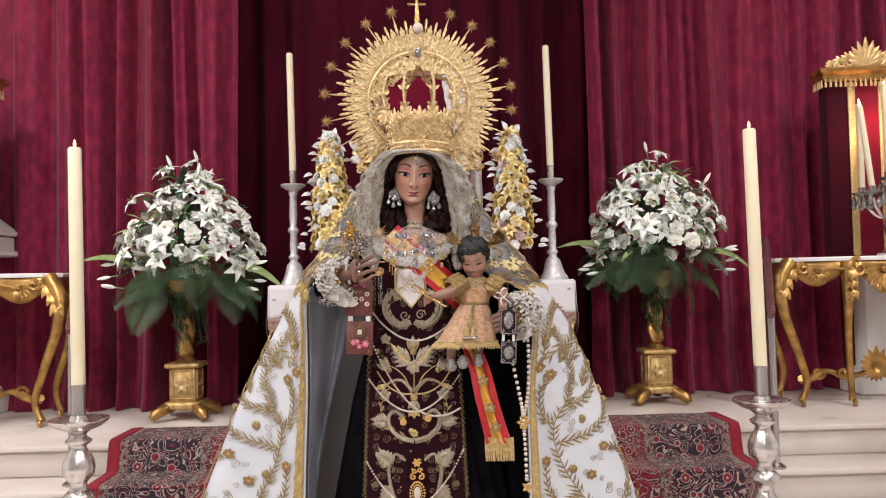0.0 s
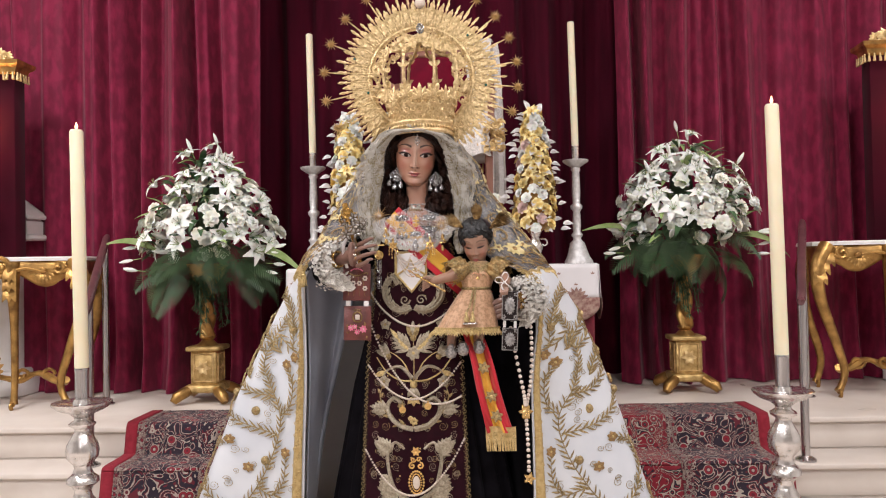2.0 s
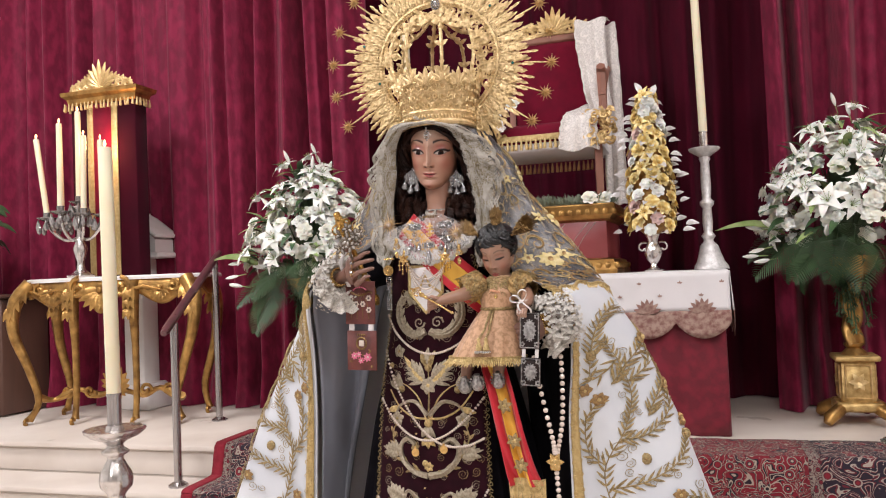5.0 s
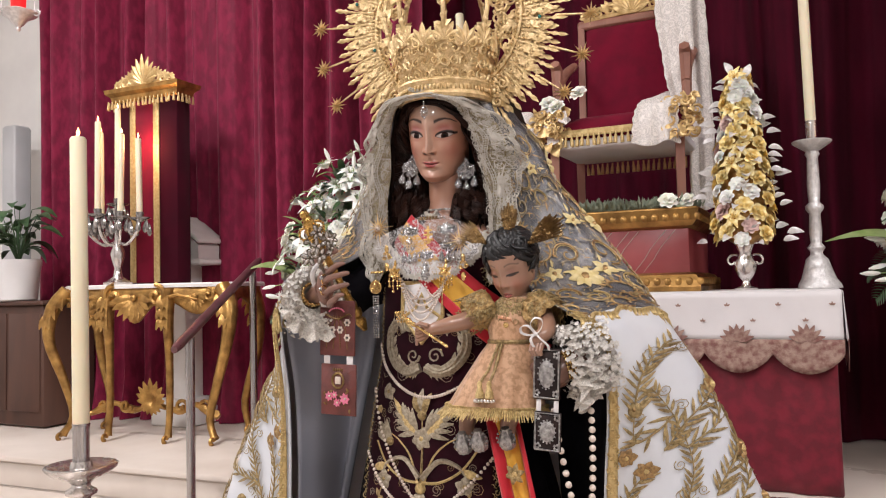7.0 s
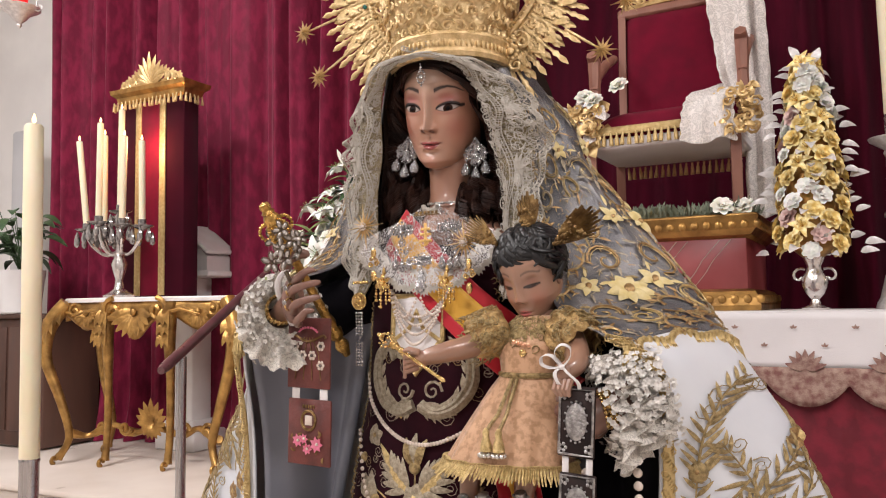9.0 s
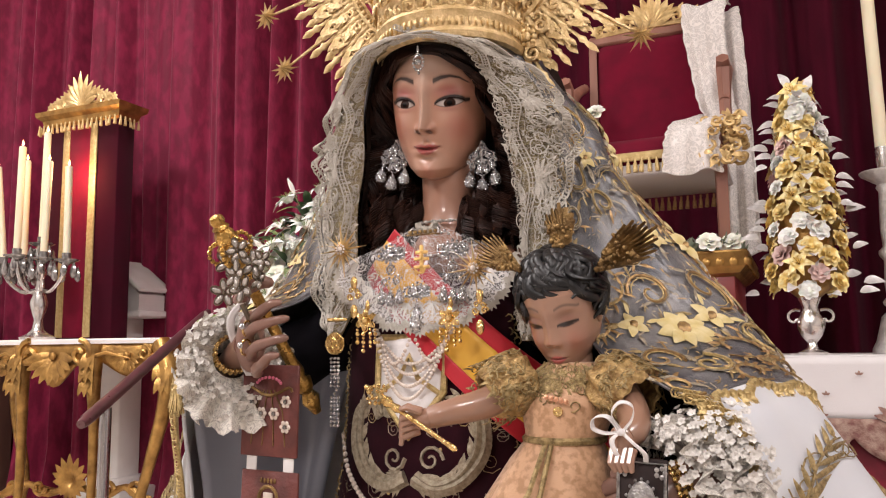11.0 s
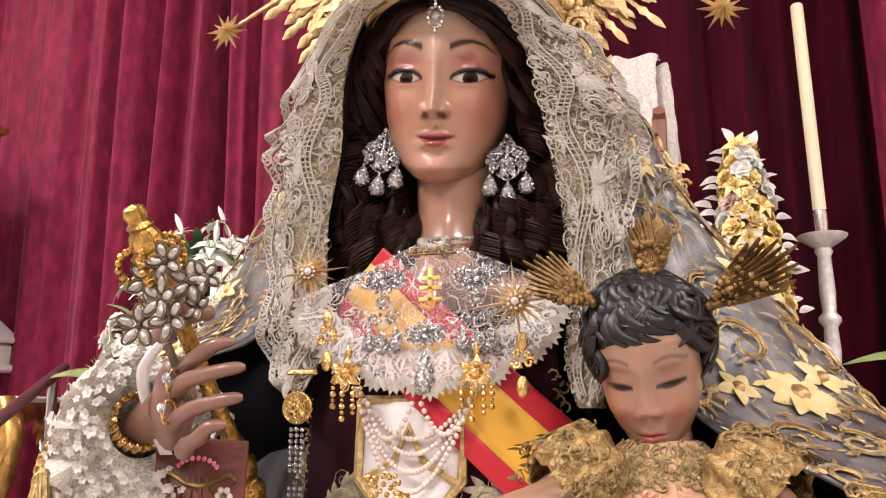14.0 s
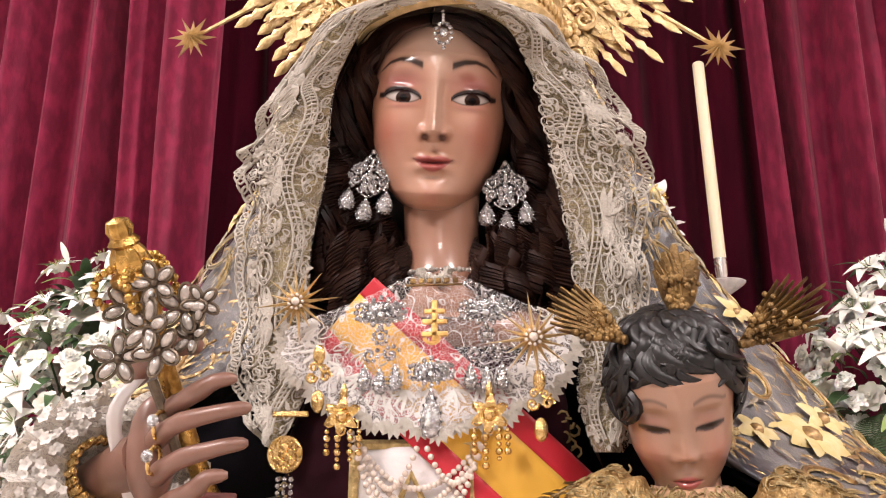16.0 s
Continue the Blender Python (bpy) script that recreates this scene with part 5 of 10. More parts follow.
# hair: combed from a middle parting in wavy locks, ending in ringlets
rh = random.Random(4)
XH = HX - 0.001
fig.ball((XH, HY + 0.036, 1.985), (0.116, 0.085, 0.105), 36, 20, 1)
for s in (-1, 1):
    fig.ball((XH + s * 0.110, HY + 0.030, 1.86), (0.026, 0.035, 0.13), 16, 12, 1)
    fig.ball((XH + s * 0.092, HY + 0.016, 1.785), (0.046, 0.030, 0.06), 16, 12, 1)
    phase = [rh.uniform(0, 6) for _ in range(18)]
    turns = [rh.uniform(2.2, 3.2) for _ in range(18)]
    for k in range(260):
        d = (k + rh.random()) / 260
        lock = int(d * 17)
        dd = (lock + 0.5) / 17 + 0.8 * (d - (lock + 0.5) / 17)
        e = rh.uniform(-0.003, 0.003)
        P = [(XH + s * 0.001, 2.992 + 0.095 * d, 2.002 + 0.097 * d ** 0.8), (XH + s * (0.036 + 0.03 * d), 3.002 + 0.075 * d, 1.995 + 0.085 * d ** 0.8),
             (XH + s * (0.0635 + 0.042 * d), 3.026 + 0.045 * d + e, 1.979 + 0.058 * d), (XH + s * (0.0795 + 0.045 * d), 3.058 + 0.020 * d, 1.950 + 0.028 * d),
             (XH + s * (0.0915 + 0.038 * dd) + e, 3.112 - 0.008 * dd + e, 1.900), (XH + s * (0.0930 + 0.042 * dd), 3.128 - 0.020 * dd + e, 1.845), (XH + s * (0.076 + 0.066 * dd) + e, 3.112 - 0.010 * dd, 1.785 - 0.02 * rh.random())]
        strand(fig, P, 0.0028, 0.0026, 0.0175, turns[lock] * 1.25, phase[lock] + rh.uniform(-0.5, 0.5), 1, 48, 5)
    for k in range(27):
        row = k % 3
        w = (0.042 if s > 0 else 0.050) + 0.092 * ((k // 3) + 0.3 * row + 0.2) / 6 if k < 18 else 0.102 + 0.036 * (k - 18) / 8
        x0, y0 = XH + s * w, HY - (0.030, 0.044, 0.006)[row] + 0.010 * abs(w - 0.08) / 0.05
        z1 = (1.786, 1.778, 1.83)[row] + rh.uniform(-0.012, 0.012)
        z0 = 1.716 + 0.20 * max(0, w - 0.085) + (0, 0.016, 0.045)[row] + rh.uniform(-0.008, 0.008)
        ph, rr, pitch = rh.uniform(0, 6), rh.uniform(0.0125, 0.0215), rh.uniform(0.028, 0.050)
        lean, sway = rh.uniform(-0.024, 0.024), rh.uniform(0.002, 0.008)
        if k >= 18:
            z0, z1, y0 = z0 + 0.075 + 0.01 * row, 1.955 - 0.012 * row, HY + 0.004 - 0.008 * row
        turns_r = (z1 - z0) / pitch
        nb = 11
        for j in range(nb):
            e = (j - (nb - 1) / 2) / ((nb - 1) / 2)
            dz, rj = e * pitch * 0.46 + rh.uniform(-0.0008, 0.0008), rr * (1 - 0.30 * e * e) * rh.uniform(0.95, 1.04)
            m = int(13 * turns_r) + 4
            fig.tube([(x0 + lean * i / m + sway * math.sin(ph + 7 * i / m) + rj * (0.7 + 0.3 * min(1, 3 * i / m)) * math.cos(ph + s * TAU * turns_r * i / m), y0 + rj * 0.85 * math.sin(ph + s * TAU * turns_r * i / m), z1 + (z0 - z1) * i / m + dz) for i in range(m + 1)],
                     0.0019, 4, 1)
        fig.tube([(x0, y0 + 0.004, z1), (x0 + lean, y0 + 0.004, z0 + 0.01)], [rr * 0.62, rr * 0.5], 8, 1)
# right hand closed on the sceptre
for k, (z, x0, x1) in enumerate(((1.612, -0.330, -0.240), (1.590, -0.340, -0.228), (1.564, -0.336, -0.229), (1.541, -0.326, -0.243))):
    z, x0, x1 = z - 0.001, x0 + 0.030, x1 + 0.004
    P = [(x0 - 0.004, 2.876, z - 0.013), (x0 + 0.012, 2.855, z - 0.007), (x0 + 0.032, 2.843, z + 0.001), (x1 - 0.016, 2.841, z + 0.009), (x1 - 0.002, 2.846, z + 0.011)]
    fig.tube([spline(P, i / 12) for i in range(13)], [lerp([(0, 0.0090), (0.22, 0.0086), (0.36, 0.0072), (0.52, 0.0078), (0.68, 0.0064), (0.88, 0.0056), (1, 0.0025)], i / 12) for i in range(13)], 10, 2)
P = [(-0.35, 2.90, 1.63), (-0.325, 2.885, 1.648), (-0.30, 2.885, 1.655), (-0.285, 2.89, 1.652)]
fig.tube([spline(P, i / 8) for i in range(9)], [0.012, 0.012, 0.011, 0.011, 0.011, 0.010, 0.009, 0.008, 0.003], 9, 2)
fig.ball((-0.320, 2.886, 1.570), (0.020, 0.022, 0.044), 16, 12, 2)
fig.tube([(-0.324, 2.890, 1.565), (-0.360, 2.915, 1.555), (-0.41, 2.955, 1.535)], [0.024, 0.022, 0.023], 12, 2)
# left hand under the child
fig.ball((0.236, 2.935, 1.385), (0.028, 0.024, 0.040), 16, 12, 2)
fig.tube([(0.235, 2.90, 1.375), (0.27, 2.92, 1.40), (0.31, 2.955, 1.42)], [0.027, 0.025, 0.026], 12, 2)
for k in range(4):
    P = [(0.226, 2.932 + 0.003 * k, 1.405 - 0.018 * k), (0.19, 2.938, 1.392 - 0.018 * k), (0.16, 2.948, 1.375 - 0.016 * k), (0.135, 2.960, 1.362 - 0.016 * k)]
    fig.tube([spline(P, i / 9) for i in range(10)], [0.0115, 0.0115, 0.011, 0.011, 0.0105, 0.01, 0.0095, 0.009, 0.007, 0.003], 9, 2)
P = [(0.232, 2.905, 1.41), (0.212, 2.882, 1.418), (0.195, 2.878, 1.41)]
fig.tube([spline(P, i / 6) for i in range(7)], [0.012, 0.012, 0.011, 0.01, 0.009, 0.007, 0.003], 9, 2)
# trunk inside the clothes, down to the plinth
fig.lathe([(0.16, 0.451), (0.15, 0.9), (0.10, 1.25), (0.09, 1.6), (0.06, 1.7)], 20, 2, Matrix.Translation((CX, 3.17, 0)))
statue = fig.obj("crowned_statue", [PAINTED, HAIR, PAINTED_HAND, PAINTED_EYE])
# neck colour is darker than the face, with the chin's shade in it
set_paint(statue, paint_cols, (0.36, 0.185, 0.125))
tagged(statue, "painted wooden statue with dark curled hair, robed and crowned", "statue")

# sleeves
for P in ([(-0.20, 3.16, 1.62), (-0.33, 3.10, 1.57), (-0.44, 3.03, 1.51), (-0.425, 2.965, 1.53)], [(0.02, 3.16, 1.60), (0.13, 3.11, 1.52), (0.25, 3.05, 1.44), (0.285, 2.985, 1.42)]):
    Geo().tube([spline(P, i / 16) for i in range(17)], [0.062 - 0.014 * i / 16 + 0.004 * math.sin(i * 1.9) for i in range(17)], 20).obj("sleeve", BLACK, gown, "black velvet sleeve")


# ---- crown and halo ----
KX, KY, KZ = -0.083, 3.092, 2.232


def crown():
    ob = thing("gold_crown", (KX, KY, KZ), "pierced gold crown with a rayed halo and a ring of stars", "crown", rz=2.5)
    dz0, dz1, by = 2.008 - KZ, 2.03 - KZ, -0.014
    # basket
    n = 96

    def basket(u, v):
        a = TAU * u
        z = dz0 + 0.04 + 0.094 * v
        r = 0.110 + 0.018 * v ** 1.5
        r += 0.004 * math.sin(16 * a) * math.sin(v * 9) + 0.004 * abs(math.sin(8 * a)) * math.sin(math.pi * v)
        return (r * math.cos(a), by + r * math.sin(a), z)
    g = Geo().grid(basket, n, 14, wrap=True)
    for i in range(32):
        a = TAU * i / 32
        for j in range(3):
            zz, rr = dz0 + 0.056 + 0.028 * j, 0.113 + 0.007 * j
            P = spiral((0, 0), 0.014, 1.2, i * 1.7, (-1) ** (i + j), 8)
            c, s = math.cos(a), math.sin(a)
            g.tube([((rr + 0.003) * c - q[0] * s, by + (rr + 0.003) * s + q[0] * c, zz + q[1]) for q in P], 0.0028, 4)
    g.obj("basket", GOLD_PALE, ob, "chased gold basket of the crown", solid=0.004)
    g = Geo().lathe([(0.110, dz0), (0.117, dz0 + 0.002), (0.120, dz0 + 0.010), (0.115, dz0 + 0.018), (0.115, dz0 + 0.034), (0.120, dz0 + 0.042), (0.116, dz0 + 0.05), (0.109, dz0 + 0.05), (0.108, dz0 + 0.03), (0.109, dz0)], 72, M=Matrix.Translation((0, by, 0)), caps=False)
    for i in range(72):
        a = TAU * i / 72
        g.ball((0.117 * math.cos(a), by + 0.117 * math.sin(a), dz0 + 0.026), (0.0036, 0.004, 0.007), 5, 4)
    g.obj("rim", GOLD_PALE, ob, "beaded gold rim")
    leaf = Geo()
    for k in range(-2, 3):
        t = math.pi / 2 + k * 0.5
        leaf.blade(frame_at((0, 0, 0), (math.cos(t), -0.1, math.sin(t)), (0, -1, 0)), 0.055 - 0.008 * abs(k), 0.02, 0.006, 0.0, 5, cup=-0.5)
    for s in (-1, 1):
        leaf.tube([(a, -0.004, b) for a, b in spiral((s * 0.016, 0.004), 0.013, 1.2, 1.57, -s, 9)], 0.003, 4)
    src = None
    for i in range(16):
        a = 360 * i / 16
        M = pose(0, by, 0, 0, 0, a) @ Matrix.Translation((0, -0.129, dz1 + 0.100 + (0.010 if i % 2 else 0)))
        if src is None:
            src = leaf.obj("crest_leaf", GOLD_PALE, ob)
            src.matrix_basis = M
        else:
            shared("crest_leaf", src, ob, M)
    for i in range(8):
        a = radians(360 * i / 8 + 22)
        P = [(0.127, dz1 + 0.122), (0.148, dz1 + 0.20), (0.13, dz1 + 0.285), (0.075, dz1 + 0.300), (0.02, dz1 + 0.340)]
        g = Geo()
        for w, rr in ((0, 0.0055),):
            pts = [spline([(p[0], 0, p[1]) for p in P], j / 14) for j in range(15)]
            g.tube([(p.x * math.cos(a), by + p.x * math.sin(a), p.z) for p in pts], rr, 6)
            for j in range(1, 14):
                p = pts[j]
                g.ball((p.x * math.cos(a), by + p.x * math.sin(a), p.z + 0.004), 0.0062 if j % 2 else 0.0085, 6, 4)
                if j % 3 == 1:
                    for t in (0.6, 2.5):
                        g.blade(frame_at((p.x * math.cos(a), by + p.x * math.sin(a), p.z), (math.cos(t), 0, math.sin(t)), (0, -1, 0)), 0.026, 0.014, 0.005, 0.002, 4)
        g.obj("arch", GOLD_PALE, ob, "scrolled gold arch")
    # ring
    g = Geo()
    ring = [(0.1965 * math.cos(TAU * i / 90), 0, 0.1965 * math.sin(TAU * i / 90)) for i in range(91)]
    g.tube(ring, 0.006, 6)
    g.tube([(p[0] * 0.955, 0, p[2] * 0.955) for p in ring], 0.004, 6)
    for i in range(110):
        a = TAU * i / 110
        g.ball((0.192 * math.cos(a), -0.005, 0.192 * math.sin(a)), 0.0042, 5, 4)
    g.obj("halo_ring", GOLD_PALE, ob, "beaded halo ring")
    g = Geo()
    rr = random.Random(11)
    for i in range(150):
        a = rr.uniform(-0.55, math.pi + 0.55)
        r = rr.uniform(0.125, 0.178) if i % 3 else rr.uniform(0.15, 0.18)
        if r < 0.14 and 0.9 < a < 2.2:
            r = 0.165
        P = spiral((r * math.cos(a), r * math.sin(a)), rr.uniform(0.012, 0.02), rr.uniform(0.9, 1.4), rr.uniform(0, 6), rr.choice((-1, 1)), 10)
        g.tube([(p[0], rr.uniform(-0.003, 0.003), p[1]) for p in P], [0.0042 - 0.0002 * j for j in range(11)], 5)
        if i % 3 == 0:
            t = rr.uniform(0, 6)
            g.blade(frame_at((r * math.cos(a), -0.003, r * math.sin(a)), (math.cos(t), 0, math.sin(t)), (0, -1, 0)), 0.03, 0.013, 0.004, 0, 4)
    g.obj("filigree", GOLD_PALE, ob, "scrolled gold filigree inside the ring")
    # rays: one unit, many times
    def baluster(g, ang, r0, r1, w):
        prof = [(0.0, 0.55), (0.12, 0.9), (0.2, 0.5), (0.5, 0.42), (0.66, 0.5), (0.72, 1.0), (0.78, 0.55), (0.84, 0.8), (0.9, 0.85), (1.0, 0.1)]
        c, s = math.cos(ang), math.sin(ang)
        g.tube([((r0 + (r1 - r0) * t) * c, 0, (r0 + (r1 - r0) * t) * s) for t, _ in prof], [w * k for _, k in prof], 6, flat=0.6)
    unit = Geo()
    q = math.pi / 2
    baluster(unit, q, 0.198, 0.315, 0.0062)
    for s in (-1, 1):
        baluster(unit, q + s * radians(2.1), 0.2, 0.282, 0.0048)
        for j, rr0 in enumerate((0.214, 0.234, 0.252)):
            P = spiral((s * 0.0095 * (1 + 0.15 * j), rr0), 0.0085, 1.1, q, -s, 8)
            unit.tube([(a, -0.002, b) for a, b in P], 0.0026, 5)
        unit.blade(frame_at((s * 0.004, -0.002, 0.245), (s * 0.4, -0.1, 1), (0, -1, 0)), 0.034, 0.010, 0.003, 0, 4)
        unit.blade(frame_at((s * 0.006, -0.002, 0.222), (s * 0.55, -0.1, 1), (0, -1, 0)), 0.03, 0.010, 0.003, 0, 4)
    src = None
    for i in range(39):
        a = -60 + 287 * i / 38
        M = pose(0, 0, 0, 0, -(a - 90), 0) @ Matrix.Diagonal((1.2, 1, rnd(0.99, 1.05), 1))
        if src is None:
            src = unit.obj("ray", GOLD_PALE, ob)
            src.matrix_basis = M
        else:
            shared("ray", src, ob, M)
        shared("ray", src, ob, pose(0, 0.006, 0, 0, -(a + 3.8 - 90), 0) @ Matrix.Diagonal((1.35, 1, rnd(0.93, 0.98), 1)))
    star = Geo()
    for k in range(12):
        a = TAU * k / 12
        L = 0.030 if k % 2 == 0 else 0.023
        for y in (-1, 1):
            star.add([(0, y * 0.010, 0), (0.0105 * math.cos(a + 0.26), 0, 0.0105 * math.sin(a + 0.26)), (L * math.cos(a), 0, L * math.sin(a)), (0.0105 * math.cos(a - 0.26), 0, 0.0105 * math.sin(a - 0.26))], [(0, 1, 2), (0, 2, 3)])
    star.tube([(0, 0.001, -0.085), (0, 0.001, -0.012)], [0.0035, 0.0022], 5)
    src = None
    for a in [106 + 17.2 * k for k in range(7)] + [69 - 15.0 * k for k in range(8)]:
        c, s = math.cos(radians(a)), math.sin(radians(a))
        M = Matrix.Translation((0.368 * c, 0, 0.368 * s)) @ pose(0, 0, 0, 0, -(a - 90), 0)
        if src is None:
            src = star.obj("star", GOLD_PALE, ob, "many-pointed gold star on a stem", smooth=False)
            src.matrix_basis = M
        else:
            shared("star", src, ob, M, "many-pointed gold star on a stem")
    # rosettes where the rays spring beside the rim
    for e in (-1, 1):
        g = Geo().ball((e * 0.124, -0.012, -0.196), (0.008, 0.006, 0.008), 10, 6)
        for k in range(9):
            a = TAU * k / 9
            g.ball((e * 0.124 + 0.012 * math.cos(a), -0.009, -0.196 + 0.012 * math.sin(a)), (0.0052, 0.004, 0.0052), 7, 5)
        for cx, cz, r, h in ((0.100, -0.176, 0.016, e), (0.146, -0.178, 0.014, -e), (0.132, -0.222, 0.014, e)):
            g.tube([(px, -0.006, pz) for px, pz in spiral((e * cx, cz), r, 1.4, 1.2, h, 14)], [0.0046 - 0.00015 * k for k in range(15)], 6)
        g.obj("rosette", GOLD_PALE, ob, "gold rosette with scrolls")
    Geo().ball((0.002, -0.006, 0.288), 0.021, 16, 10).obj("orb", PEARL, ob, "white orb")
    g = Geo().tube([(0, 0, 0.305), (0, 0, 0.43)], [0.012, 0.004], 8)
    g.tube([(-0.035, 0, 0.385), (0.035, 0, 0.385)], 0.005, 6)
    g.tube([(-0.02, 0, 0.41), (0.02, 0, 0.41)], 0.004, 6)
    g.obj("top_cross", GOLD, ob)
    g = Geo()
    for k in range(14):
        a = TAU * k / 14
        g.ball((0.012 * math.cos(a), -0.008, 0.190 + 0.017 * math.sin(a)), 0.0042, 5, 4)
    g.ball((0, -0.009, 0.19), (0.008, 0.005, 0.012), 8, 6)
    g.obj("silver_jewel", DIAMOND, ob, "small silver paste jewel")
    for x, z in ((-0.20, -0.05), (0.245, -0.03), (-0.25, 0.08), (0.18, 0.16)):
        Geo().ball((x, -0.008, z), 0.005, 8, 6).obj("stone", EMERALD, ob, "green stone")


crown()

# ---- lace hood ----
HOOD_IN = [(-0.258, 3.030, 1.574), (-0.238, 3.045, 1.629), (-0.242, 3.058, 1.684), (-0.244, 3.060, 1.778), (-0.230, 3.056, 1.86), (-0.221, 3.038, 1.937), (-0.205, 3.022, 1.973), (-0.168, 2.992, 2.005), (-0.095, 2.974, 2.011),
           (-0.032, 2.994, 1.998), (-0.004, 3.024, 1.964), (0.010, 3.038, 1.92), (0.020, 3.053, 1.86), (0.034, 3.058, 1.768), (0.039, 3.050, 1.676), (0.033, 3.040, 1.618), (0.044, 3.030, 1.566)]
HOOD_OUT = [(-0.274, 3.033, 1.572), (-0.298, 3.050, 1.626), (-0.309, 3.066, 1.686), (-0.312, 3.070, 1.778), (-0.314, 3.076, 1.86), (-0.308, 3.072, 1.915), (-0.278, 3.056, 1.958), (-0.212, 3.012, 2.014), (-0.095, 2.980, 2.024),
            (0.010, 3.012, 1.998), (0.064, 3.050, 1.956), (0.094, 3.067, 1.905), (0.104, 3.076, 1.855), (0.096, 3.070, 1.768), (0.092, 3.062, 1.677), (0.090, 3.046, 1.622), (0.072, 3.034, 1.566)]


def hood_pt(s, r, lift=0.0):
    a, b = spline(HOOD_IN, s), spline(HOOD_OUT, s)
    p = a.lerp(b, r) + Vector((0, -0.016 * math.sin(math.pi * min(1, max(0, r))) - lift, 0))
    frill = max(0, r - 0.45)
    return p + Vector((0.004 * frill * math.sin(s * 61), 0.012 * frill * math.sin(s * 97 + 2 * math.sin(s * 23)) + 0.004 * math.sin(s * 43) * r, 0.004 * frill * math.cos(s * 71)))


hood = thing("lace_hood", (0, 0, 0), "ivory lace over gold tissue framing the face of the statue", "hood")
Geo().grid(lambda u, v: hood_pt(u, 0.0 + 0.86 * v), 200, 10).obj("gold_tissue", GOLDCLOTH, hood, "gold tissue under the lace", solid=0.002)
Geo().grid(lambda u, v: hood_pt(u, -0.05 + v * (1.06 + 0.10 * abs(math.sin(u * 72)) + 0.03 * math.sin(u * 250)), 0.006), 520, 14).obj("lace", LACE, hood, "scalloped ivory lace")
g = Geo()
for i in range(13):
    t = i / 12
    c, z0 = (t - 0.5) * 0.05, 2.036
    g.tube([(HX + 0.004 + c + 0.004 * math.cos(k), 2.964, z0 - 0.008 * math.sin(math.pi * t) + 0.004 * math.sin(k)) for k in range(8)], 0.0012, 4)
g.obj("lace_point", LACE_THICK, hood, "white lace point over the brow")
# dark brown sheet added in place of the shade between hair and hood
Geo().grid(lambda u, v: hood_pt(v, 0.02) + (hood_pt(v, 0.02) - Vector((CX, 3.0, 1.78))) * (0.42 * u) + Vector((0, 0.20 * u + 0.012, 0)), 20, 60).obj("hood_inside", HOOD_SHADE, hood, "dark sheet standing in for shade inside the hood")

# ---- embroidery on cloth ----
RX = [(0, 0.13), (0.08, 0.17), (0.25, 0.175), (0.5, 0.25), (1, 0.37)]
RY = [(0, 0.07), (0.08, 0.10), (0.25, 0.12), (0.5, 0.15), (1, 0.20)]


def front(x, z, lift=0.0):
    """The front of the gown at x and height z."""
    v = min(1, max(0, (1.70 - z) / 1.25))
    rx, ry = lerp(RX, v) * 1.05, lerp(RY, v) * 1.05
    t = min(0.97, abs(x - CX) / rx)
    return Vector((x, 3.14 - ry * math.sqrt(1 - t * t) - lift, z))


class Stitch:
    """Embroidery laid on a surface given by a function of two flat coordinates."""

    def __init__(self, surf, up=(0, -1, 0.1)):
        self.g, self.surf, self.up = Geo(), surf, Vector(up)

    def stem(self, pts, r, mi=0):
        P = [self.surf(*p) for p in pts]
        self.g.tube(P, r if isinstance(r, list) else [r] * len(P), 5, mi, flat=0.8)

    def curve(self, pts, r, n=24, mi=0, leaves=0, ll=0.03, lw=0.012, lmi=None, taper=0.6):
        F = [tuple(spline([(p[0], p[1], 0) for p in pts], i / n))[:2] for i in range(n + 1)]
        self.stem(F, [r * (1 - taper * i / n) for i in range(n + 1)], mi)
        for k in range(leaves):
            t = (k + 0.6) / leaves
            i = min(n - 1, int(t * n))
            a = math.atan2(F[i + 1][1] - F[i][1], F[i + 1][0] - F[i][0])
            s = 1 if k % 2 else -1
            self.leaf(F[i], a + s * 0.65, ll * (1.05 - 0.4 * t), lw, lmi if lmi is not None else mi)

    def leaf(self, p, a, L, W, mi=0, rise=0.35):
        P, Q = self.surf(*p), self.surf(p[0] + L * math.cos(a), p[1] + L * math.sin(a))
        if (Q - P).length < 1e-4:
            return
        self.g.blade(frame_at(P, Q - P, self.up), (Q - P).length, W, W * rise, 0, 5, mi, 1.0, -0.3)

    def curl(self, c, r, turns, start, hand, rad, mi=0):
        self.stem(spiral(c, r, turns, start, hand, 14), [rad * (1 - 0.03 * i) for i in range(15)], mi)

    def bloom(self, c, r, n, mi, mid, w=0.9, a0=0.3):
        for k in range(n):
            self.leaf(c, a0 + TAU * k / n, r, r * w, mi, 0.25)
        P = self.surf(*c)
        M = frame_at(P, Vector((1, 0, 0)), self.up)
        e = 0.30 * ((self.surf(c[0] + r, c[1]) - P).length + (self.surf(c[0], c[1] + r) - P).length) / 2
        self.g.ball((0, 0, 0), (e, e, e * 0.5), 10, 5, mid, M)

    def knob(self, c, r, mi, flat=0.5):
        M = frame_at(self.surf(*c), Vector((1, 0, 0)), self.up)
        self.g.ball((0, 0, 0), (r, r, r * flat), 10, 6, mi, M)


# tape lace on the hood: a ladder band, leaf sprays, rosettes and scrolls
st = Stitch(lambda a, b: hood_pt(a / 1.1, b / 0.085, 0.009), (0, -1, 0.05))


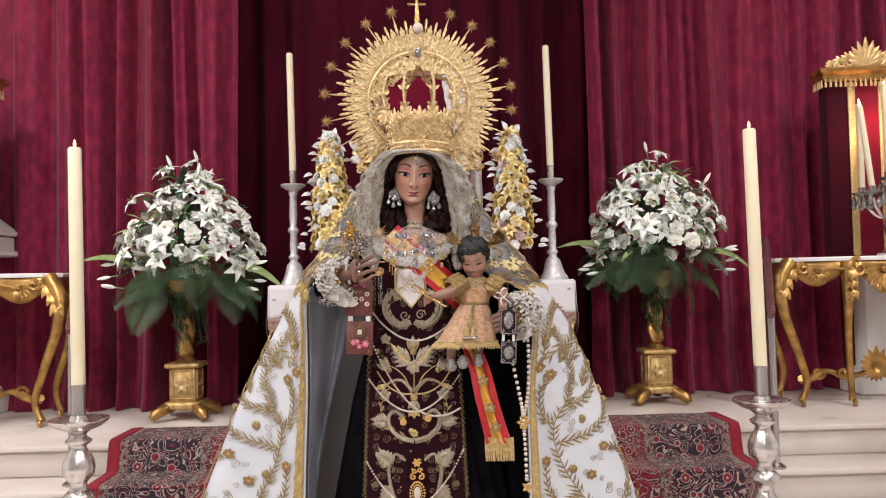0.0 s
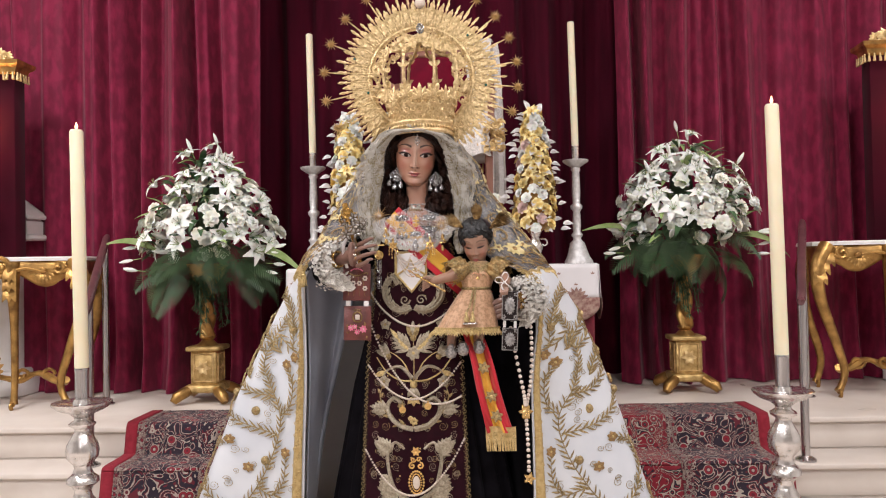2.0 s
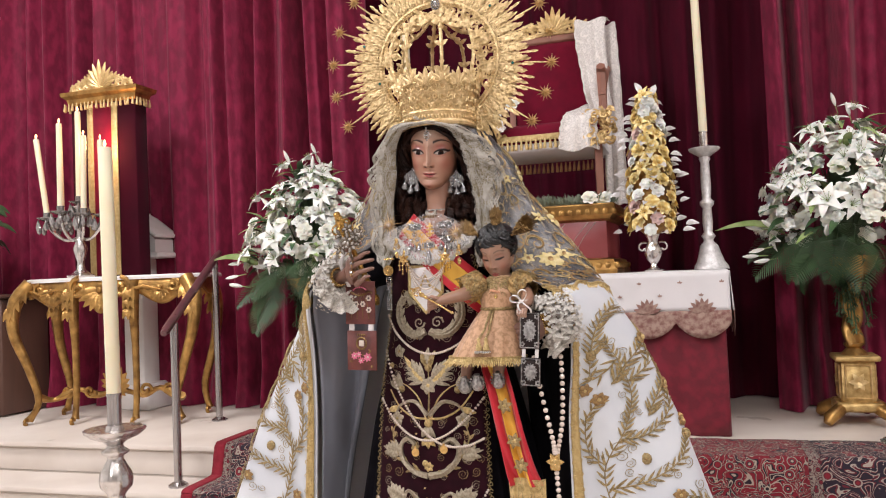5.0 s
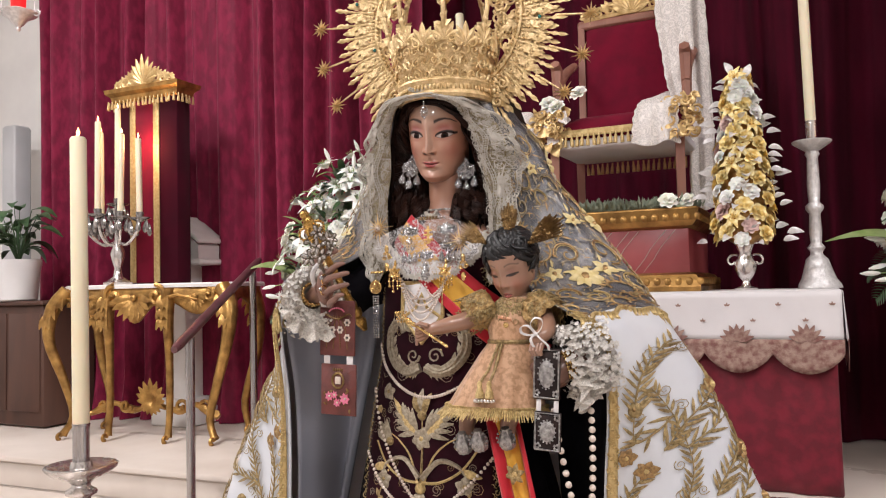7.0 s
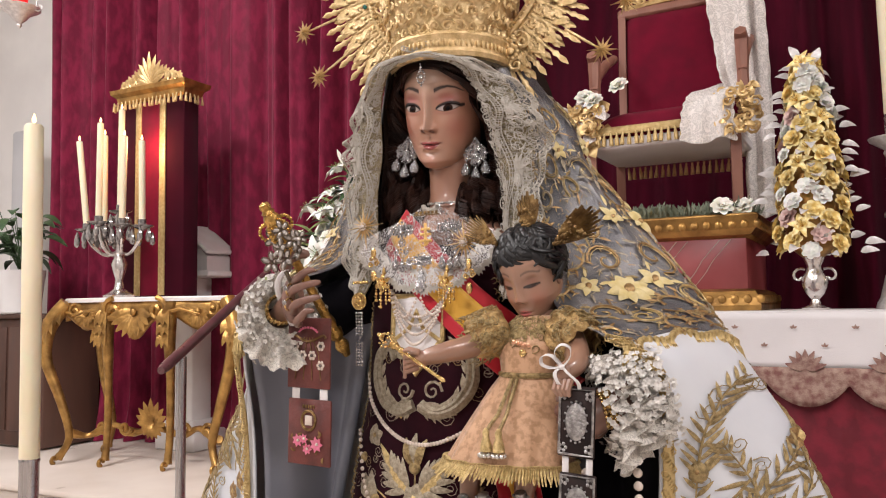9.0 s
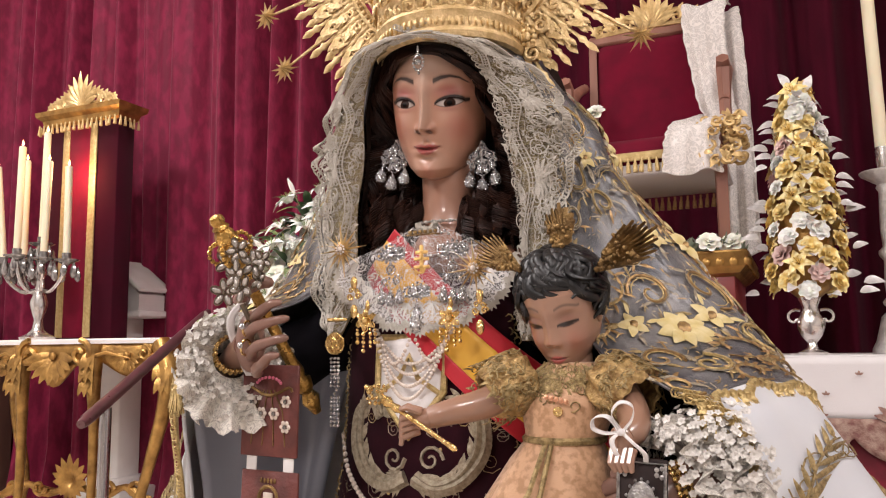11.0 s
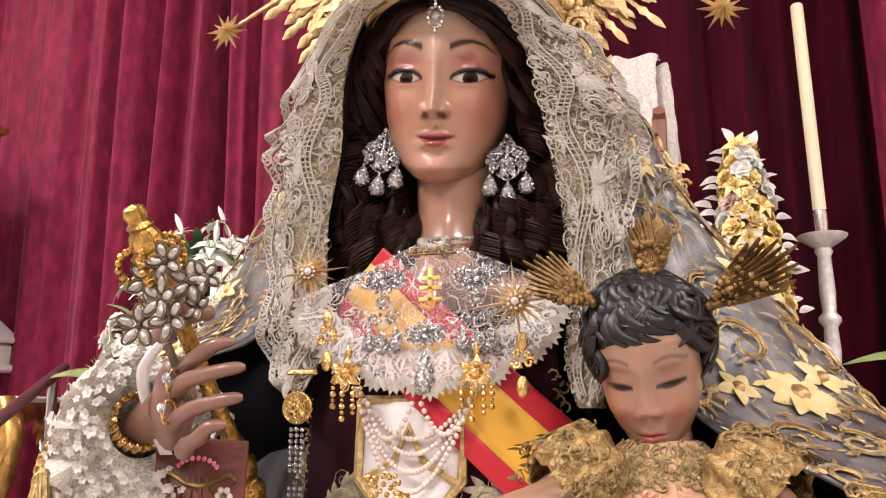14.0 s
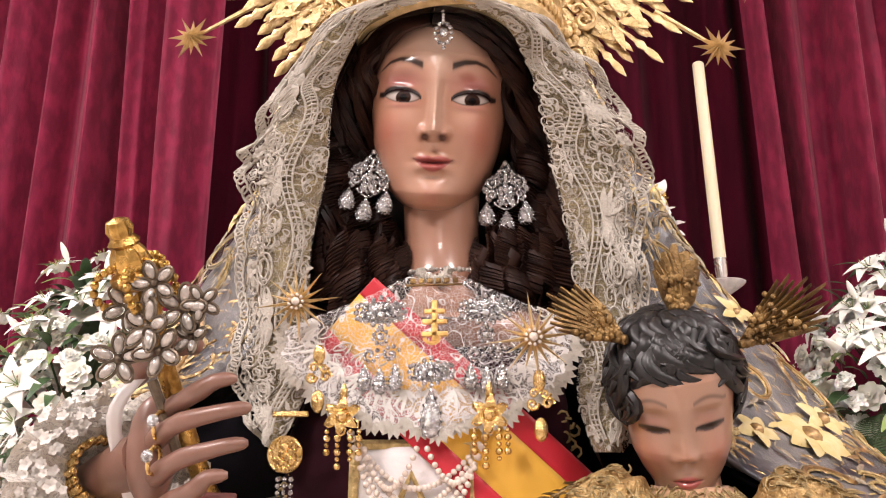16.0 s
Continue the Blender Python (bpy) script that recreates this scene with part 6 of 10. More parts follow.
def ladder(a):
    return 0.024 + 0.010 * math.sin(a * 52) + 0.004 * math.sin(a * 23 + 1)


for off in (-0.0065, 0.0, 0.0065):
    st.stem([(0.02 + 1.06 * i / 320, ladder(0.02 + 1.06 * i / 320) + off) for i in range(321)], 0.0015 if off else 0.0009)
for i in range(190):
    a = 0.02 + 1.06 * i / 190
    st.stem([(a, ladder(a) - 0.0065), (a + 0.001, ladder(a)), (a, ladder(a) + 0.0065)], 0.0011)
rl = random.Random(14)
for i in range(27):
    a = 0.03 + 1.04 * i / 26
    b = 0.052 + 0.005 * math.sin(i * 2.1)
    if i % 3 == 0:
        for k in range(9):
            st.leaf((a, b - 0.008), 1.57 + (k - 4) * 0.36, 0.036 - 0.003 * abs(k - 4), 0.0085, 0, 0.18)
    elif i % 3 == 1:
        for r in (0.0125, 0.0075):
            st.stem([(a + r * math.cos(t * 0.42), b + r * math.sin(t * 0.42)) for t in range(16)], 0.0014)
        for k in range(7):
            st.stem([(a + 0.0075 * math.cos(k * 0.9), b + 0.0075 * math.sin(k * 0.9)), (a + 0.0125 * math.cos(k * 0.9), b + 0.0125 * math.sin(k * 0.9))], 0.001)
        st.bloom((a, b + 0.021), 0.010, 6, 0, 0, 0.8)
    else:
        st.curl((a, b), 0.014, 1.5, rl.uniform(0, 6), rl.choice((-1, 1)), 0.0017)
        st.curl((a + 0.012, b + 0.016), 0.009, 1.3, rl.uniform(0, 6), rl.choice((-1, 1)), 0.0014)
    st.leaf((a + 0.015, 0.012), rl.uniform(0, 6), 0.014, 0.005, 0, 0.15)
for i in range(420):
    a = rl.uniform(0.02, 1.08)
    b = rl.uniform(0.040, 0.084) if i % 3 else rl.uniform(0.0, 0.014)
    st.curl((a, b), rl.uniform(0.005, 0.011), 1.4, rl.uniform(0, 6), rl.choice((-1, 1)), 0.0013)
    if i % 2:
        st.leaf((a, b), rl.uniform(0, 6), rl.uniform(0.008, 0.014), 0.0045, 0, 0.12)
for i in range(150):
    a = 0.012 + 1.076 * i / 150
    r = 0.0062
    st.stem([(a + r * math.cos(t * 0.8), 0.090 + 0.009 * abs(math.sin(i * 0.46)) + r * math.sin(t * 0.8)) for t in range(9)], 0.0018)
ob = st.g.obj("tape_lace", LACE_THICK, hood, "raised tape lace with ladder band and leaves")
ob["kind"] = "stuff"


def mantle_v(side, z):
    lo, hi = 0.5, 1.0
    E = EDGE_L if side < 0 else EDGE_R
    for _ in range(16):
        m = (lo + hi) / 2
        if spline(E, m).z > z:
            lo = m
        else:
            hi = m
    return (lo + hi) / 2


EMBS = [EMB, EMB_BROWN, EMB_BRIGHT, EMB_SILVER, YELLOW]
for side in (-1, 1):
    # a: metres from the front edge towards the outline, b: height
    def panel(a, b):
        v = mantle_v(side, b)
        w = abs(lerp(SIL_L if side < 0 else SIL_R, b) - spline(EDGE_L if side < 0 else EDGE_R, v).x)
        return mantle_pt(side, min(0.95, 0.5 * max(0.0, a) / max(0.05, w)), v, 0.011)
    st = Stitch(panel, (side * 0.5, -1, 0.15))
    rs = random.Random(21)
    R0 = 0.0035
    for P, n in (([(0.30, 0.46), (0.27, 0.58), (0.19, 0.70), (0.13, 0.82), (0.10, 0.95), (0.14, 1.07), (0.155, 1.16), (0.115, 1.26), (0.07, 1.33)], 62),
                 ([(0.26, 0.60), (0.34, 0.66), (0.38, 0.76), (0.34, 0.85), (0.27, 0.87)], 26), ([(0.19, 0.70), (0.12, 0.68), (0.08, 0.74), (0.075, 0.83)], 16),
                 ([(0.11, 0.90), (0.20, 0.92), (0.28, 0.97), (0.30, 1.03)], 18), ([(0.13, 1.04), (0.20, 1.05), (0.25, 1.11), (0.24, 1.18)], 16), ([(0.10, 0.97), (0.06, 1.02), (0.055, 1.10), (0.08, 1.15)], 14),
                 ([(0.28, 0.54), (0.20, 0.52), (0.13, 0.55), (0.09, 0.62)], 16), ([(0.40, 0.48), (0.44, 0.58), (0.43, 0.66)], 14), ([(0.10, 1.20), (0.15, 1.29), (0.16, 1.37), (0.12, 1.44)], 26), ([(0.20, 1.10), (0.225, 1.20), (0.215, 1.30), (0.18, 1.40)], 28), ([(0.05, 1.28), (0.055, 1.36), (0.085, 1.43)], 16), ([(0.46, 0.86), (0.40, 0.98), (0.34, 1.10), (0.26, 1.22), (0.20, 1.33), (0.15, 1.40)], 40), ([(0.37, 1.04), (0.44, 1.10), (0.46, 1.18)], 16), ([(0.30, 1.16), (0.36, 1.22), (0.36, 1.30)], 14), ([(0.52, 0.62), (0.54, 0.76), (0.52, 0.88), (0.46, 0.96)], 24), ([(0.14, 1.20), (0.18, 1.25), (0.16, 1.32)], 10), ([(0.11, 1.27), (0.06, 1.22), (0.05, 1.28)], 8)):
        st.curve(P, R0 * 0.8, 50, 0, int(n * 1.4), 0.038, 0.0078, 0, 0.4)
    for c in ((0.045, 1.19), (0.26, 1.26), (0.20, 1.42), (0.46, 1.19), (0.36, 1.31), (0.30, 1.08), (0.27, 0.87), (0.075, 0.84), (0.24, 1.19), (0.08, 1.16), (0.43, 0.67), (0.16, 1.33), (0.22, 0.77)):
        st.bloom(c, 0.020, 6, 1, 2, 0.95, rs.uniform(0, 1))
    for c in ((0.16, 0.80), (0.30, 1.04), (0.09, 0.63), (0.35, 0.60), (0.19, 0.98), (0.05, 1.29)):
        st.knob(c, 0.017, 0, 0.35)
        st.knob(c, 0.006, 1, 1.3)
    for k in range(64):
        b = rs.uniform(0.48, 1.43)
        c = (rs.uniform(0.05, 0.92 * lerp([(0.45, 0.5), (1.0, 0.33), (1.3, 0.18), (1.45, 0.09)], b)), b)
        st.curl(c, rs.uniform(0.010, 0.020), 1.6, rs.uniform(0, 6), rs.choice((-1, 1)), 0.0013, 0)
    ob = st.g.obj("gold_foliage", EMBS, mantle, "raised gold foliage embroidery")
    ob["kind"] = "stuff"

    # shoulders: scrolls, leaves and silk blossoms on grey tissue
    def shoulder(a, b):
        return mantle_pt(side, min(0.95, max(0.0, a)), min(0.60, max(0.01, b * 0.45)), 0.017)
    st = Stitch(shoulder, (side * 0.5, -0.8, 0.5))
    rs = random.Random(5)
    seats = [(0.27, 0.955)]
    for k in range(3000):
        a, b = rs.uniform(0.03, 0.74), rs.uniform(0.20, 1.22)
        if all((a - q[0]) ** 2 + (b - q[1]) ** 2 > 0.0115 for q in seats):
            seats.append((a, b))
    for k, (a, b) in enumerate(seats[1:]):
        h = rs.choice((-1, 1))
        r = rs.uniform(0.050, 0.082)
        t0 = rs.uniform(0, 6)
        kind = k % 5
        P = [(a + r * (1 - 0.046 * i) * math.cos(t0 + h * 0.42 * i), b + r * (1 - 0.046 * i) * math.sin(t0 + h * 0.42 * i)) for i in range(20)]
        if kind in (0, 1, 3):
            st.stem(P, [0.0030 - 0.00008 * i for i in range(20)], rs.choice((1, 2, 3, 0)))
            st.stem([(a + (p[0] - a) * 0.84, b + (p[1] - b) * 0.84) for p in P], 0.0011, 2)
            st.stem([(a + (p[0] - a) * 1.16, b + (p[1] - b) * 1.16) for p in P], 0.0010, 3)
            for j in range(0, 14, 3):
                out = math.atan2(P[j][1] - b, P[j][0] - a)
                st.leaf((a + (P[j][0] - a) * 1.15, b + (P[j][1] - b) * 1.15), out + h * 0.9, rs.uniform(0.030, 0.055), rs.uniform(0.003, 0.006), rs.choice((3, 0, 3, 1)))
        elif kind == 2:
            for j in range(12):
                q = P[min(19, j + 1)]
                for sg in (-1, 1):
                    st.leaf(q, t0 + h * (0.42 * j + 1.57) + sg * 0.8, 0.036, 0.0052, (0, 1)[j % 2])
            st.stem(P[:15], 0.0018, 1)
        else:
            st.bloom((a, b), rs.uniform(0.034, 0.050), 5, 4, 1, 0.32, rs.uniform(0, 1))
            for j in range(4):
                st.leaf((a + 0.04 * math.cos(j * 1.6), b + 0.04 * math.sin(j * 1.6)), j * 1.6, 0.045, 0.006, (4, 3, 0)[j % 3])
    for k in range(700):
        st.leaf((rs.uniform(0.01, 0.74), rs.uniform(0.15, 1.25)), rs.uniform(0, 6), rs.uniform(0.014, 0.030), rs.uniform(0.0012, 0.0028), rs.choice((0, 2, 3, 1)))
    st.bloom((0.27, 0.955), 0.072, 9, 4, 1, 0.30)
    ob = st.g.obj("shoulder_embroidery", EMBS, mantle, "gold scrolls and yellow silk blossoms")
    ob["kind"] = "stuff"

    # tassel fringe where the tissue ends, and a bullion edge
    tuft = Geo()
    for k in range(16):
        t, q = math.cos(k * 2.4) * (0.3 + 0.7 * k / 16), math.sin(k * 2.4) * (0.3 + 0.7 * k / 16)
        tuft.tube([(0, 0, 0), (t * 0.005, q * 0.004, -0.010), (t * 0.009, q * 0.006, -0.028 - 0.004 * (k % 3))], [0.0018, 0.0015, 0.0009], 4)
    tuft.lathe([(0.001, 0.004), (0.0045, 0.001), (0.0035, -0.005), (0.0055, -0.008), (0.001, -0.009)], 8)
    src = None
    for k in range(30):
        u = 0.01 + 0.5 * k / 30
        M = Matrix.Translation(mantle_pt(side, u, VV + 0.006 + 0.008 * math.sin(k * 0.7), 0.012)) @ pose(0, 0, 0, rnd(-15, 5), rnd(-12, 12), side * 30) @ Matrix.Scale(1.45, 4)
        if src is None:
            src = tuft.obj("tassel", EMB_BRIGHT, mantle)
            src.matrix_basis = M
        else:
            shared("tassel", src, mantle, M)
    g = Geo()
    for k in range(150):
        p = mantle_pt(side, 0.005 + 0.05 * (k % 5) / 5, 0.55 + 0.45 * k / 150, 0.014)
        g.tube([p + Vector((0.006 * math.cos(j), -0.001 * (j % 3), 0.006 * math.sin(j))) for j in range(7)], 0.0014, 4)
    ob = g.obj("edging_loop", EMB_BRIGHT, mantle, "looped gold thread on the edging")
    ob["kind"] = "stuff"
    Geo().grid(lambda u, v: mantle_pt(side, u * 0.8, 0.03 + (VV - 0.02) * v, 0.011 + 0.001 * v), 40, 30).obj("tulle_veil", TULLE, mantle, "sheer ivory tulle over the shoulder")

# ---- embroidered front panel ----
apron = thing("embroidered_scapular", (0, 0, 0), "maroon velvet front panel with raised gold and silver embroidery", "scapular")
AX = -0.12


def apron_hw(z):
    return lerp([(0.5, 0.20), (0.72, 0.187), (1.22, 0.168), (1.45, 0.145), (1.62, 0.14), (1.70, 0.12)], z)


def apron_pt(a, z, lift=0.0):
    return front(AX + a, z, 0.012 + lift)


Geo().grid(lambda u, v: apron_pt((2 * u - 1) * apron_hw(1.66 - 1.2 * v), 1.66 - 1.2 * v), 30, 50).obj("panel", MAROON, apron, "dark maroon velvet", solid=0.004)
g = Geo()
for s in (-1, 1):
    for k in range(170):
        z = 1.60 - 1.12 * k / 170
        p = apron_pt(s * (apron_hw(z) - 0.004 + 0.005 * (k % 3)), z, 0.003)
        g.tube([p + Vector((0.0055 * math.cos(j * 0.9 + k), -0.001 * (j % 2), 0.0055 * math.sin(j * 0.9 + k))) for j in range(7)], 0.0013, 4)
ob = g.obj("gold_lace_edge", EMB, apron, "narrow gold lace edge")
ob["kind"] = "stuff"
st = Stitch(lambda a, z: apron_pt(a, z, 0.004), (0, -1, 0.1))


def acanthus(p, a, L, n, w, mi, bend=0.0):
    """A lobed leaf: a fan of blades along a bending rib."""
    for k in range(n):
        t = k / n
        q = (p[0] + L * 0.55 * t * math.cos(a + bend * t), p[1] + L * 0.55 * t * math.sin(a + bend * t))
        for sg in (-1, 1):
            st.leaf(q, a + bend * t + sg * (0.75 - 0.45 * t), L * (0.62 - 0.22 * t), w, mi, 0.55)
    st.leaf(p, a + bend * 0.5, L, w * 0.8, mi, 0.6)


def tulip(p, a, L, mi):
    for k in (-1, 1, 0):
        st.leaf(p, a + k * 0.42, L * (0.92 if k else 1.0), L * 0.36, mi if k else 3, 0.6)
    st.knob(p, L * 0.2, 0, 0.8)


for s in (-1, 1):
    # feathered crescents at the waist
    P = [(s * 0.006, 1.372), (s * 0.040, 1.358), (s * 0.080, 1.372), (s * 0.108, 1.412), (s * 0.104, 1.462), (s * 0.075, 1.480), (s * 0.058, 1.455)]
    st.curve(P, 0.013, 34, 3, 0, taper=0.35)
    st.curve([(x * 0.86 + s * 0.004, z + 0.006) for x, z in P], 0.009, 30, 3, 40, 0.030, 0.008, 3, 0.3)
    st.curl((s * 0.03, 1.400), 0.020, 1.4, 0, s, 0.004, 3)
    # tulip spray
    st.leaf((s * 0.006, 1.205), 1.57 - s * 0.72, 0.125, 0.020, 2, 0.5)
    acanthus((s * 0.012, 1.222), 1.57 - s * 1.05, 0.095, 4, 0.014, 3, s * 0.3)
    st.bloom((s * 0.104, 1.310), 0.022, 5, 3, 0, 0.95)
    st.knob((s * 0.135, 1.265), 0.010, 0, 0.8)
    # lilies in a vase
    st.curve([(s * 0.006, 1.100), (s * 0.030, 1.165), (s * 0.065, 1.200), (s * 0.098, 1.215)], 0.0045, 20, 2, 0)
    tulip((s * 0.092, 1.195), 1.57 - s * 0.75, 0.058, 3)
    st.curve([(s * 0.004, 1.118), (s * 0.045, 1.158), (s * 0.090, 1.150), (s * 0.118, 1.118)], 0.011, 24, 3, 0, taper=0.7)
    st.curve([(s * 0.004, 1.108), (s * 0.050, 1.112), (s * 0.100, 1.140), (s * 0.138, 1.190)], 0.0050, 24, 2, 0, taper=0.3)
    st.leaf((s * 0.10, 1.140), 1.57 - s * 1.9, 0.050, 0.020, 2, 0.5)
    st.bloom((s * 0.108, 1.105), 0.024, 5, 3, 0, 0.9)
    # great U scroll with leafy ends
    st.curve([(s * 0.002, 0.938), (s * 0.050, 0.950), (s * 0.088, 0.985), (s * 0.094, 1.025), (s * 0.070, 1.047), (s * 0.045, 1.030)], 0.014, 34, 3, 0, taper=0.35)
    st.curve([(s * 0.03, 0.952), (s * 0.07, 0.962), (s * 0.105, 1.000), (s * 0.125, 1.050), (s * 0.115, 1.090)], 0.0055, 26, 0, 9, 0.03, 0.010, 0)
    acanthus((s * 0.100, 1.000), 1.57 - s * 1.15, 0.070, 4, 0.016, 3, -s * 0.4)
    st.bloom((s * 0.045, 1.022), 0.016, 6, 0, 2, 0.8)
    # acanthus scrolls
    st.curve([(s * 0.020, 0.690), (s * 0.070, 0.725), (s * 0.092, 0.790), (s * 0.096, 0.850), (s * 0.070, 0.890), (s * 0.035, 0.868)], 0.012, 34, 3, 0, taper=0.5)
    acanthus((s * 0.096, 0.850), 1.57 - s * 0.25, 0.075, 5, 0.020, 3, -s * 0.6)
    acanthus((s * 0.090, 0.860), 1.57 - s * 1.25, 0.070, 4, 0.018, 3, s * 0.5)
    acanthus((s * 0.085, 0.765), -0.5 if s > 0 else math.pi + 0.5, 0.065, 4, 0.018, 3, -s * 0.4)
    acanthus((s * 0.060, 0.700), 0.2 if s > 0 else math.pi - 0.2, 0.085, 5, 0.018, 3, s * 0.4)
    st.curve([(s * 0.010, 0.560), (s * 0.060, 0.600), (s * 0.110, 0.620), (s * 0.125, 0.670)], 0.010, 24, 3, 12, 0.035, 0.014, 3)
    st.leaf((s * 0.008, 0.615), 1.57 - s * 0.4, 0.085, 0.020, 2, 0.5)
    rs = random.Random(31)
    for k in range(84):
        c = (s * rs.uniform(0.03, 0.158), rs.uniform(0.5, 1.50))
        st.curl(c, rs.uniform(0.009, 0.017), 1.8, rs.uniform(0, 6), rs.choice((-1, 1)), 0.0011, rs.choice((0, 3)))
tulip((0, 1.262), 1.57, 0.062, 0)
st.curve([(0, 1.10), (0.002, 1.18), (0, 1.262)], 0.0045, 16, 0)
st.bloom((0, 1.208), 0.028, 6, 3, 2, 0.85)
for a in (-0.6, 0, 0.6):
    st.leaf((0, 1.085), -1.57 + a, 0.040, 0.020, 3, 0.6)
    st.leaf((0, 1.052), -1.57 + a * 1.2, 0.034, 0.018, 2, 0.6)
st.knob((0, 1.095), 0.014, 2, 0.8)
st.bloom((0, 0.965), 0.016, 6, 2, 0, 0.8)
st.knob((-0.012, 0.975), 0.010, 2, 0.6)
for k in range(30):
    st.knob((random.Random(k).uniform(-0.15, 0.15), 0.55 + k * 0.032), 0.0032, 2, 0.8)
ob = st.g.obj("raised_embroidery", [EMB, EMB_BROWN, EMB_BRIGHT, EMB_SILVER, YELLOW], apron, "gold and silver scrolls, lilies and leaves")
ob["kind"] = "stuff"
# shield
g = Geo().grid(lambda u, v: apron_pt(-0.006 + (u - 0.5) * 0.110 * (1 - max(0, v - 0.55) * 2.0), 1.572 - 0.140 * v, 0.006), 12, 14)
g.obj("shield", LINEN, apron, "white silk shield", solid=0.003)
g = Geo().tube([apron_pt(-0.006 + s * 0.056, z, 0.010) for s, z in ((-1, 1.574), (1, 1.574), (1, 1.495), (0.05, 1.430), (-1, 1.495), (-1, 1.574))], 0.0055, 6)
g.tube([apron_pt(-0.006 + a, z, 0.011) for a, z in ((-0.052, 1.492), (-0.015, 1.515), (0.0, 1.548), (0.015, 1.515), (0.052, 1.492))], 0.004, 5)
g.obj("shield_frame", EMB_BRIGHT, apron, "gold braid frame of the shield")


# ---- jewel hung low on the panel ----
ob = thing("hanging_jewel", tuple(apron_pt(0.008, 0.80, 0.016)), "tall gold jewel with a pale oval cameo on the front panel", "jewel")
g = Geo()
for k in range(6):
    g.blade(frame_at((0, 0, 0.065), (math.cos(k * TAU / 6), -0.2, math.sin(k * TAU / 6)), (0, -1, 0)), 0.018, 0.012, 0.004, 0, 4)
for k in range(22):
    t = TAU * k / 22
    g.ball((0.026 * math.cos(t), -0.004, -0.045 + 0.040 * math.sin(t)), 0.0042, 6, 4)
    g.ball((0.017 * math.cos(t), -0.005, -0.045 + 0.030 * math.sin(t)), 0.0032, 6, 4)
for sx in (-1, 1):
    g.tube([(a, -0.004, b) for a, b in spiral((sx * 0.014, 0.014), 0.013, 1.2, 1.57, -sx, 10)], 0.0032, 5)
    g.tube([(a, -0.004, b) for a, b in spiral((sx * 0.010, 0.036), 0.010, 1.2, 0, sx, 10)], 0.0028, 5)
g.obj("gold_mount", GOLD_MATT, ob, "pierced gold mount")
Geo().ball((0, -0.005, -0.045), (0.013, 0.005, 0.024), 14, 8).obj("cameo", PEARL, ob, "pale oval cameo")
for x, z in ((-0.040, 1.008), (0.052, 1.020)):
    ob = thing("gold_medal", tuple(apron_pt(x, z, 0.016)), "small round gold medal on the front panel", "medal", "panel medals")
    Geo().lathe([(0.001, -0.002), (0.011, -0.002), (0.0125, 0), (0.011, 0.002), (0.001, 0.002)], 20, M=pose(0, 0, 0, 90, 0, 0)).obj("disc", GOLD_MATT, ob)
    Geo().ball((0, 0, 0.015), 0.004, 8, 6).obj("loop", GOLD_MATT, ob)

# ---- strings of pearls and beads ----
def beads(name, label, cat, runs, r, material, step=None):
    ob = thing(name, (0, 0, 0), label, cat)
    step = step or r * 2.05
    for P in runs:
        g = Geo()
        L = sum((Vector(b) - Vector(a)).length for a, b in zip(P, P[1:]))
        n = max(2, int(L / step * 1.06))
        for i in range(n + 1):
            g.ball(spline(P, i / n), r, 7, 5)
        g.obj("strand", material, ob)["kind"] = "stuff"
    return ob


def swag(x0, z0, x1, z1, dip, lift=0.016, n=9):
    return [front(x0 + (x1 - x0) * i / n, z0 + (z1 - z0) * i / n - dip * math.sin(math.pi * i / n) ** 0.9, lift + 0.006) for i in range(n + 1)]


beads("pearl_swag", "long white pearl strings draped over the front panel", "pearls",
      [swag(-0.285, 1.42, 0.055, 1.40, 0.105, 0.018), swag(-0.29, 1.16, 0.05, 1.17, 0.12, 0.02), swag(-0.30, 0.86, 0.06, 0.90, 0.17, 0.02), swag(-0.285, 1.31, 0.05, 1.05, 0.12, 0.02)], 0.0042, PEARL)
beads("pearl_festoon", "cream pearl festoons hung between two gold brooches", "pearls",
      [swag(-0.185, 1.585, -0.055, 1.585, d, 0.022 + 0.003 * k) for k, d in enumerate((0.05, 0.065, 0.082, 0.10))] + [swag(-0.17, 1.57, -0.12, 1.57, 0.035, 0.03), swag(-0.11, 1.57, -0.06, 1.57, 0.03, 0.03)], 0.0030, PEARL)

# ---- sash ----
sash = thing("silk_sash", (0, 0, 0), "red and yellow silk sash crossing the chest", "sash")


def sash_pt(t, w):
    c = spline([(-0.205, 1.712, 0), (-0.175, 1.684, 0), (-0.107, 1.62, 0), (-0.02, 1.54, 0), (0.06, 1.465, 0), (0.14, 1.39, 0)], t)
    d = Vector((0.72, 0.69, 0))
    p = c + d * w
    return front(p.x, p.y, 0.024)


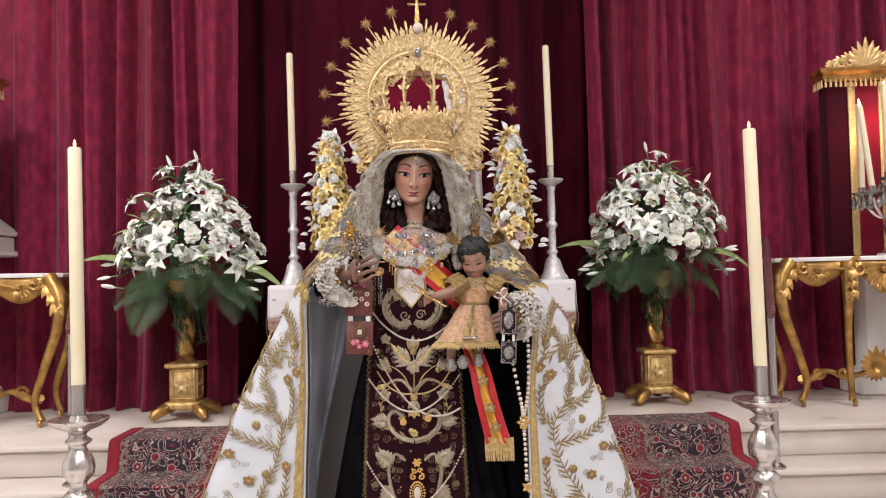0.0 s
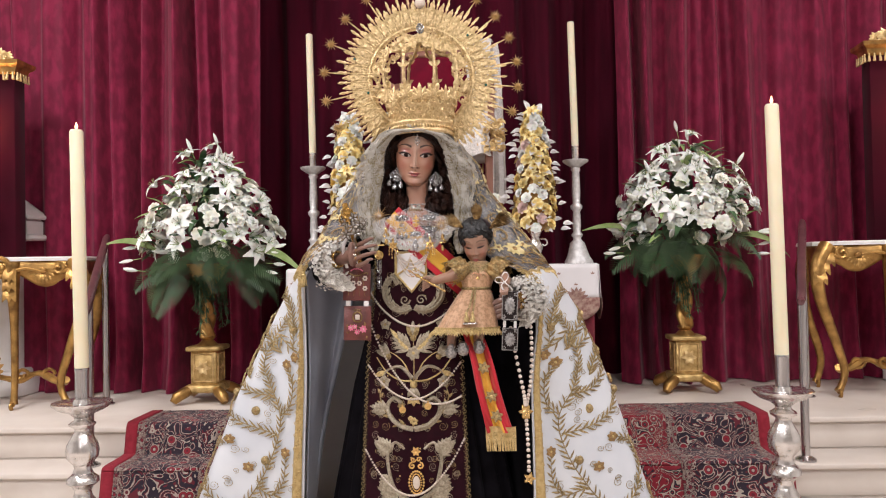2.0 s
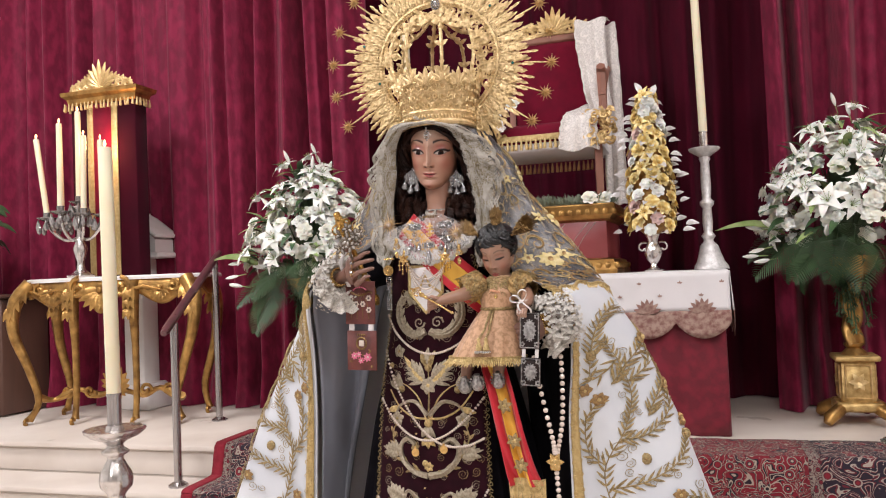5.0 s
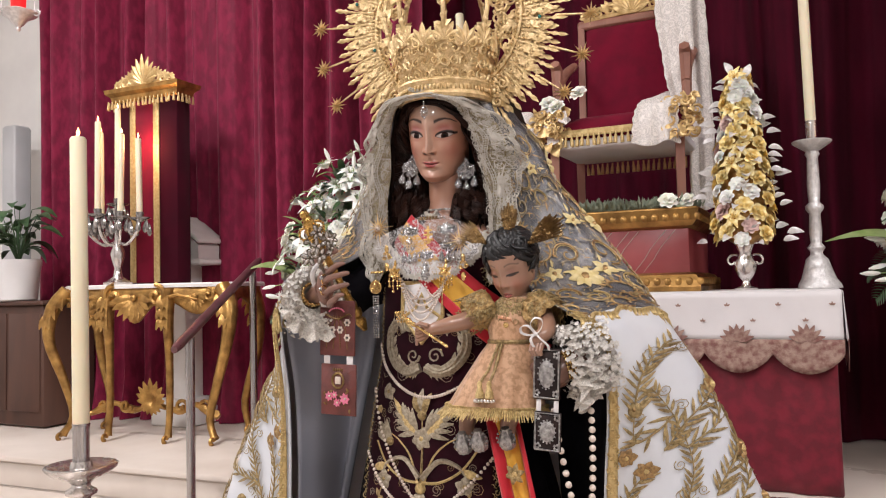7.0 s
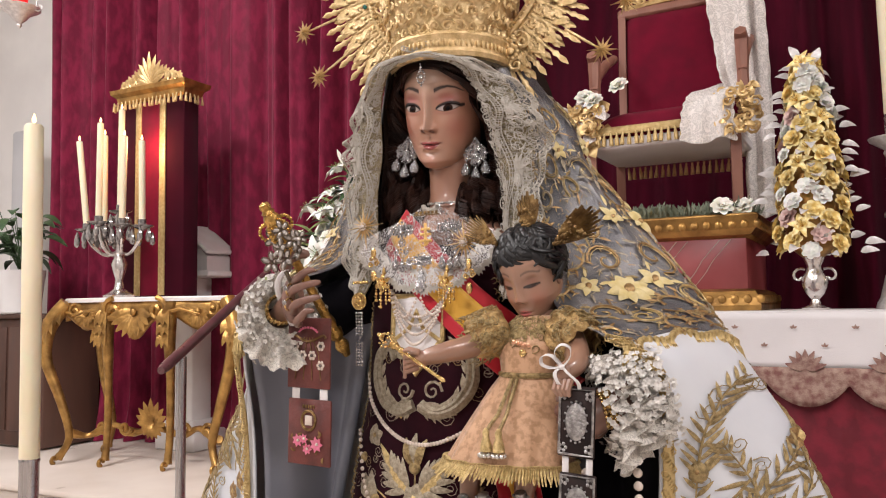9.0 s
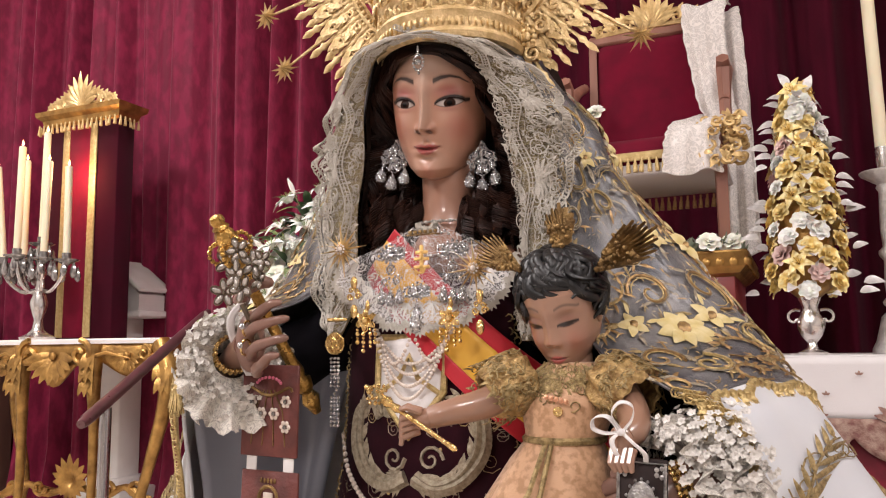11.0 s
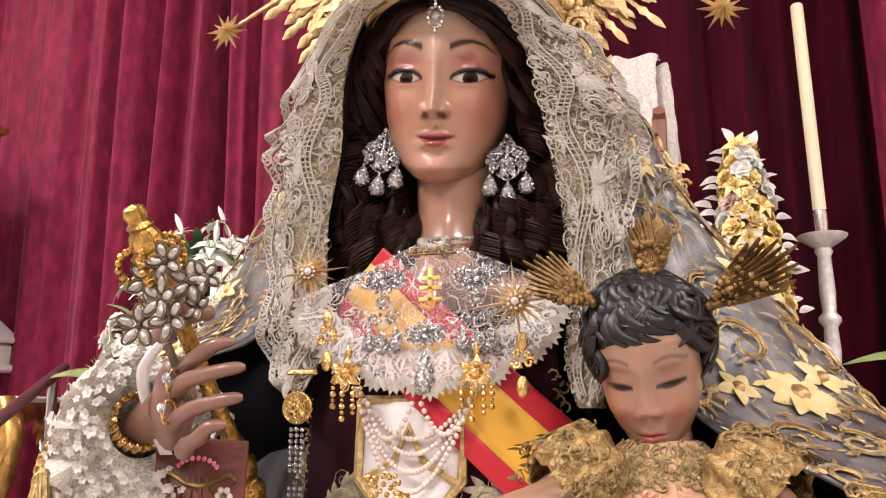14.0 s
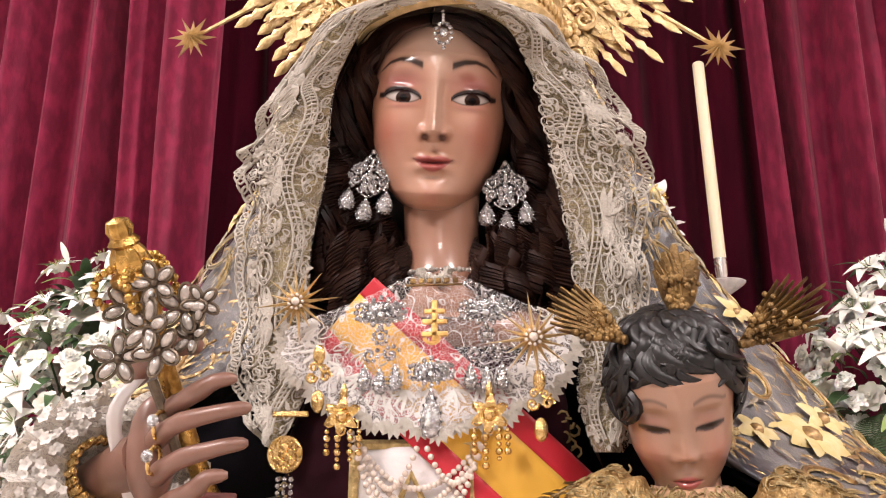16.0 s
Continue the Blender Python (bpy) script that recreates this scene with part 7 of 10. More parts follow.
for w0, w1, m, lab in ((-0.048, -0.026, SASH_RED, "red stripe"), (-0.026, 0.024, SASH_YELLOW, "yellow stripe"), (0.024, 0.047, SASH_RED, "red stripe")):
    Geo().grid(lambda u, v: sash_pt(v, w0 + (w1 - w0) * u), 6, 40).obj("stripe", m, sash, lab, solid=0.002)
tail = thing("striped_ribbon_end", (0, 0, 0), "red and yellow ribbon end with gold embroidery and fringe", "ribbon")
for w0, w1, m in ((-0.05, -0.022, SASH_RED), (-0.022, 0.018, SASH_YELLOW), (0.018, 0.05, SASH_RED)):
    def tl(u, v):
        c = spline([(0.09, 2.955, 1.30), (0.125, 2.93, 1.20), (0.15, 2.93, 1.08), (0.175, 2.93, 0.98), (0.19, 2.935, 0.93)], v)
        w = (w0 + (w1 - w0) * u) * (0.75 + 0.3 * v)
        return (c.x + w * 0.9, c.y + 0.016 * math.sin(w * 75 + 3 * v) + 0.006 * math.sin(w * 190 - 5 * v), c.z)
    Geo().grid(tl, 8, 30).obj("stripe", m, tail, solid=0.002)
g = Geo()
for k in range(34):
    w = -0.052 + 0.104 * k / 33
    g.tube([(0.19 + w, 2.928 + 0.012 * math.sin(w * 70 + 3), 0.95), (0.191 + w, 2.926, 0.91), (0.193 + w + rnd(-0.003, 0.003), 2.926, 0.865)], 0.0018, 4)
ob = g.obj("fringe", FRINGE, tail, "gold bullion fringe")
ob["kind"] = "stuff"
st = Stitch(lambda a, b: Vector((a, 2.917, b)), (0, -1, 0.05))
for z in (1.16, 1.06, 0.99):
    st.bloom((0.125 + (1.2 - z) * 0.25, z), 0.024, 6, 0, 2, 0.6)
st.g.obj("embroidered_mark", EMBS, tail, "small gold embroidered flowers")["kind"] = "stuff"

# ---- lace collar ----
collar = thing("lace_collar", (0, 0, 0), "white lace collar with scalloped edge over the chest", "collar")


def collar_pt(u, v, lift=0.0):
    a = math.pi + 0.38 + u * (math.pi - 0.80)
    R = lerp([(0, 0.155), (0.12, 0.165), (0.3, 0.15), (0.5, 0.148), (0.7, 0.15), (0.88, 0.155), (1, 0.14)], u) * (1 + 0.05 * abs(math.sin(u * 21)) + 0.02 * math.sin(u * 110))
    r = 0.013 + (R + 0.002 - 0.013) * v
    x, z = HX - 0.003 + r * math.cos(a) * 1.02, 1.752 + r * math.sin(a) * 1.05
    p = front(x, z, 0.034 + lift + 0.007 * math.sin(u * 26) * v)
    return Vector((p.x, min(p.y, 3.047 - 0.25 * (1.745 - z) - 0.006 * math.sin(u * 26) * v - lift), p.z))


Geo().grid(lambda u, v: collar_pt(u, v), 220, 26).obj("lace", LACE_WHITE, collar)
Geo().grid(lambda u, v: collar_pt(u, 0.76 + 0.25 * v, 0.0025), 220, 8).obj("lace_border", LACE_EDGE, collar, "dense white lace border")
g = Geo()
for k in range(60):
    u = k / 59
    p = collar_pt(u, 0.985, 0.002)
    for j in range(3):
        a = math.pi + 0.38 + u * (math.pi - 0.80) + (j - 1) * 0.6
        g.blade(frame_at(p, (math.cos(a), -0.1, math.sin(a)), (0, -1, 0)), 0.014, 0.006, 0.001, 0, 4)
ob = g.obj("lace_tip", LACE_THICK, collar, "pointed lace tips")
ob["kind"] = "stuff"
st = Stitch(lambda a, b: collar_pt(min(1, max(0, a / 0.36)), min(1.1, b / 0.15), 0.003), (0, -1, 0.1))
rl = random.Random(6)
for i in range(13):
    a = 0.012 + 0.336 * i / 12
    for k in range(5):
        st.leaf((a, 0.116), 1.57 + (k - 2) * 0.5, 0.024 - 0.003 * abs(k - 2), 0.0042, 0, 0.15)
    st.curl((a + 0.012, 0.10 + rl.uniform(-0.012, 0.012)), 0.009, 1.4, rl.uniform(0, 6), rl.choice((-1, 1)), 0.0012)
ob = st.g.obj("lace_sprays", LACE_SNOW, collar, "raised leaf sprays of the lace")
ob["kind"] = "stuff"
Geo().tube([collar_pt(i / 40, 0.02, 0.003) + Vector((0, 0, 0.003 * math.sin(i * 2.2))) for i in range(41)], 0.005, 6).obj("neck_frill", LACE_THICK, collar)


# ---- jewels ----
def jewel(name, at, label, cat, group=""):
    return thing(name, at, label, cat, group)


def gems(g, pts, r):
    for p in pts:
        g.ball((p[0], -0.002 - r * 0.3, p[1]), r, 6, 4)


def drop_geo(L, w):
    rise = ((0, 0.06), (0.12, 0.26), (0.28, 0.52), (0.45, 0.80), (0.62, 0.98), (0.76, 1.0), (0.88, 0.82), (0.96, 0.45), (1.0, 0.05))
    g = Geo().lathe([(w * r, -L * t) for t, r in rise], 14)
    for j, t in enumerate((0.22, 0.36, 0.50, 0.64, 0.78, 0.91)):
        r = lerp(rise, t)
        n = max(5, int(11 * r))
        for k in range(n):
            a = TAU * (k + 0.5 * (j % 2)) / n
            g.ball((w * r * math.cos(a), w * r * math.sin(a), -L * t), w * 0.20, 5, 3)
    return g


def earring(at, roll):
    ob = jewel("drop_earring", at, "large silver paste earring with three pear drops", "earring", "earrings")
    g = Geo()

    def scroll(P, r, stones):
        g.tube([(p[0], 0, p[1]) for p in P], r, 5)
        gems(g, P[::stones], r * 1.25)
    gems(g, [(0, 0.0)], 0.0030)
    g.tube([(0.0040 * math.cos(TAU * k / 12), 0, -0.0035 + 0.0035 * math.sin(TAU * k / 12)) for k in range(13)], 0.0012, 5)
    # a palmette over a flower, with scrolled leaves to either side
    for x, z, a, l in ((0, -0.0135, 0, 0.0068), (-0.0062, -0.0155, 0.5, 0.0052), (0.0062, -0.0155, -0.5, 0.0052)):
        g.ball((x, -0.002, z), (l * 0.32 + abs(math.sin(a)) * 0.001, 0.0020, l), 8, 6)
        for k in range(9):
            b = TAU * k / 9
            gems(g, [(x + (l * 0.52) * math.cos(b) + math.sin(b) * l * math.sin(a) * 0.4, z + l * 1.12 * math.sin(b))], 0.00125)
    for k in range(6):
        b = TAU * (k + 0.5) / 6
        g.ball((0.0052 * math.cos(b), -0.0025, -0.0285 + 0.0052 * math.sin(b)), (0.0029, 0.002, 0.0029), 7, 5)
    g.ball((0, -0.004, -0.0285), 0.0031, 8, 6)
    for e in (-1, 1):
        scroll(spiral((e * 0.0125, -0.0200), 0.0062, 1.35, 1.2, -e, 16), 0.0013, 1)
        scroll(spiral((e * 0.0135, -0.0315), 0.0056, 1.35, 4.4, e, 16), 0.0013, 1)
        scroll(spiral((e * 0.0055, -0.0385), 0.0042, 1.3, 1.8, e, 14), 0.0012, 1)
        scroll(spiral((e * 0.0195, -0.0260), 0.0030, 1.2, 2.4, -e, 10), 0.0011, 1)
        scroll([(e * 0.0030, -0.004), (e * 0.0065, -0.0075), (e * 0.0085, -0.0110), (e * 0.0130, -0.0130), (e * 0.0180, -0.0165), (e * 0.0195, -0.0200)], 0.0012, 1)
        scroll([(e * 0.0185, -0.0300), (e * 0.0190, -0.0345), (e * 0.0165, -0.0380)], 0.0012, 1)
        scroll([(e * 0.0110, -0.0400), (e * 0.0065, -0.0435), (0, -0.0465)], 0.0012, 1)
        scroll([(e * 0.0088, -0.0265), (e * 0.0060, -0.0345), (0, -0.0365)], 0.0012, 1)
    gems(g, [(0, -0.0420), (0, -0.0360)], 0.0024)
    g.obj("filigree", DIAMOND, ob, "pierced silver filigree set with stones")
    for x, z, L in ((-0.0190, -0.0385, 0.024), (0, -0.0475, 0.025), (0.0190, -0.0385, 0.024)):
        d = drop_geo(L, 0.0074).obj("drop", DIAMOND, ob, "pear-shaped paste drop")
        d.matrix_basis = Matrix.Translation((x, -0.002, z))
    ob.scale = (1.12, 1.1, 1.13)
    ob.rotation_euler.y = radians(roll)


earring((-0.178, 3.075, 1.893), 9)
earring((-0.033, 3.081, 1.875), 0)


def silver_brooch(at, k=1.0, drops=3):
    ob = jewel("silver_brooch", at, "silver paste brooch with hanging drops pinned on lace", "brooch", "silver brooches")
    g = Geo()
    for i in range(20):
        a = TAU * i / 20
        gems(g, [(0.021 * k * math.cos(a), 0.011 * k * math.sin(a) + 0.0015 * math.sin(5 * a))], 0.0026 * k)
    for s in (-1, 1):
        gems(g, spiral((s * 0.010 * k, 0), 0.007 * k, 1.3, 0, s, 10), 0.0019 * k)
    gems(g, [(0, 0.004 * k), (0, -0.003 * k)], 0.004 * k)
    g.ball((0, 0.001, 0), (0.019 * k, 0.0015, 0.010 * k), 16, 6)
    g.obj("plate", DIAMOND, ob)["kind"] = "stuff"
    ob.scale = (1.15, 1.15, 1.15)
    if drops == 3:
        g = Geo()
        for i in range(9):
            a = TAU * i / 9
            gems(g, [(0.006 * math.cos(a), -0.021 + 0.006 * math.sin(a))], 0.0021)
        gems(g, [(0, -0.021)], 0.0038)
        for s in (-1, 1):
            gems(g, spiral((s * 0.009, -0.036), 0.0075, 1.2, 0.5, s, 10), 0.0021)
        g.obj("bow", DIAMOND, ob)["kind"] = "stuff"
        for x, z in ((-0.013, -0.043), (0, -0.046), (0.013, -0.043)):
            d = drop_geo(0.024, 0.0058).obj("drop", DIAMOND, ob)
            d.matrix_basis = Matrix.Translation((x, -0.003, z))
    else:
        d = drop_geo(0.042, 0.009).obj("drop", DIAMOND, ob)
        d.matrix_basis = Matrix.Translation((0, -0.003, -0.012))




def chest(x, z, lift=0.0):
    p = front(x, z, 0.050 + lift)
    return (x, min(p.y, 3.041 - 0.25 * (1.745 - z) - 0.018 - lift), z)


silver_brooch(chest(-0.157, 1.700))
silver_brooch(chest(-0.055, 1.700))
silver_brooch(chest(-0.106, 1.640), 0.85, 1)
g0 = jewel("gold_cross_pendant", chest(-0.104, 1.690), "small gold double-barred cross on the collar", "pendant")
g = Geo().box((0, -0.003, 0), (0.006, 0.004, 0.040), 0.0015)
for z, w in ((0.009, 0.020), (-0.001, 0.024), (-0.013, 0.026)):
    g.box((0, -0.003, z), (w, 0.004, 0.005), 0.0015)
g.tube([(a, -0.003, b) for a, b in spiral((0.0, -0.014), 0.011, 0.6, 3.4, 1, 9)], 0.002, 5)
g.obj("cross", GOLD_MATT, g0)
g0 = jewel("name_bar_brooch", chest(-0.105, 1.727), "gold bar brooch with small raised letters", "brooch")
g = Geo().box((0, -0.002, 0), (0.056, 0.003, 0.0020), 0.0008)
for k in range(6):
    g.box((-0.021 + k * 0.0084, -0.0035, 0.004), (0.0055, 0.002, 0.0050), 0.0008)
g.obj("bar", BRONZE, g0)
g = Geo()
for s in (-1, 1):
    gems(g, [(s * (0.030 + 0.006 * k), 0.003 * math.sin(k * 1.8)) for k in range(3)], 0.0026)
g.obj("stone_spray", DIAMOND, g0, "small stones beside the bar")["kind"] = "stuff"


def star_brooch(at):
    ob = jewel("star_brooch", at, "gold star brooch with pearl centre", "brooch", "star brooches")
    g = Geo()
    for k in range(16):
        a = TAU * k / 16 + 0.1
        L = (0.041, 0.027, 0.035, 0.027)[k % 4]
        for y in (-1, 1):
            g.add([(0, y * 0.007 - 0.003, 0), (0.0095 * math.cos(a + 0.19), -0.003, 0.0095 * math.sin(a + 0.19)), (L * math.cos(a), -0.003, L * math.sin(a)), (0.0095 * math.cos(a - 0.19), -0.003, 0.0095 * math.sin(a - 0.19))], [(0, 1, 2), (0, 2, 3)])
    g.obj("star", GOLD_PALE, ob, smooth=False)
    ob.scale = (1.12, 1.0, 1.12)
    g = Geo().ball((0, -0.010, 0), 0.0038, 10, 7)
    for k in range(9):
        a = TAU * k / 9
        g.ball((0.0062 * math.cos(a), -0.009, 0.0062 * math.sin(a)), 0.0017, 6, 4)
    g.obj("centre", PEARL, ob, "pearl cluster")


star_brooch((-0.240, 3.008, 1.711))
star_brooch((-0.010, 2.985, 1.668))

ob = jewel("pearl_necklace", (HX, HY, 1.757), "short pearl and paste necklace round the neck", "necklace")
g = Geo()
for k in range(29):
    a = math.pi * (1.05 + 0.9 * k / 28)
    g.ball((0.0475 * math.cos(a), 0.049 * math.sin(a), -0.003 * math.sin(math.pi * k / 28)), 0.0024 if k % 3 else 0.0034, 8, 6)
g.obj("strand", OLD_PEARL, ob)
g = Geo().lathe([(0.0008, -0.004), (0.005, -0.012), (0.007, -0.019), (0.0008, -0.026)], 8, M=Matrix.Translation((0, -0.053, 0)))
g.obj("pendant", DIAMOND, ob, "pear-shaped stone")
ob = jewel("brow_jewel", (HX + 0.013, 2.988, 2.003), "small silver jewel hanging on the brow", "jewel")
g = Geo()
for k in range(12):
    a = TAU * k / 12
    g.ball((0.0062 * math.cos(a), -0.016, -0.020 + 0.0095 * math.sin(a)), 0.0019, 6, 4)
g.ball((0, -0.017, -0.020), 0.004, 8, 6)
for k in range(5):
    g.ball((0, -0.018, -0.001 - 0.0028 * k), 0.0015, 5, 4)
g.ball((0, -0.0155, -0.033), 0.0018, 5, 4)
g.obj("setting", DIAMOND, ob)
ob.scale = (1.3, 1.0, 1.25)

for x, z in ((-0.188, 1.600), (-0.052, 1.600)):
    ob = jewel("floral_brooch", chest(x, z, -0.006), "gold flower brooch with pendant buds", "brooch", "gold brooches")
    g = Geo()
    for k in range(6):
        a = TAU * k / 6 + 0.4
        g.blade(frame_at((0, -0.003, 0), (math.cos(a), -0.2, math.sin(a)), (0, -1, 0)), 0.018, 0.011, 0.004, 0, 5)
        g.tube([(0.012 * math.cos(a) + q[0], -0.006, 0.012 * math.sin(a) + q[1]) for q in spiral((0, 0), 0.006, 1.1, a, 1, 8)], 0.0012, 4)
    g.ball((0, -0.008, 0), 0.006, 8, 6)
    g.lathe([(0.001, 0.014), (0.004, 0.018), (0.003, 0.026), (0.001, 0.03)], 8)
    g.obj("flower", GOLD, ob)
    g = Geo()
    for dx, L in ((-0.014, 0.026), (-0.004, 0.04), (0.008, 0.034), (0.016, 0.024)):
        for j in range(int(L / 0.006)):
            g.ball((dx, -0.006, -0.014 - 0.0062 * j), 0.0035 if j % 2 else 0.0024, 6, 4)
    g.obj("bud_drop", GOLD, ob, "hanging gold buds")["kind"] = "stuff"
for x, z in ((-0.214, 1.640), (-0.006, 1.612)):
    ob = jewel("gold_pendant", chest(x, z, -0.004), "gold pendant of three linked drops", "pendant", "gold pendants")
    for dz, r in ((0.018, (0.006, 0.004, 0.010)), (-0.026, (0.0065, 0.0045, 0.011))):
        Geo().ball((0, -0.004, dz), r, 10, 7).obj("drop", GOLD, ob)
    g = Geo()
    for s in (-1, 1):
        g.tube([(a, -0.004, b) for a, b in spiral((s * 0.007, -0.003), 0.006, 1.2, 0, s, 9)], 0.0018, 5)
        g.tube([(a, -0.004, b) for a, b in spiral((s * 0.005, 0.006), 0.005, 1.2, 0, -s, 9)], 0.0015, 5)
    g.obj("link", GOLD, ob)
ob = jewel("medal_brooch", chest(-0.240, 1.566, -0.006), "round gold medal on a bar with crystal strings", "medal")
Geo().box((0.004, 0, 0.036), (0.034, 0.004, 0.0055), 0.0015).obj("bar", GOLD, ob)
g = Geo().lathe([(0.001, -0.0025), (0.0155, -0.0022), (0.017, 0), (0.0155, 0.0022), (0.012, 0.0012), (0.001, 0.0014)], 28, M=pose(0, 0, 0, 90, 0, 0))
for p in ((0, 0.006), (0.002, -0.002), (-0.004, -0.006), (0.006, -0.006), (-0.002, 0.001)):
    g.ball((p[0], -0.002, p[1]), (0.004, 0.0015, 0.004), 6, 4)
g.obj("medal", GOLD, ob, "struck gold medal")
for dx in (-0.005, 0.001, 0.007):
    g = Geo()
    for j in range(18):
        if j in (8, 9) and dx != 0.001:
            continue
        g.ball((dx + (0.003 * math.sin(j) if j == 8 else 0), -0.001, -0.022 - 0.0058 * j), 0.0026, 6, 4)
    g.obj("crystal_string", DIAMOND, ob)["kind"] = "stuff"


# ---- lace cuffs ----
def cuff(name, c, axis, r0, drop, seed, label):
    ob = thing(name, c, label, "cuff", "lace cuffs")
    rr = random.Random(seed)
    ax = Vector(axis).normalized()
    M = frame_at((0, 0, 0), ax, (0, 0, 1))
    for k in range(4):
        ph = rr.uniform(0, 6)

        def fn(u, v):
            a = TAU * u
            w = 0.07 * v * math.sin(13 * a + ph + 2 * v) + 0.05 * v * math.sin(29 * a + ph)
            r = r0 + (drop * (0.60 + 0.18 * k)) * v * (1 + w) * (1 + 0.35 * max(0, -math.sin(a)))
            return M @ Vector((0.022 * (k - 1.5) + 0.018 * v * (1 + math.sin(13 * a + ph + 1.5)) - 0.01, r * math.cos(a), r * math.sin(a) - 0.01 * v))
        Geo().grid(fn, 130, 8, wrap=True).obj("frill", LACE_CUFF, ob, "gathered lace frill")
    g = Geo()
    for k in range(900):
        a, t = rr.uniform(0, TAU), rr.uniform(0.30, 1.02)
        r = r0 + drop * t * (1 + 0.35 * max(0, -math.sin(a))) * rr.uniform(0.85, 1.1)
        p = M @ Vector((rr.uniform(-0.045, 0.06), r * math.cos(a), r * math.sin(a)))
        q, s2 = rr.uniform(0.0042, 0.0068), rr.uniform(0, 6)
        n = (p + Vector((0, -0.03, 0))).normalized()
        F = frame_at(p, n.cross(Vector((0.3, 0.2, 0.9))), n)
        for j in range(5):
            b = s2 + TAU * j / 5
            g.blade(F @ pose(0, 0, 0, 0, -20, math.degrees(b)), q, q * 0.85, 0.001, 0.001, 3, 0, 1.0, 0.15, 0.45)
    o = g.obj("lace_rosette", LACE_SNOW, ob, "crochet rosettes")
    o["kind"] = "stuff"
    return ob


cuff("lace_cuff", (-0.400, 2.938, 1.538), (0.75, -0.6, 0.25), 0.028, 0.048, 3, "ruffled white lace cuff round the raised wrist")
cuff("lace_cuff", (0.300, 2.945, 1.415), (-0.8, -0.45, -0.2), 0.032, 0.043, 8, "ruffled white lace cuff round the supporting wrist")
for c, ax in (((-0.380, 2.922, 1.552), (0.75, -0.6, 0.25)), ((0.262, 2.915, 1.395), (-0.8, -0.45, -0.2))):
    ob = thing("gold_bracelet", c, "wide gold link bracelet on the wrist", "bracelet", "bracelets")
    M = frame_at((0, 0, 0), ax, (0, 0, 1))
    g = Geo()
    for j in range(3):
        for k in range(22):
            a = TAU * k / 22
            g.ball(M @ Vector((0.007 * (j - 1), 0.027 * math.cos(a), 0.027 * math.sin(a))), (0.004, 0.004, 0.004), 6, 4)
    g.obj("link_band", GOLD, ob)["kind"] = "stuff"
for p, r in (((-0.300, 2.853, 1.588), 0.0105), ((-0.302, 2.852, 1.562), 0.0105)):
    ob = thing("finger_ring", p, "gold ring on a finger", "ring", "rings")
    Geo().tube([(0.001 * math.sin(a), r * math.cos(a), r * math.sin(a)) for a in [TAU * i / 18 for i in range(19)]], 0.0018, 6).obj("band", GOLD, ob)
    Geo().ball((0, -r - 0.002, 0.003), (0.005, 0.003, 0.005), 8, 6).obj("stone", DIAMOND, ob)

# ---- sceptre and pearl spray ----
ob = thing("gold_sceptre", (-0.318, 2.912, 1.618), "gold sceptre with crowned head held in the hand", "sceptre")
UPS = Vector((-0.09, -0.60, 0.795)).normalized()
M = frame_at((0, 0, 0), UPS.cross(Vector((0, 1, 0))), UPS)
AGED_GOLD = mat("aged_gold", (0.62, 0.39, 0.12), 0.28, 0.95, base2=(0.30, 0.17, 0.045), scale=90, bump=0.5, bscale=200)
prof = [(0.001, -0.20), (0.007, -0.198), (0.010, -0.188), (0.015, -0.172), (0.009, -0.158), (0.014, -0.150), (0.016, -0.138), (0.010, -0.128), (0.013, -0.118), (0.0095, -0.10), (0.0085, -0.05), (0.0085, 0.03), (0.012, 0.05), (0.010, 0.07), (0.016, 0.085), (0.011, 0.095)]
Geo().lathe(prof, 18, M=M, flute=6, depth=0.05).obj("shaft", AGED_GOLD, ob)
g = Geo().lathe([(0.010, 0.090), (0.017, 0.094), (0.013, 0.100), (0.018, 0.106), (0.0185, 0.112), (0.013, 0.116), (0.0155, 0.121), (0.0135, 0.130), (0.010, 0.136), (0.0125, 0.139), (0.0085, 0.144), (0.0105, 0.150), (0.0085, 0.157), (0.001, 0.160)], 20, M=M, flute=10, depth=0.06)
for k in range(5):
    a = TAU * k / 5 + 0.5
    P = [M @ Vector((r * math.cos(a), r * math.sin(a), z)) for r, z in ((0.019, 0.09), (0.029, 0.092), (0.033, 0.105), (0.026, 0.117), (0.016, 0.120))]
    for j in range(9):
        g.ball(spline(P, j / 8), 0.0038, 6, 4)
g.obj("crown_head", AGED_GOLD, ob, "small crown at the head")
spray = thing("pearl_flower_spray", (-0.308, 2.850, 1.662), "spray of silver wire flowers with pearl petals", "flower spray")
rs = random.Random(9)
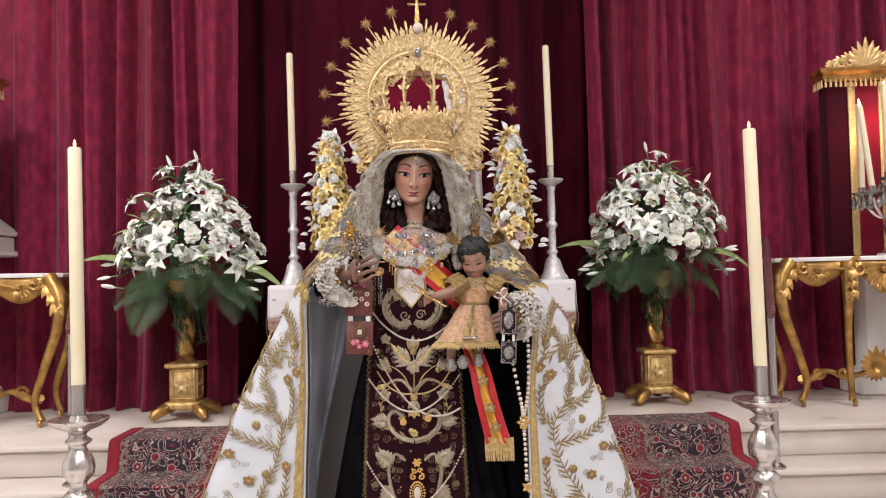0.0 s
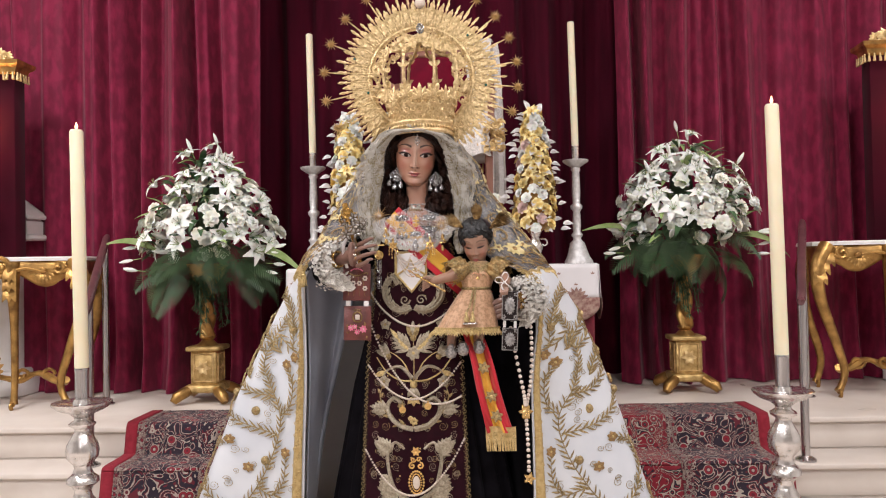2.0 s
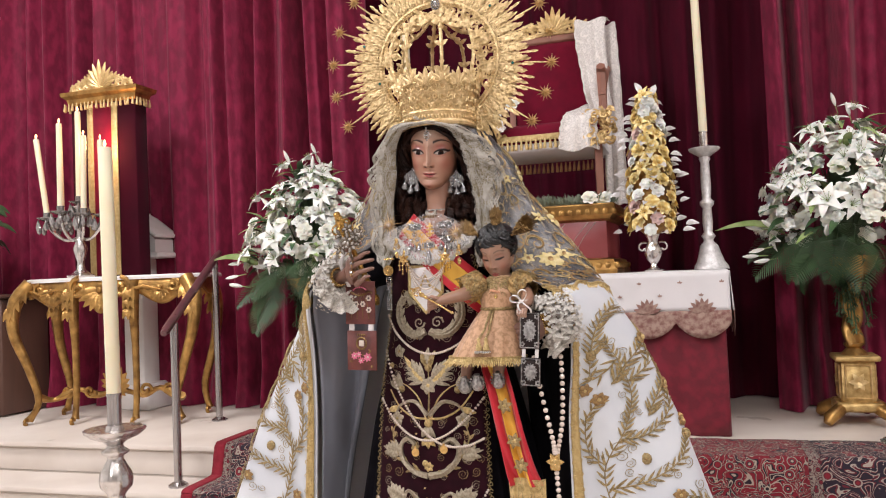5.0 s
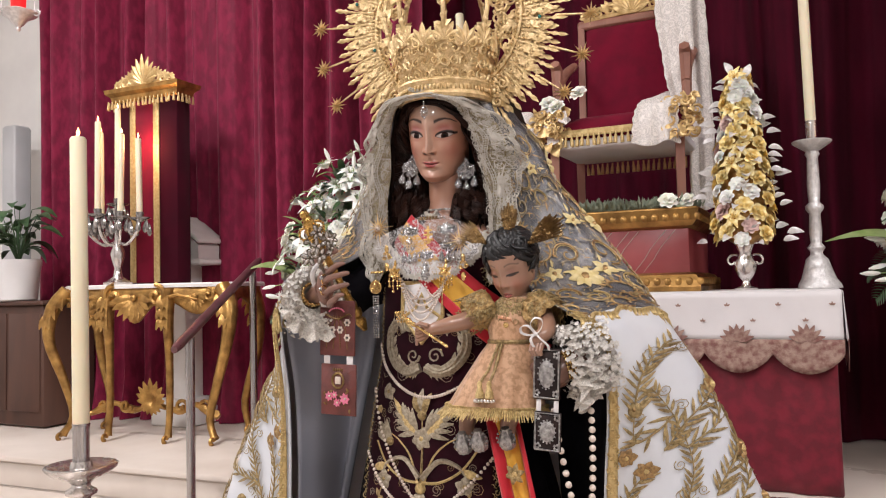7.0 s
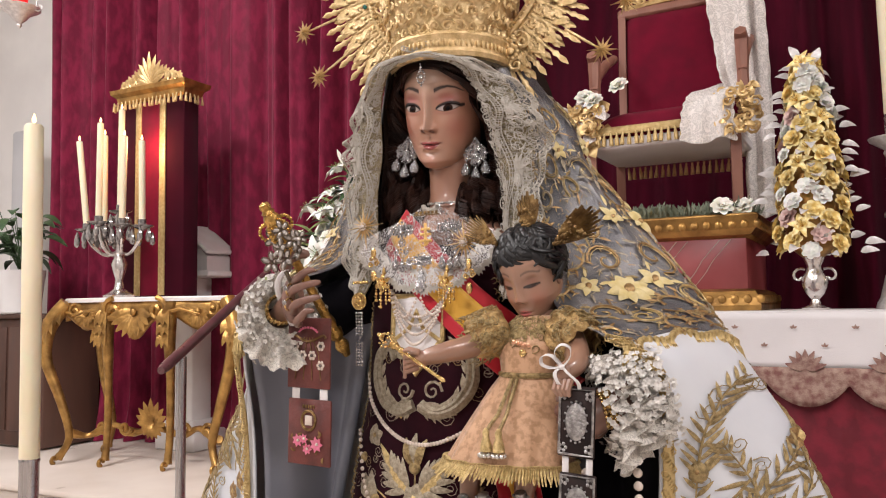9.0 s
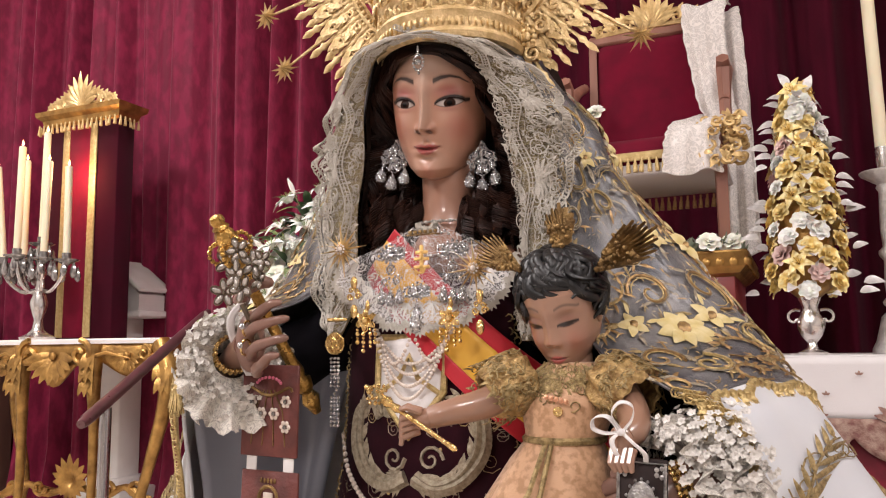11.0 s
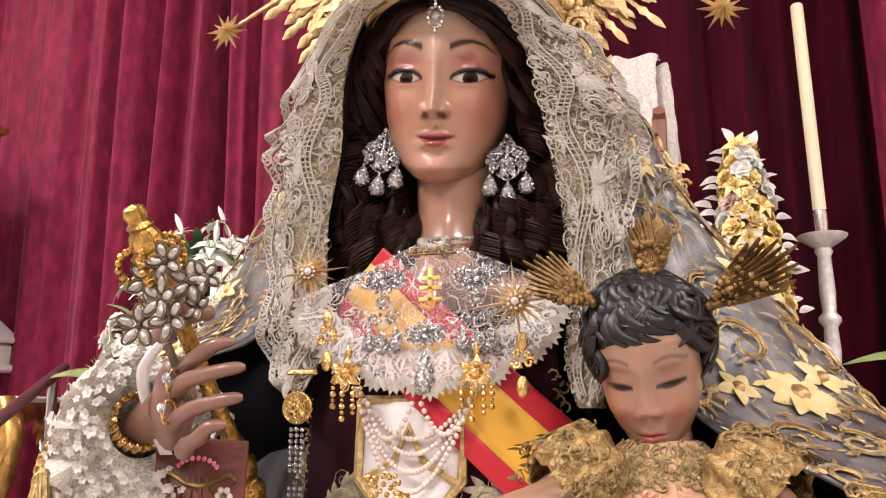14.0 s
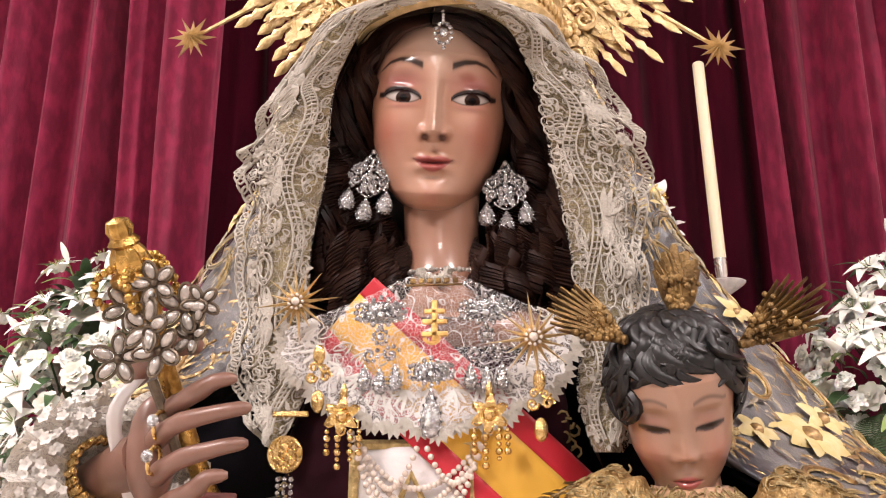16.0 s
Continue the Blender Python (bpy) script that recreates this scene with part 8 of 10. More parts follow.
for k, (dx, dz, s) in enumerate(((0.0, 0.0, 1.1), (0.028, 0.018, 1.0), (-0.028, 0.022, 1.0), (0.012, -0.022, 1.0), (-0.030, -0.028, 1.0), (0.036, -0.008, 0.8), (0.002, 0.040, 0.9), (0.045, 0.022, 0.7))):
    g = Geo()
    for j in range(5):
        a = TAU * j / 5 + k
        F = frame_at((0.003 * math.cos(a), 0, 0.003 * math.sin(a)), (math.cos(a), -0.25, math.sin(a)), (0, -1, 0))
        g.ball((0.012 * s, 0, 0.002), (0.0095 * s, 0.0052 * s, 0.004), 10, 6, 0, F)
        g.tube([F @ Vector((0.012 * s + 0.0115 * s * math.cos(t), 0.0068 * s * math.sin(t), 0.001)) for t in [TAU * i / 14 for i in range(15)]], 0.0016, 5, 1)
    g.ball((0, -0.003, 0), 0.004, 8, 5, 1)
    f = g.obj("flower", [OLD_PEARL, WIRE], spray, "flower of pearl petals edged in wire")
    f.matrix_basis = Matrix.Translation((dx * 0.85, -0.012 + 0.006 * (k % 3), dz * 0.85)) @ pose(0, 0, 0, rs.uniform(-15, 15), rs.uniform(-20, 20), rs.uniform(-25, 25)) @ Matrix.Scale(0.8, 4)
Geo().tube([(0.0, 0.0, -0.04), (0.01, 0.01, -0.07), (0.02, 0.015, -0.10)], 0.004, 6).obj("stem", WIRE, spray)


# ---- hanging scapular plates ----
def plate_pair(name, x, y, tops, w, label, dark, lean):
    ob = thing(name, (x, y, tops[0][0]), label, "scapular", "hand scapulars")
    for k, (z1, z0) in enumerate(tops):
        h = z1 - z0
        dx = 0.004 * k
        cz = (z1 + z0) / 2 - tops[0][0]
        pl = Geo().box((dx, 0, cz), (w, 0.006, h), 0.003).obj("plate", DARKPLATE if dark else LEATHER, ob, "framed dark plate" if dark else "tooled red-brown leather plate")
        g = Geo()
        rr = random.Random(k + 5 + dark)
        if dark:
            g.tube([(dx + sx * w * 0.46, -0.004, cz + sz * h * 0.46) for sx, sz in ((-1, -1), (1, -1), (1, 1), (-1, 1), (-1, -1))], 0.0022, 5, 0)
            g.ball((dx, -0.004, cz), (w * 0.30, 0.003, h * 0.27), 18, 8, 0)
            for a in range(16):
                t = TAU * a / 16
                g.ball((dx + w * 0.32 * math.cos(t), -0.005, cz + h * 0.29 * math.sin(t)), 0.002, 5, 4, 0)
            for sx in (-1, 1):
                for sz in (-1, 1):
                    for j in range(5):
                        t = TAU * j / 5
                        g.ball((dx + sx * w * 0.36 + 0.005 * math.cos(t), -0.004, cz + sz * h * 0.37 + 0.005 * math.sin(t)), (0.003, 0.0015, 0.003), 5, 4, 0)
            g.obj("silver_mount", OLD_SILVER, pl, "silver relief and corner flowers")
        else:
            if k == 0:
                spots = [(-0.030, 0.012), (-0.012, -0.004), (0.010, -0.004), (0.030, 0.014), (-0.030, -0.024), (0.030, -0.022), (0.006, -0.03)]
                for px, pz in spots[:6]:
                    for j in range(6):
                        t = TAU * j / 6
                        g.ball((dx + px + 0.0062 * math.cos(t), -0.005, cz + pz + 0.0062 * math.sin(t)), (0.0036, 0.002, 0.0036), 6, 4, 0)
                    g.ball((dx + px, -0.007, cz + pz), 0.003, 6, 4, 1)
                for j in range(9):
                    t = (j - 4) * 0.3
                    g.ball((dx + 0.022 * math.sin(t), -0.005, cz + 0.036 + 0.012 * math.cos(t)), 0.0026, 6, 4, 2)
                for px in (-0.03, -0.01, 0.01, 0.03):
                    g.tube([(dx + px * 0.3, -0.004, cz + 0.03), (dx + px * 0.8, -0.004, cz + 0.0), (dx + px, -0.004, cz - 0.05)], 0.001, 4, 3)
                g.tube([(dx + 0.04 * math.cos(t), -0.004, cz + 0.028 + 0.006 * math.sin(t * 3)) for t in [math.pi * i / 12 for i in range(13)]], 0.0025, 5, 3)
            else:
                for px, pz, r in ((-0.022, -0.016, 0.010), (0.022, -0.02, 0.012), (0.0, -0.03, 0.009), (-0.008, -0.012, 0.008)):
                    for j in range(7):
                        t = TAU * j / 7
                        g.blade(frame_at((dx + px, -0.004, cz + pz), (math.cos(t), -0.3, math.sin(t)), (0, -1, 0)), r * 1.3, r * 0.8, 0.002, 0, 4, 2)
                    g.ball((dx + px, -0.007, cz + pz), 0.003, 6, 4, 0)
                for j in range(16):
                    t = rr.uniform(0, 6)
                    g.blade(frame_at((dx + rr.uniform(-0.036, 0.036), -0.004, cz + rr.uniform(-0.045, 0.0)), (math.cos(t), -0.2, math.sin(t)), (0, -1, 0)), 0.012, 0.006, 0.002, 0, 4, 3)
                g.box((dx, -0.004, cz + 0.022), (0.016, 0.003, 0.018), 0.001, 0)
                g.tube([(dx + 0.016 * math.cos(t), -0.004, cz + 0.022 + 0.018 * math.sin(t)) for t in [TAU * i / 16 for i in range(17)]], 0.003, 5, 3)
                for j in range(5):
                    g.ball((dx + (j - 2) * 0.006, -0.005, cz + 0.048), (0.002, 0.002, 0.004), 5, 4, 3)
            g.obj("relief", [PEARL, CRYSTAL, PINK, BRONZE], pl, "pearl and pink flowers in relief")
    z1 = tops[0][1] - tops[0][0]
    z2 = tops[1][0] - tops[0][0]
    for s in (-1, 1):
        Geo().box((s * w * 0.33 + 0.002, 0.001, (z1 + z2) / 2), (w * 0.18, 0.002, z1 - z2 + 0.01), 0.0008).obj("ribbon_tab", RIBBON, ob, "short white ribbon")
    ob.rotation_euler = (0, radians(lean), 0)
    return ob


plate_pair("leather_scapular", -0.311, 2.925, ((1.536, 1.404), (1.384, 1.262)), 0.098, "two red-brown leather plates with flowers hung by ribbons", 0, 1.5)
sc = plate_pair("silver_scapular", 0.233, 2.868, ((1.433, 1.328), (1.304, 1.224)), 0.056, "two dark plates with silver medallions hung by ribbons", 1, 3)
P = [(-0.335, 2.90, 1.64), (-0.352, 2.878, 1.60), (-0.350, 2.90, 1.55), (-0.345, 2.918, 1.52)]
Geo().grid(lambda u, v: spline(P, v) + Vector((0.010 * (u - 0.5), 0.006 * (u - 0.5), 0)), 3, 16).obj("long_ribbon", RIBBON, bpy.data.objects["leather_scapular"], "cream ribbon over the hand", solid=0.001).matrix_parent_inverse = bpy.data.objects["leather_scapular"].matrix_world.inverted()
bow = thing("ribbon_bow", (0.213, 2.858, 1.462), "white satin ribbon bow tied at the hand", "bow")
bow.scale = (0.72, 0.72, 0.72)
for s, tilt in ((-1, 20), (1, 65)):
    Pl = [(0, 0, 0), (s * 0.02, -0.012, 0.022), (s * 0.042, -0.012, 0.018), (s * 0.044, -0.004, 0.0), (s * 0.024, 0.002, -0.006), (0, 0, 0)]
    Geo().grid(lambda u, v: spline(Pl, v) + Vector((0.003 * (u - 0.5), 0.009 * (u - 0.5), 0.004 * (u - 0.5))), 3, 22).obj("loop", RIBBON, bow, solid=0.0012).matrix_basis = pose(0, 0, 0, 0, -tilt if s > 0 else tilt * 0.3, 0)
for s in (-1, 1):
    Pl = [(0, 0, 0), (s * 0.014, -0.006, -0.012), (s * 0.022 + 0.012, -0.004, -0.03), (s * 0.018 + 0.016, 0.008, -0.045)]
    Geo().grid(lambda u, v: spline(Pl, v) + Vector((0.008 * (u - 0.5), 0, 0)), 3, 12).obj("ribbon_end", RIBBON, bow, solid=0.0012)
Geo().ball((0, -0.004, 0), (0.007, 0.005, 0.006), 8, 6).obj("knot", RIBBON, bow)

# ---- rosary ----
beads("bead_rosary", "long white bead rosary hanging beside the mantle edge", "rosary",
      [[(0.232, 2.90, 1.30), (0.245, 2.90, 1.22), (0.262, 2.905, 1.13), (0.275, 2.91, 1.06), (0.278, 2.91, 1.03)], [(0.30, 2.93, 1.36), (0.305, 2.925, 1.25), (0.300, 2.925, 1.12), (0.283, 2.92, 1.03)],
       [(0.280, 2.91, 0.985), (0.284, 2.912, 0.90), (0.286, 2.913, 0.80)]], 0.0075, PEARL, 0.0175)
ro = bpy.data.objects["bead_rosary"]
g = Geo()
for k in range(6):
    a = TAU * k / 6
    g.blade(frame_at((0.279, 2.905, 1.008), (math.cos(a), -0.1, math.sin(a)), (0, -1, 0)), 0.026, 0.016, 0.004, 0, 4)
g.box((0.279, 2.904, 1.0), (0.026, 0.010, 0.034), 0.004)
g.obj("gold_link", GOLD, ro, "gold filigree link")
g = Geo()
for k in range(5):
    a = TAU * k / 5
    g.blade(frame_at((0.287, 2.905, 0.775), (math.cos(a), -0.1, math.sin(a)), (0, -1, 0)), 0.022, 0.014, 0.004, 0, 4)
g.obj("gold_flower_link", GOLD, ro, "gold flower link")

# ---- the child figure ----
KC, CS = (0.115, 2.990, 1.602), 0.64


def child_bump(x, z):
    ax = abs(x)
    b = 0.75 * lerp(NOSE_H, z) * gauss(x, 0.0115) + 0.006 * gauss(ax - 0.011, 0.007) * gauss(z + 0.036, 0.008)
    b -= 0.006 * gauss(ax - 0.036, 0.016) * gauss(z - 0.016, 0.012)
    b += 0.006 * gauss(ax - 0.037, 0.016) * gauss(z - 0.010, 0.008)
    b += 0.007 * gauss(ax - 0.042, 0.024) * gauss(z + 0.035, 0.026)
    b += 0.005 * gauss(x, 0.014) * gauss(z + 0.064, 0.005) + 0.005 * gauss(x, 0.012) * gauss(z + 0.074, 0.005) - 0.004 * gauss(x, 0.016) * gauss(z + 0.069, 0.002)
    b += 0.006 * gauss(x, 0.018) * gauss(z + 0.10, 0.012)
    return b


def child_paint(x, z):
    ax = abs(x)
    c = mixc((0.33, 0.185, 0.125), (0.40, 0.15, 0.105), 0.6 * gauss(ax - 0.042, 0.02) * gauss(z + 0.035, 0.025) + 0.3 * gauss(x, 0.01) * gauss(z + 0.033, 0.01))
    ex = ax - 0.0355
    arch = max(0, 1 - (ex / 0.0195) ** 2)
    up, lo = 0.0015 + 0.0034 * arch ** 0.7 + 0.06 * ex, 0.0015 - 0.0046 * arch + 0.06 * ex
    c = mixc(c, (0.17, 0.06, 0.045), 0.55 * gauss(ex, 0.022) * gauss(z - 0.014, 0.010))
    if arch > 0 and lo < z < up:
        c = mixc((0.014, 0.006, 0.005), (0.10, 0.06, 0.05), (abs(ex + 0.002) - 0.010) / 0.003)
    if arch > 0:
        c = mixc(c, C_BROW, min(1, 1.4 * gauss(z - up, 0.0026)))
        c = mixc(c, (0.10, 0.035, 0.028), 0.6 * gauss(z - lo, 0.0014))
    t = (ax - 0.016) / 0.044
    if 0 < t < 1:
        c = mixc(c, C_BROW, 0.6 * gauss(z - 0.034 - 0.007 * math.sin(math.pi * min(1, t * 1.1)), 0.0030))
    lip = max(0, 1 - (ax / 0.0185) ** 2)
    if lip > 0:
        c = mixc(c, (0.38, 0.085, 0.075), min(-0.069 + 0.008 * lip - z, z + 0.069 + 0.010 * lip) / 0.0014 + 0.5)
        c = mixc(c, (0.1, 0.03, 0.025), 0.8 * gauss(z + 0.069, 0.0012))
    return mixc(c, (0.08, 0.03, 0.022), 0.8 * min(1, 1.4 * gauss(ax - 0.0085, 0.0035) * gauss(z + 0.0385, 0.0024)))


CHILD_W = [(-0.112, 0.006), (-0.109, 0.020), (-0.102, 0.031), (-0.088, 0.0450), (-0.065, 0.0575), (-0.04, 0.0670), (0, 0.0730), (0.03, 0.0760), (0.06, 0.075), (0.09, 0.062), (0.115, 0.040), (0.128, 0.004)]
CHILD_F = [(-0.112, 0.045), (-0.109, 0.064), (-0.102, 0.075), (-0.088, 0.080), (-0.067, 0.082), (-0.03, 0.085), (0, 0.083), (0.03, 0.086), (0.06, 0.084), (0.09, 0.070), (0.115, 0.044), (0.128, 0.004)]
kid, kcols = Geo(), []
head_grid(kid, KC, CS, child_bump, kcols, child_paint, 190, 180, 0, 22, -8, -3, wide=CHILD_W, deep=CHILD_F)
RK = Matrix.Translation(KC) @ Matrix.Rotation(radians(-8), 4, "Z") @ Matrix.Rotation(radians(-3), 4, "Y") @ Matrix.Rotation(radians(22), 4, "X") @ Matrix.Scale(CS, 4)
rk = random.Random(17)
kid.ball((0, 0.016, 0.036), (0.082, 0.090, 0.088), 30, 18, 1, RK)
for layer, count in ((0, 60), (1, 50), (2, 30)):
    for k in range(count):
        a0 = -2.95 + 5.9 * (k + rk.random()) / count
        th0 = (0.75, 0.42, 0.12)[layer] + rk.uniform(-0.1, 0.1)
        front_in = max(0, 1 - abs(a0) / 0.95)
        th1 = min(1.85, th0 + rk.uniform(0.75, 1.0)) if layer < 2 else th0 + rk.uniform(0.6, 0.8)
        th1 = min(th1, 1.36 - 0.06 * front_in) if abs(a0) < 0.95 else min(th1 + 0.25, 1.95)
        th1 += rk.uniform(-0.16, 0.16)
        drift = 0.35 + 0.25 * rk.random()
        wave, ph = rk.uniform(0.18, 0.34), 3.0 * a0 + 1.7 * layer + rk.uniform(-0.9, 0.9)
        pts = []
        for i in range(15):
            t = i / 14
            th, a = th0 + (th1 - th0) * t, a0 + drift * (t - 0.5) + wave * (0.5 + t) * math.sin(ph + 6.5 * t)
            r = 1.0 + 0.05 * layer + 0.045 * math.sin(math.pi * t) + 0.035 * math.sin(ph * 2 + 9 * t) + (0.10 * t ** 3 if abs(a0) > 1.0 else 0)
            pts.append((0.083 * r * math.sin(th) * math.sin(a), 0.016 - 0.092 * r * math.sin(th) * math.cos(a), 0.036 + 0.088 * r * math.cos(th)))
        kid.tube(pts, [0.0108 * math.sin(math.pi * (0.12 + 0.85 * i / 14)) ** 0.8 + 0.0008 for i in range(15)], 7, 1, RK, flat=0.8)
for s in (-1, 1):
    kid.ball((s * 0.070, 0.012, -0.005), (0.008, 0.016, 0.024), 10, 8, 0, RK)
kid.tube([(0.120, 3.005, 1.57), (0.122, 2.995, 1.515)], [0.027, 0.030], 14, 0)
for P, rs_ in (([(0.060, 2.965, 1.512), (0.030, 2.925, 1.488), (-0.005, 2.895, 1.478), (-0.035, 2.882, 1.470)], (0.024, 0.021, 0.017, 0.014)),
               ([(0.185, 2.965, 1.510), (0.212, 2.93, 1.478), (0.220, 2.895, 1.462), (0.212, 2.875, 1.455)], (0.024, 0.021, 0.017, 0.014))):
    kid.tube([spline(P, i / 8) for i in range(9)], [rs_[0] + (rs_[3] - rs_[0]) * i / 8 for i in range(9)], 12, 0)
kid.ball((-0.042, 2.880, 1.468), (0.018, 0.012, 0.014), 12, 8, 0)
for j in range(4):
    kid.tube([(-0.052, 2.876 + 0.003 * j, 1.474 - 0.007 * j), (-0.068, 2.869, 1.470 - 0.008 * j), (-0.072, 2.874, 1.460 - 0.008 * j)], [0.0058, 0.0052, 0.0035], 7, 0)
kid.tube([(-0.042, 2.872, 1.478), (-0.058, 2.864, 1.484), (-0.068, 2.864, 1.481)], [0.006, 0.0052, 0.003], 7, 0)
kid.ball((0.210, 2.872, 1.452), (0.015, 0.013, 0.017), 12, 8, 0)
for j in range(4):
    kid.tube([(0.202 + 0.007 * j, 2.866, 1.442), (0.200 + 0.007 * j, 2.858, 1.428), (0.204 + 0.006 * j, 2.862, 1.418)], [0.0058, 0.005, 0.003], 7, 0)
for x, y in ((0.022, 2.925), (0.118, 2.930)):
    kid.tube([(x + 0.02, y + 0.02, 1.34), (x, y, 1.26), (x, y - 0.004, 1.235)], [0.022, 0.018, 0.016], 10, 0)
kid.ball((0.12, 2.992, 1.46), (0.045, 0.030, 0.06), 16, 10, 0)
child = kid.obj("child_statue", [PAINTED, CHILD_HAIR])
set_paint(child, kcols, (0.30, 0.165, 0.11))
tagged(child, "small painted child statue with black carved hair in a gold dress", "statue")

GOLD_BODICE = mat("gold_bodice_tissue", (0.56, 0.38, 0.16), 0.42, 0.45, base2=(0.28, 0.165, 0.06), scale=110, bump=0.9, bscale=260)
dress = thing("child_dress", (0, 0, 0), "peach brocade dress with gold lace on the child statue", "dress")


def dress_pt(u, v):
    a = TAU * u
    z = 1.536 - 0.250 * v
    cx = lerp([(0, 0.122), (0.35, 0.116), (1, 0.082)], v)
    cy = lerp([(0, 2.992), (0.4, 2.975), (1, 2.945)], v)
    rx = lerp([(0, 0.030), (0.08, 0.052), (0.2, 0.060), (0.38, 0.047), (0.5, 0.064), (0.75, 0.090), (1, 0.112)], v)
    ry = lerp([(0, 0.028), (0.08, 0.040), (0.2, 0.050), (0.38, 0.044), (0.5, 0.052), (0.75, 0.066), (1, 0.078)], v)
    f = 1 + 0.05 * max(0, v - 0.4) * math.sin(11 * a + 3 * math.sin(2 * a)) * 1.6
    return Vector((cx + rx * f * math.sin(a), cy - ry * f * math.cos(a), z + 0.010 * max(0, v - 0.6) * math.cos(a)))


Geo().grid(dress_pt, 110, 50, wrap=True).obj("brocade", PEACH, dress, "peach brocade cloth", solid=0.002)
Geo().grid(lambda u, v: dress_pt(u, 0.37 * v) + Vector((math.sin(TAU * u), -math.cos(TAU * u), 0)) * 0.004, 80, 16, wrap=True).obj("bodice", PEACH, dress, "peach brocade bodice")
g = Geo()
rk = random.Random(2)
for k in range(150):
    u = k / 150
    p, q = dress_pt(u, 1.0), dress_pt(u, 0.95)
    d = (p - q).normalized()
    o = Vector((math.sin(TAU * u), -math.cos(TAU * u), 0))
    g.tube([q + o * 0.004, p + o * 0.008, p + d * rk.uniform(0.006, 0.014) + o * rk.uniform(0.004, 0.016)], [0.0022, 0.0026, 0.0012], 4)
    g.tube([q + o * 0.006 + Vector((0.004 * math.cos(j), 0, 0.004 * math.sin(j))) for j in range(6)], 0.0012, 4)
ob = g.obj("hem_fringe", EMB_BRIGHT, dress, "looped gold hem")
ob["kind"] = "stuff"
g = Geo()
def dress_out(u, v, k):
    return dress_pt(u, v) + Vector((math.sin(TAU * u), -math.cos(TAU * u), 0)) * k


for k in range(230):
    u, v = rk.uniform(-0.32, 0.32), rk.uniform(0.015, 0.13) + (0.10 * rk.random() if k % 4 == 0 else 0)
    r, t0, h = rk.uniform(0.005, 0.010), rk.uniform(0, 6), rk.choice((-1, 1))
    g.tube([dress_out(u + 2.4 * r * (1 - 0.06 * i) * math.cos(t0 + h * 0.6 * i), v + 3.4 * r * (1 - 0.06 * i) * math.sin(t0 + h * 0.6 * i), 0.0055) for i in range(11)], 0.0009, 4)
    if k % 2:
        p = dress_out(u, v, 0.006)
        o = Vector((math.sin(TAU * u), -math.cos(TAU * u), 0))
        t = rk.uniform(-1.2, 1.2)
        g.blade(frame_at(p, (math.sin(t) * 0.7, 0.25 * math.sin(t) * math.sin(TAU * u), -math.cos(t)), o + Vector((0, 0, 0.15))), rk.uniform(0.012, 0.024), 0.0042, 0.002, 0.003, 4)
ob = g.obj("gold_yoke", EMB, dress, "leafy gold lace yoke")
ob["kind"] = "stuff"
for c, ax in (((0.048, 2.955, 1.508), (-0.7, -0.5, -0.35)), ((0.196, 2.955, 1.506), (0.7, -0.5, -0.4))):
    M = frame_at(c, ax, (0, 0, 1))
    g = Geo().grid(lambda u, v: M @ Vector((-0.03 + 0.065 * v, (0.020 + 0.020 * math.sin(math.pi * (0.25 + 0.6 * v))) * math.cos(TAU * u) * (1 + 0.10 * math.sin(9 * TAU * u)), (0.020 + 0.020 * math.sin(math.pi * (0.25 + 0.6 * v))) * math.sin(TAU * u) * (1 + 0.10 * math.sin(9 * TAU * u)))), 60, 10, wrap=True)
    g.obj("puff_sleeve", GOLD_BODICE, dress, "gold tissue puff sleeve", solid=0.002)
    g = Geo()
    for k in range(90):
        a, t = rk.uniform(0, TAU), rk.uniform(-0.02, 0.036)
        p = M @ Vector((t, 0.041 * math.cos(a), 0.041 * math.sin(a)))
        if a > 0:
            r, t0 = rk.uniform(0.005, 0.009), rk.uniform(0, 6)
            g.tube([M @ Vector((t + r * math.cos(t0 + 0.6 * i) * (1 - 0.06 * i), 0.0425 * math.cos(a + r / 0.04 * math.sin(t0 + 0.6 * i)), 0.0425 * math.sin(a + r / 0.04 * math.sin(t0 + 0.6 * i)))) for i in range(11)], 0.0009, 4)
        o = (p - Vector(c)).normalized()
        g.blade(frame_at(p, Vector(ax) + o * 0.15 + Vector((rk.uniform(-0.4, 0.4), 0, rk.uniform(-0.4, 0.4))), o), rk.uniform(0.009, 0.017), 0.0045, 0.002, 0.002, 4)
    ob = g.obj("sleeve_lace", EMB, dress, "gold lace on the sleeve")
    ob["kind"] = "stuff"
Geo().tube([dress_pt(i / 40, 0.385) + Vector((math.sin(TAU * i / 40), -math.cos(TAU * i / 40), 0)) * 0.003 for i in range(41)], 0.005, 6).obj("belt", EMB, dress, "gold cord belt")
for s in (-1, 1):
    p0 = dress_pt(-0.02, 0.40) + Vector((0.004 * s, -0.006, 0))
    p1 = dress_pt(0.0, 0.85) + Vector((0.011 * s, -0.012, 0))
    Geo().tube([p0, p0.lerp(p1, 0.5) + Vector((0, -0.006, 0)), p1 + Vector((0, 0, 0.03))], 0.0035, 6).obj("cord", EMB, dress)
    Geo().lathe([(0.002, 0.036), (0.006, 0.03), (0.005, 0.022), (0.009, 0.010), (0.010, 0.0), (0.002, 0.0)], 12, M=Matrix.Translation(p1)).obj("tassel_head", EMB_BRIGHT, dress)
    g = Geo()
    for k in range(9):
        a = TAU * k / 9
        g.ball(p1 + Vector((0.010 * math.cos(a), 0.010 * math.sin(a), -0.006)), 0.0042, 7, 5)
    g.obj("tassel_beads", SILVER, dress, "small silver beads")
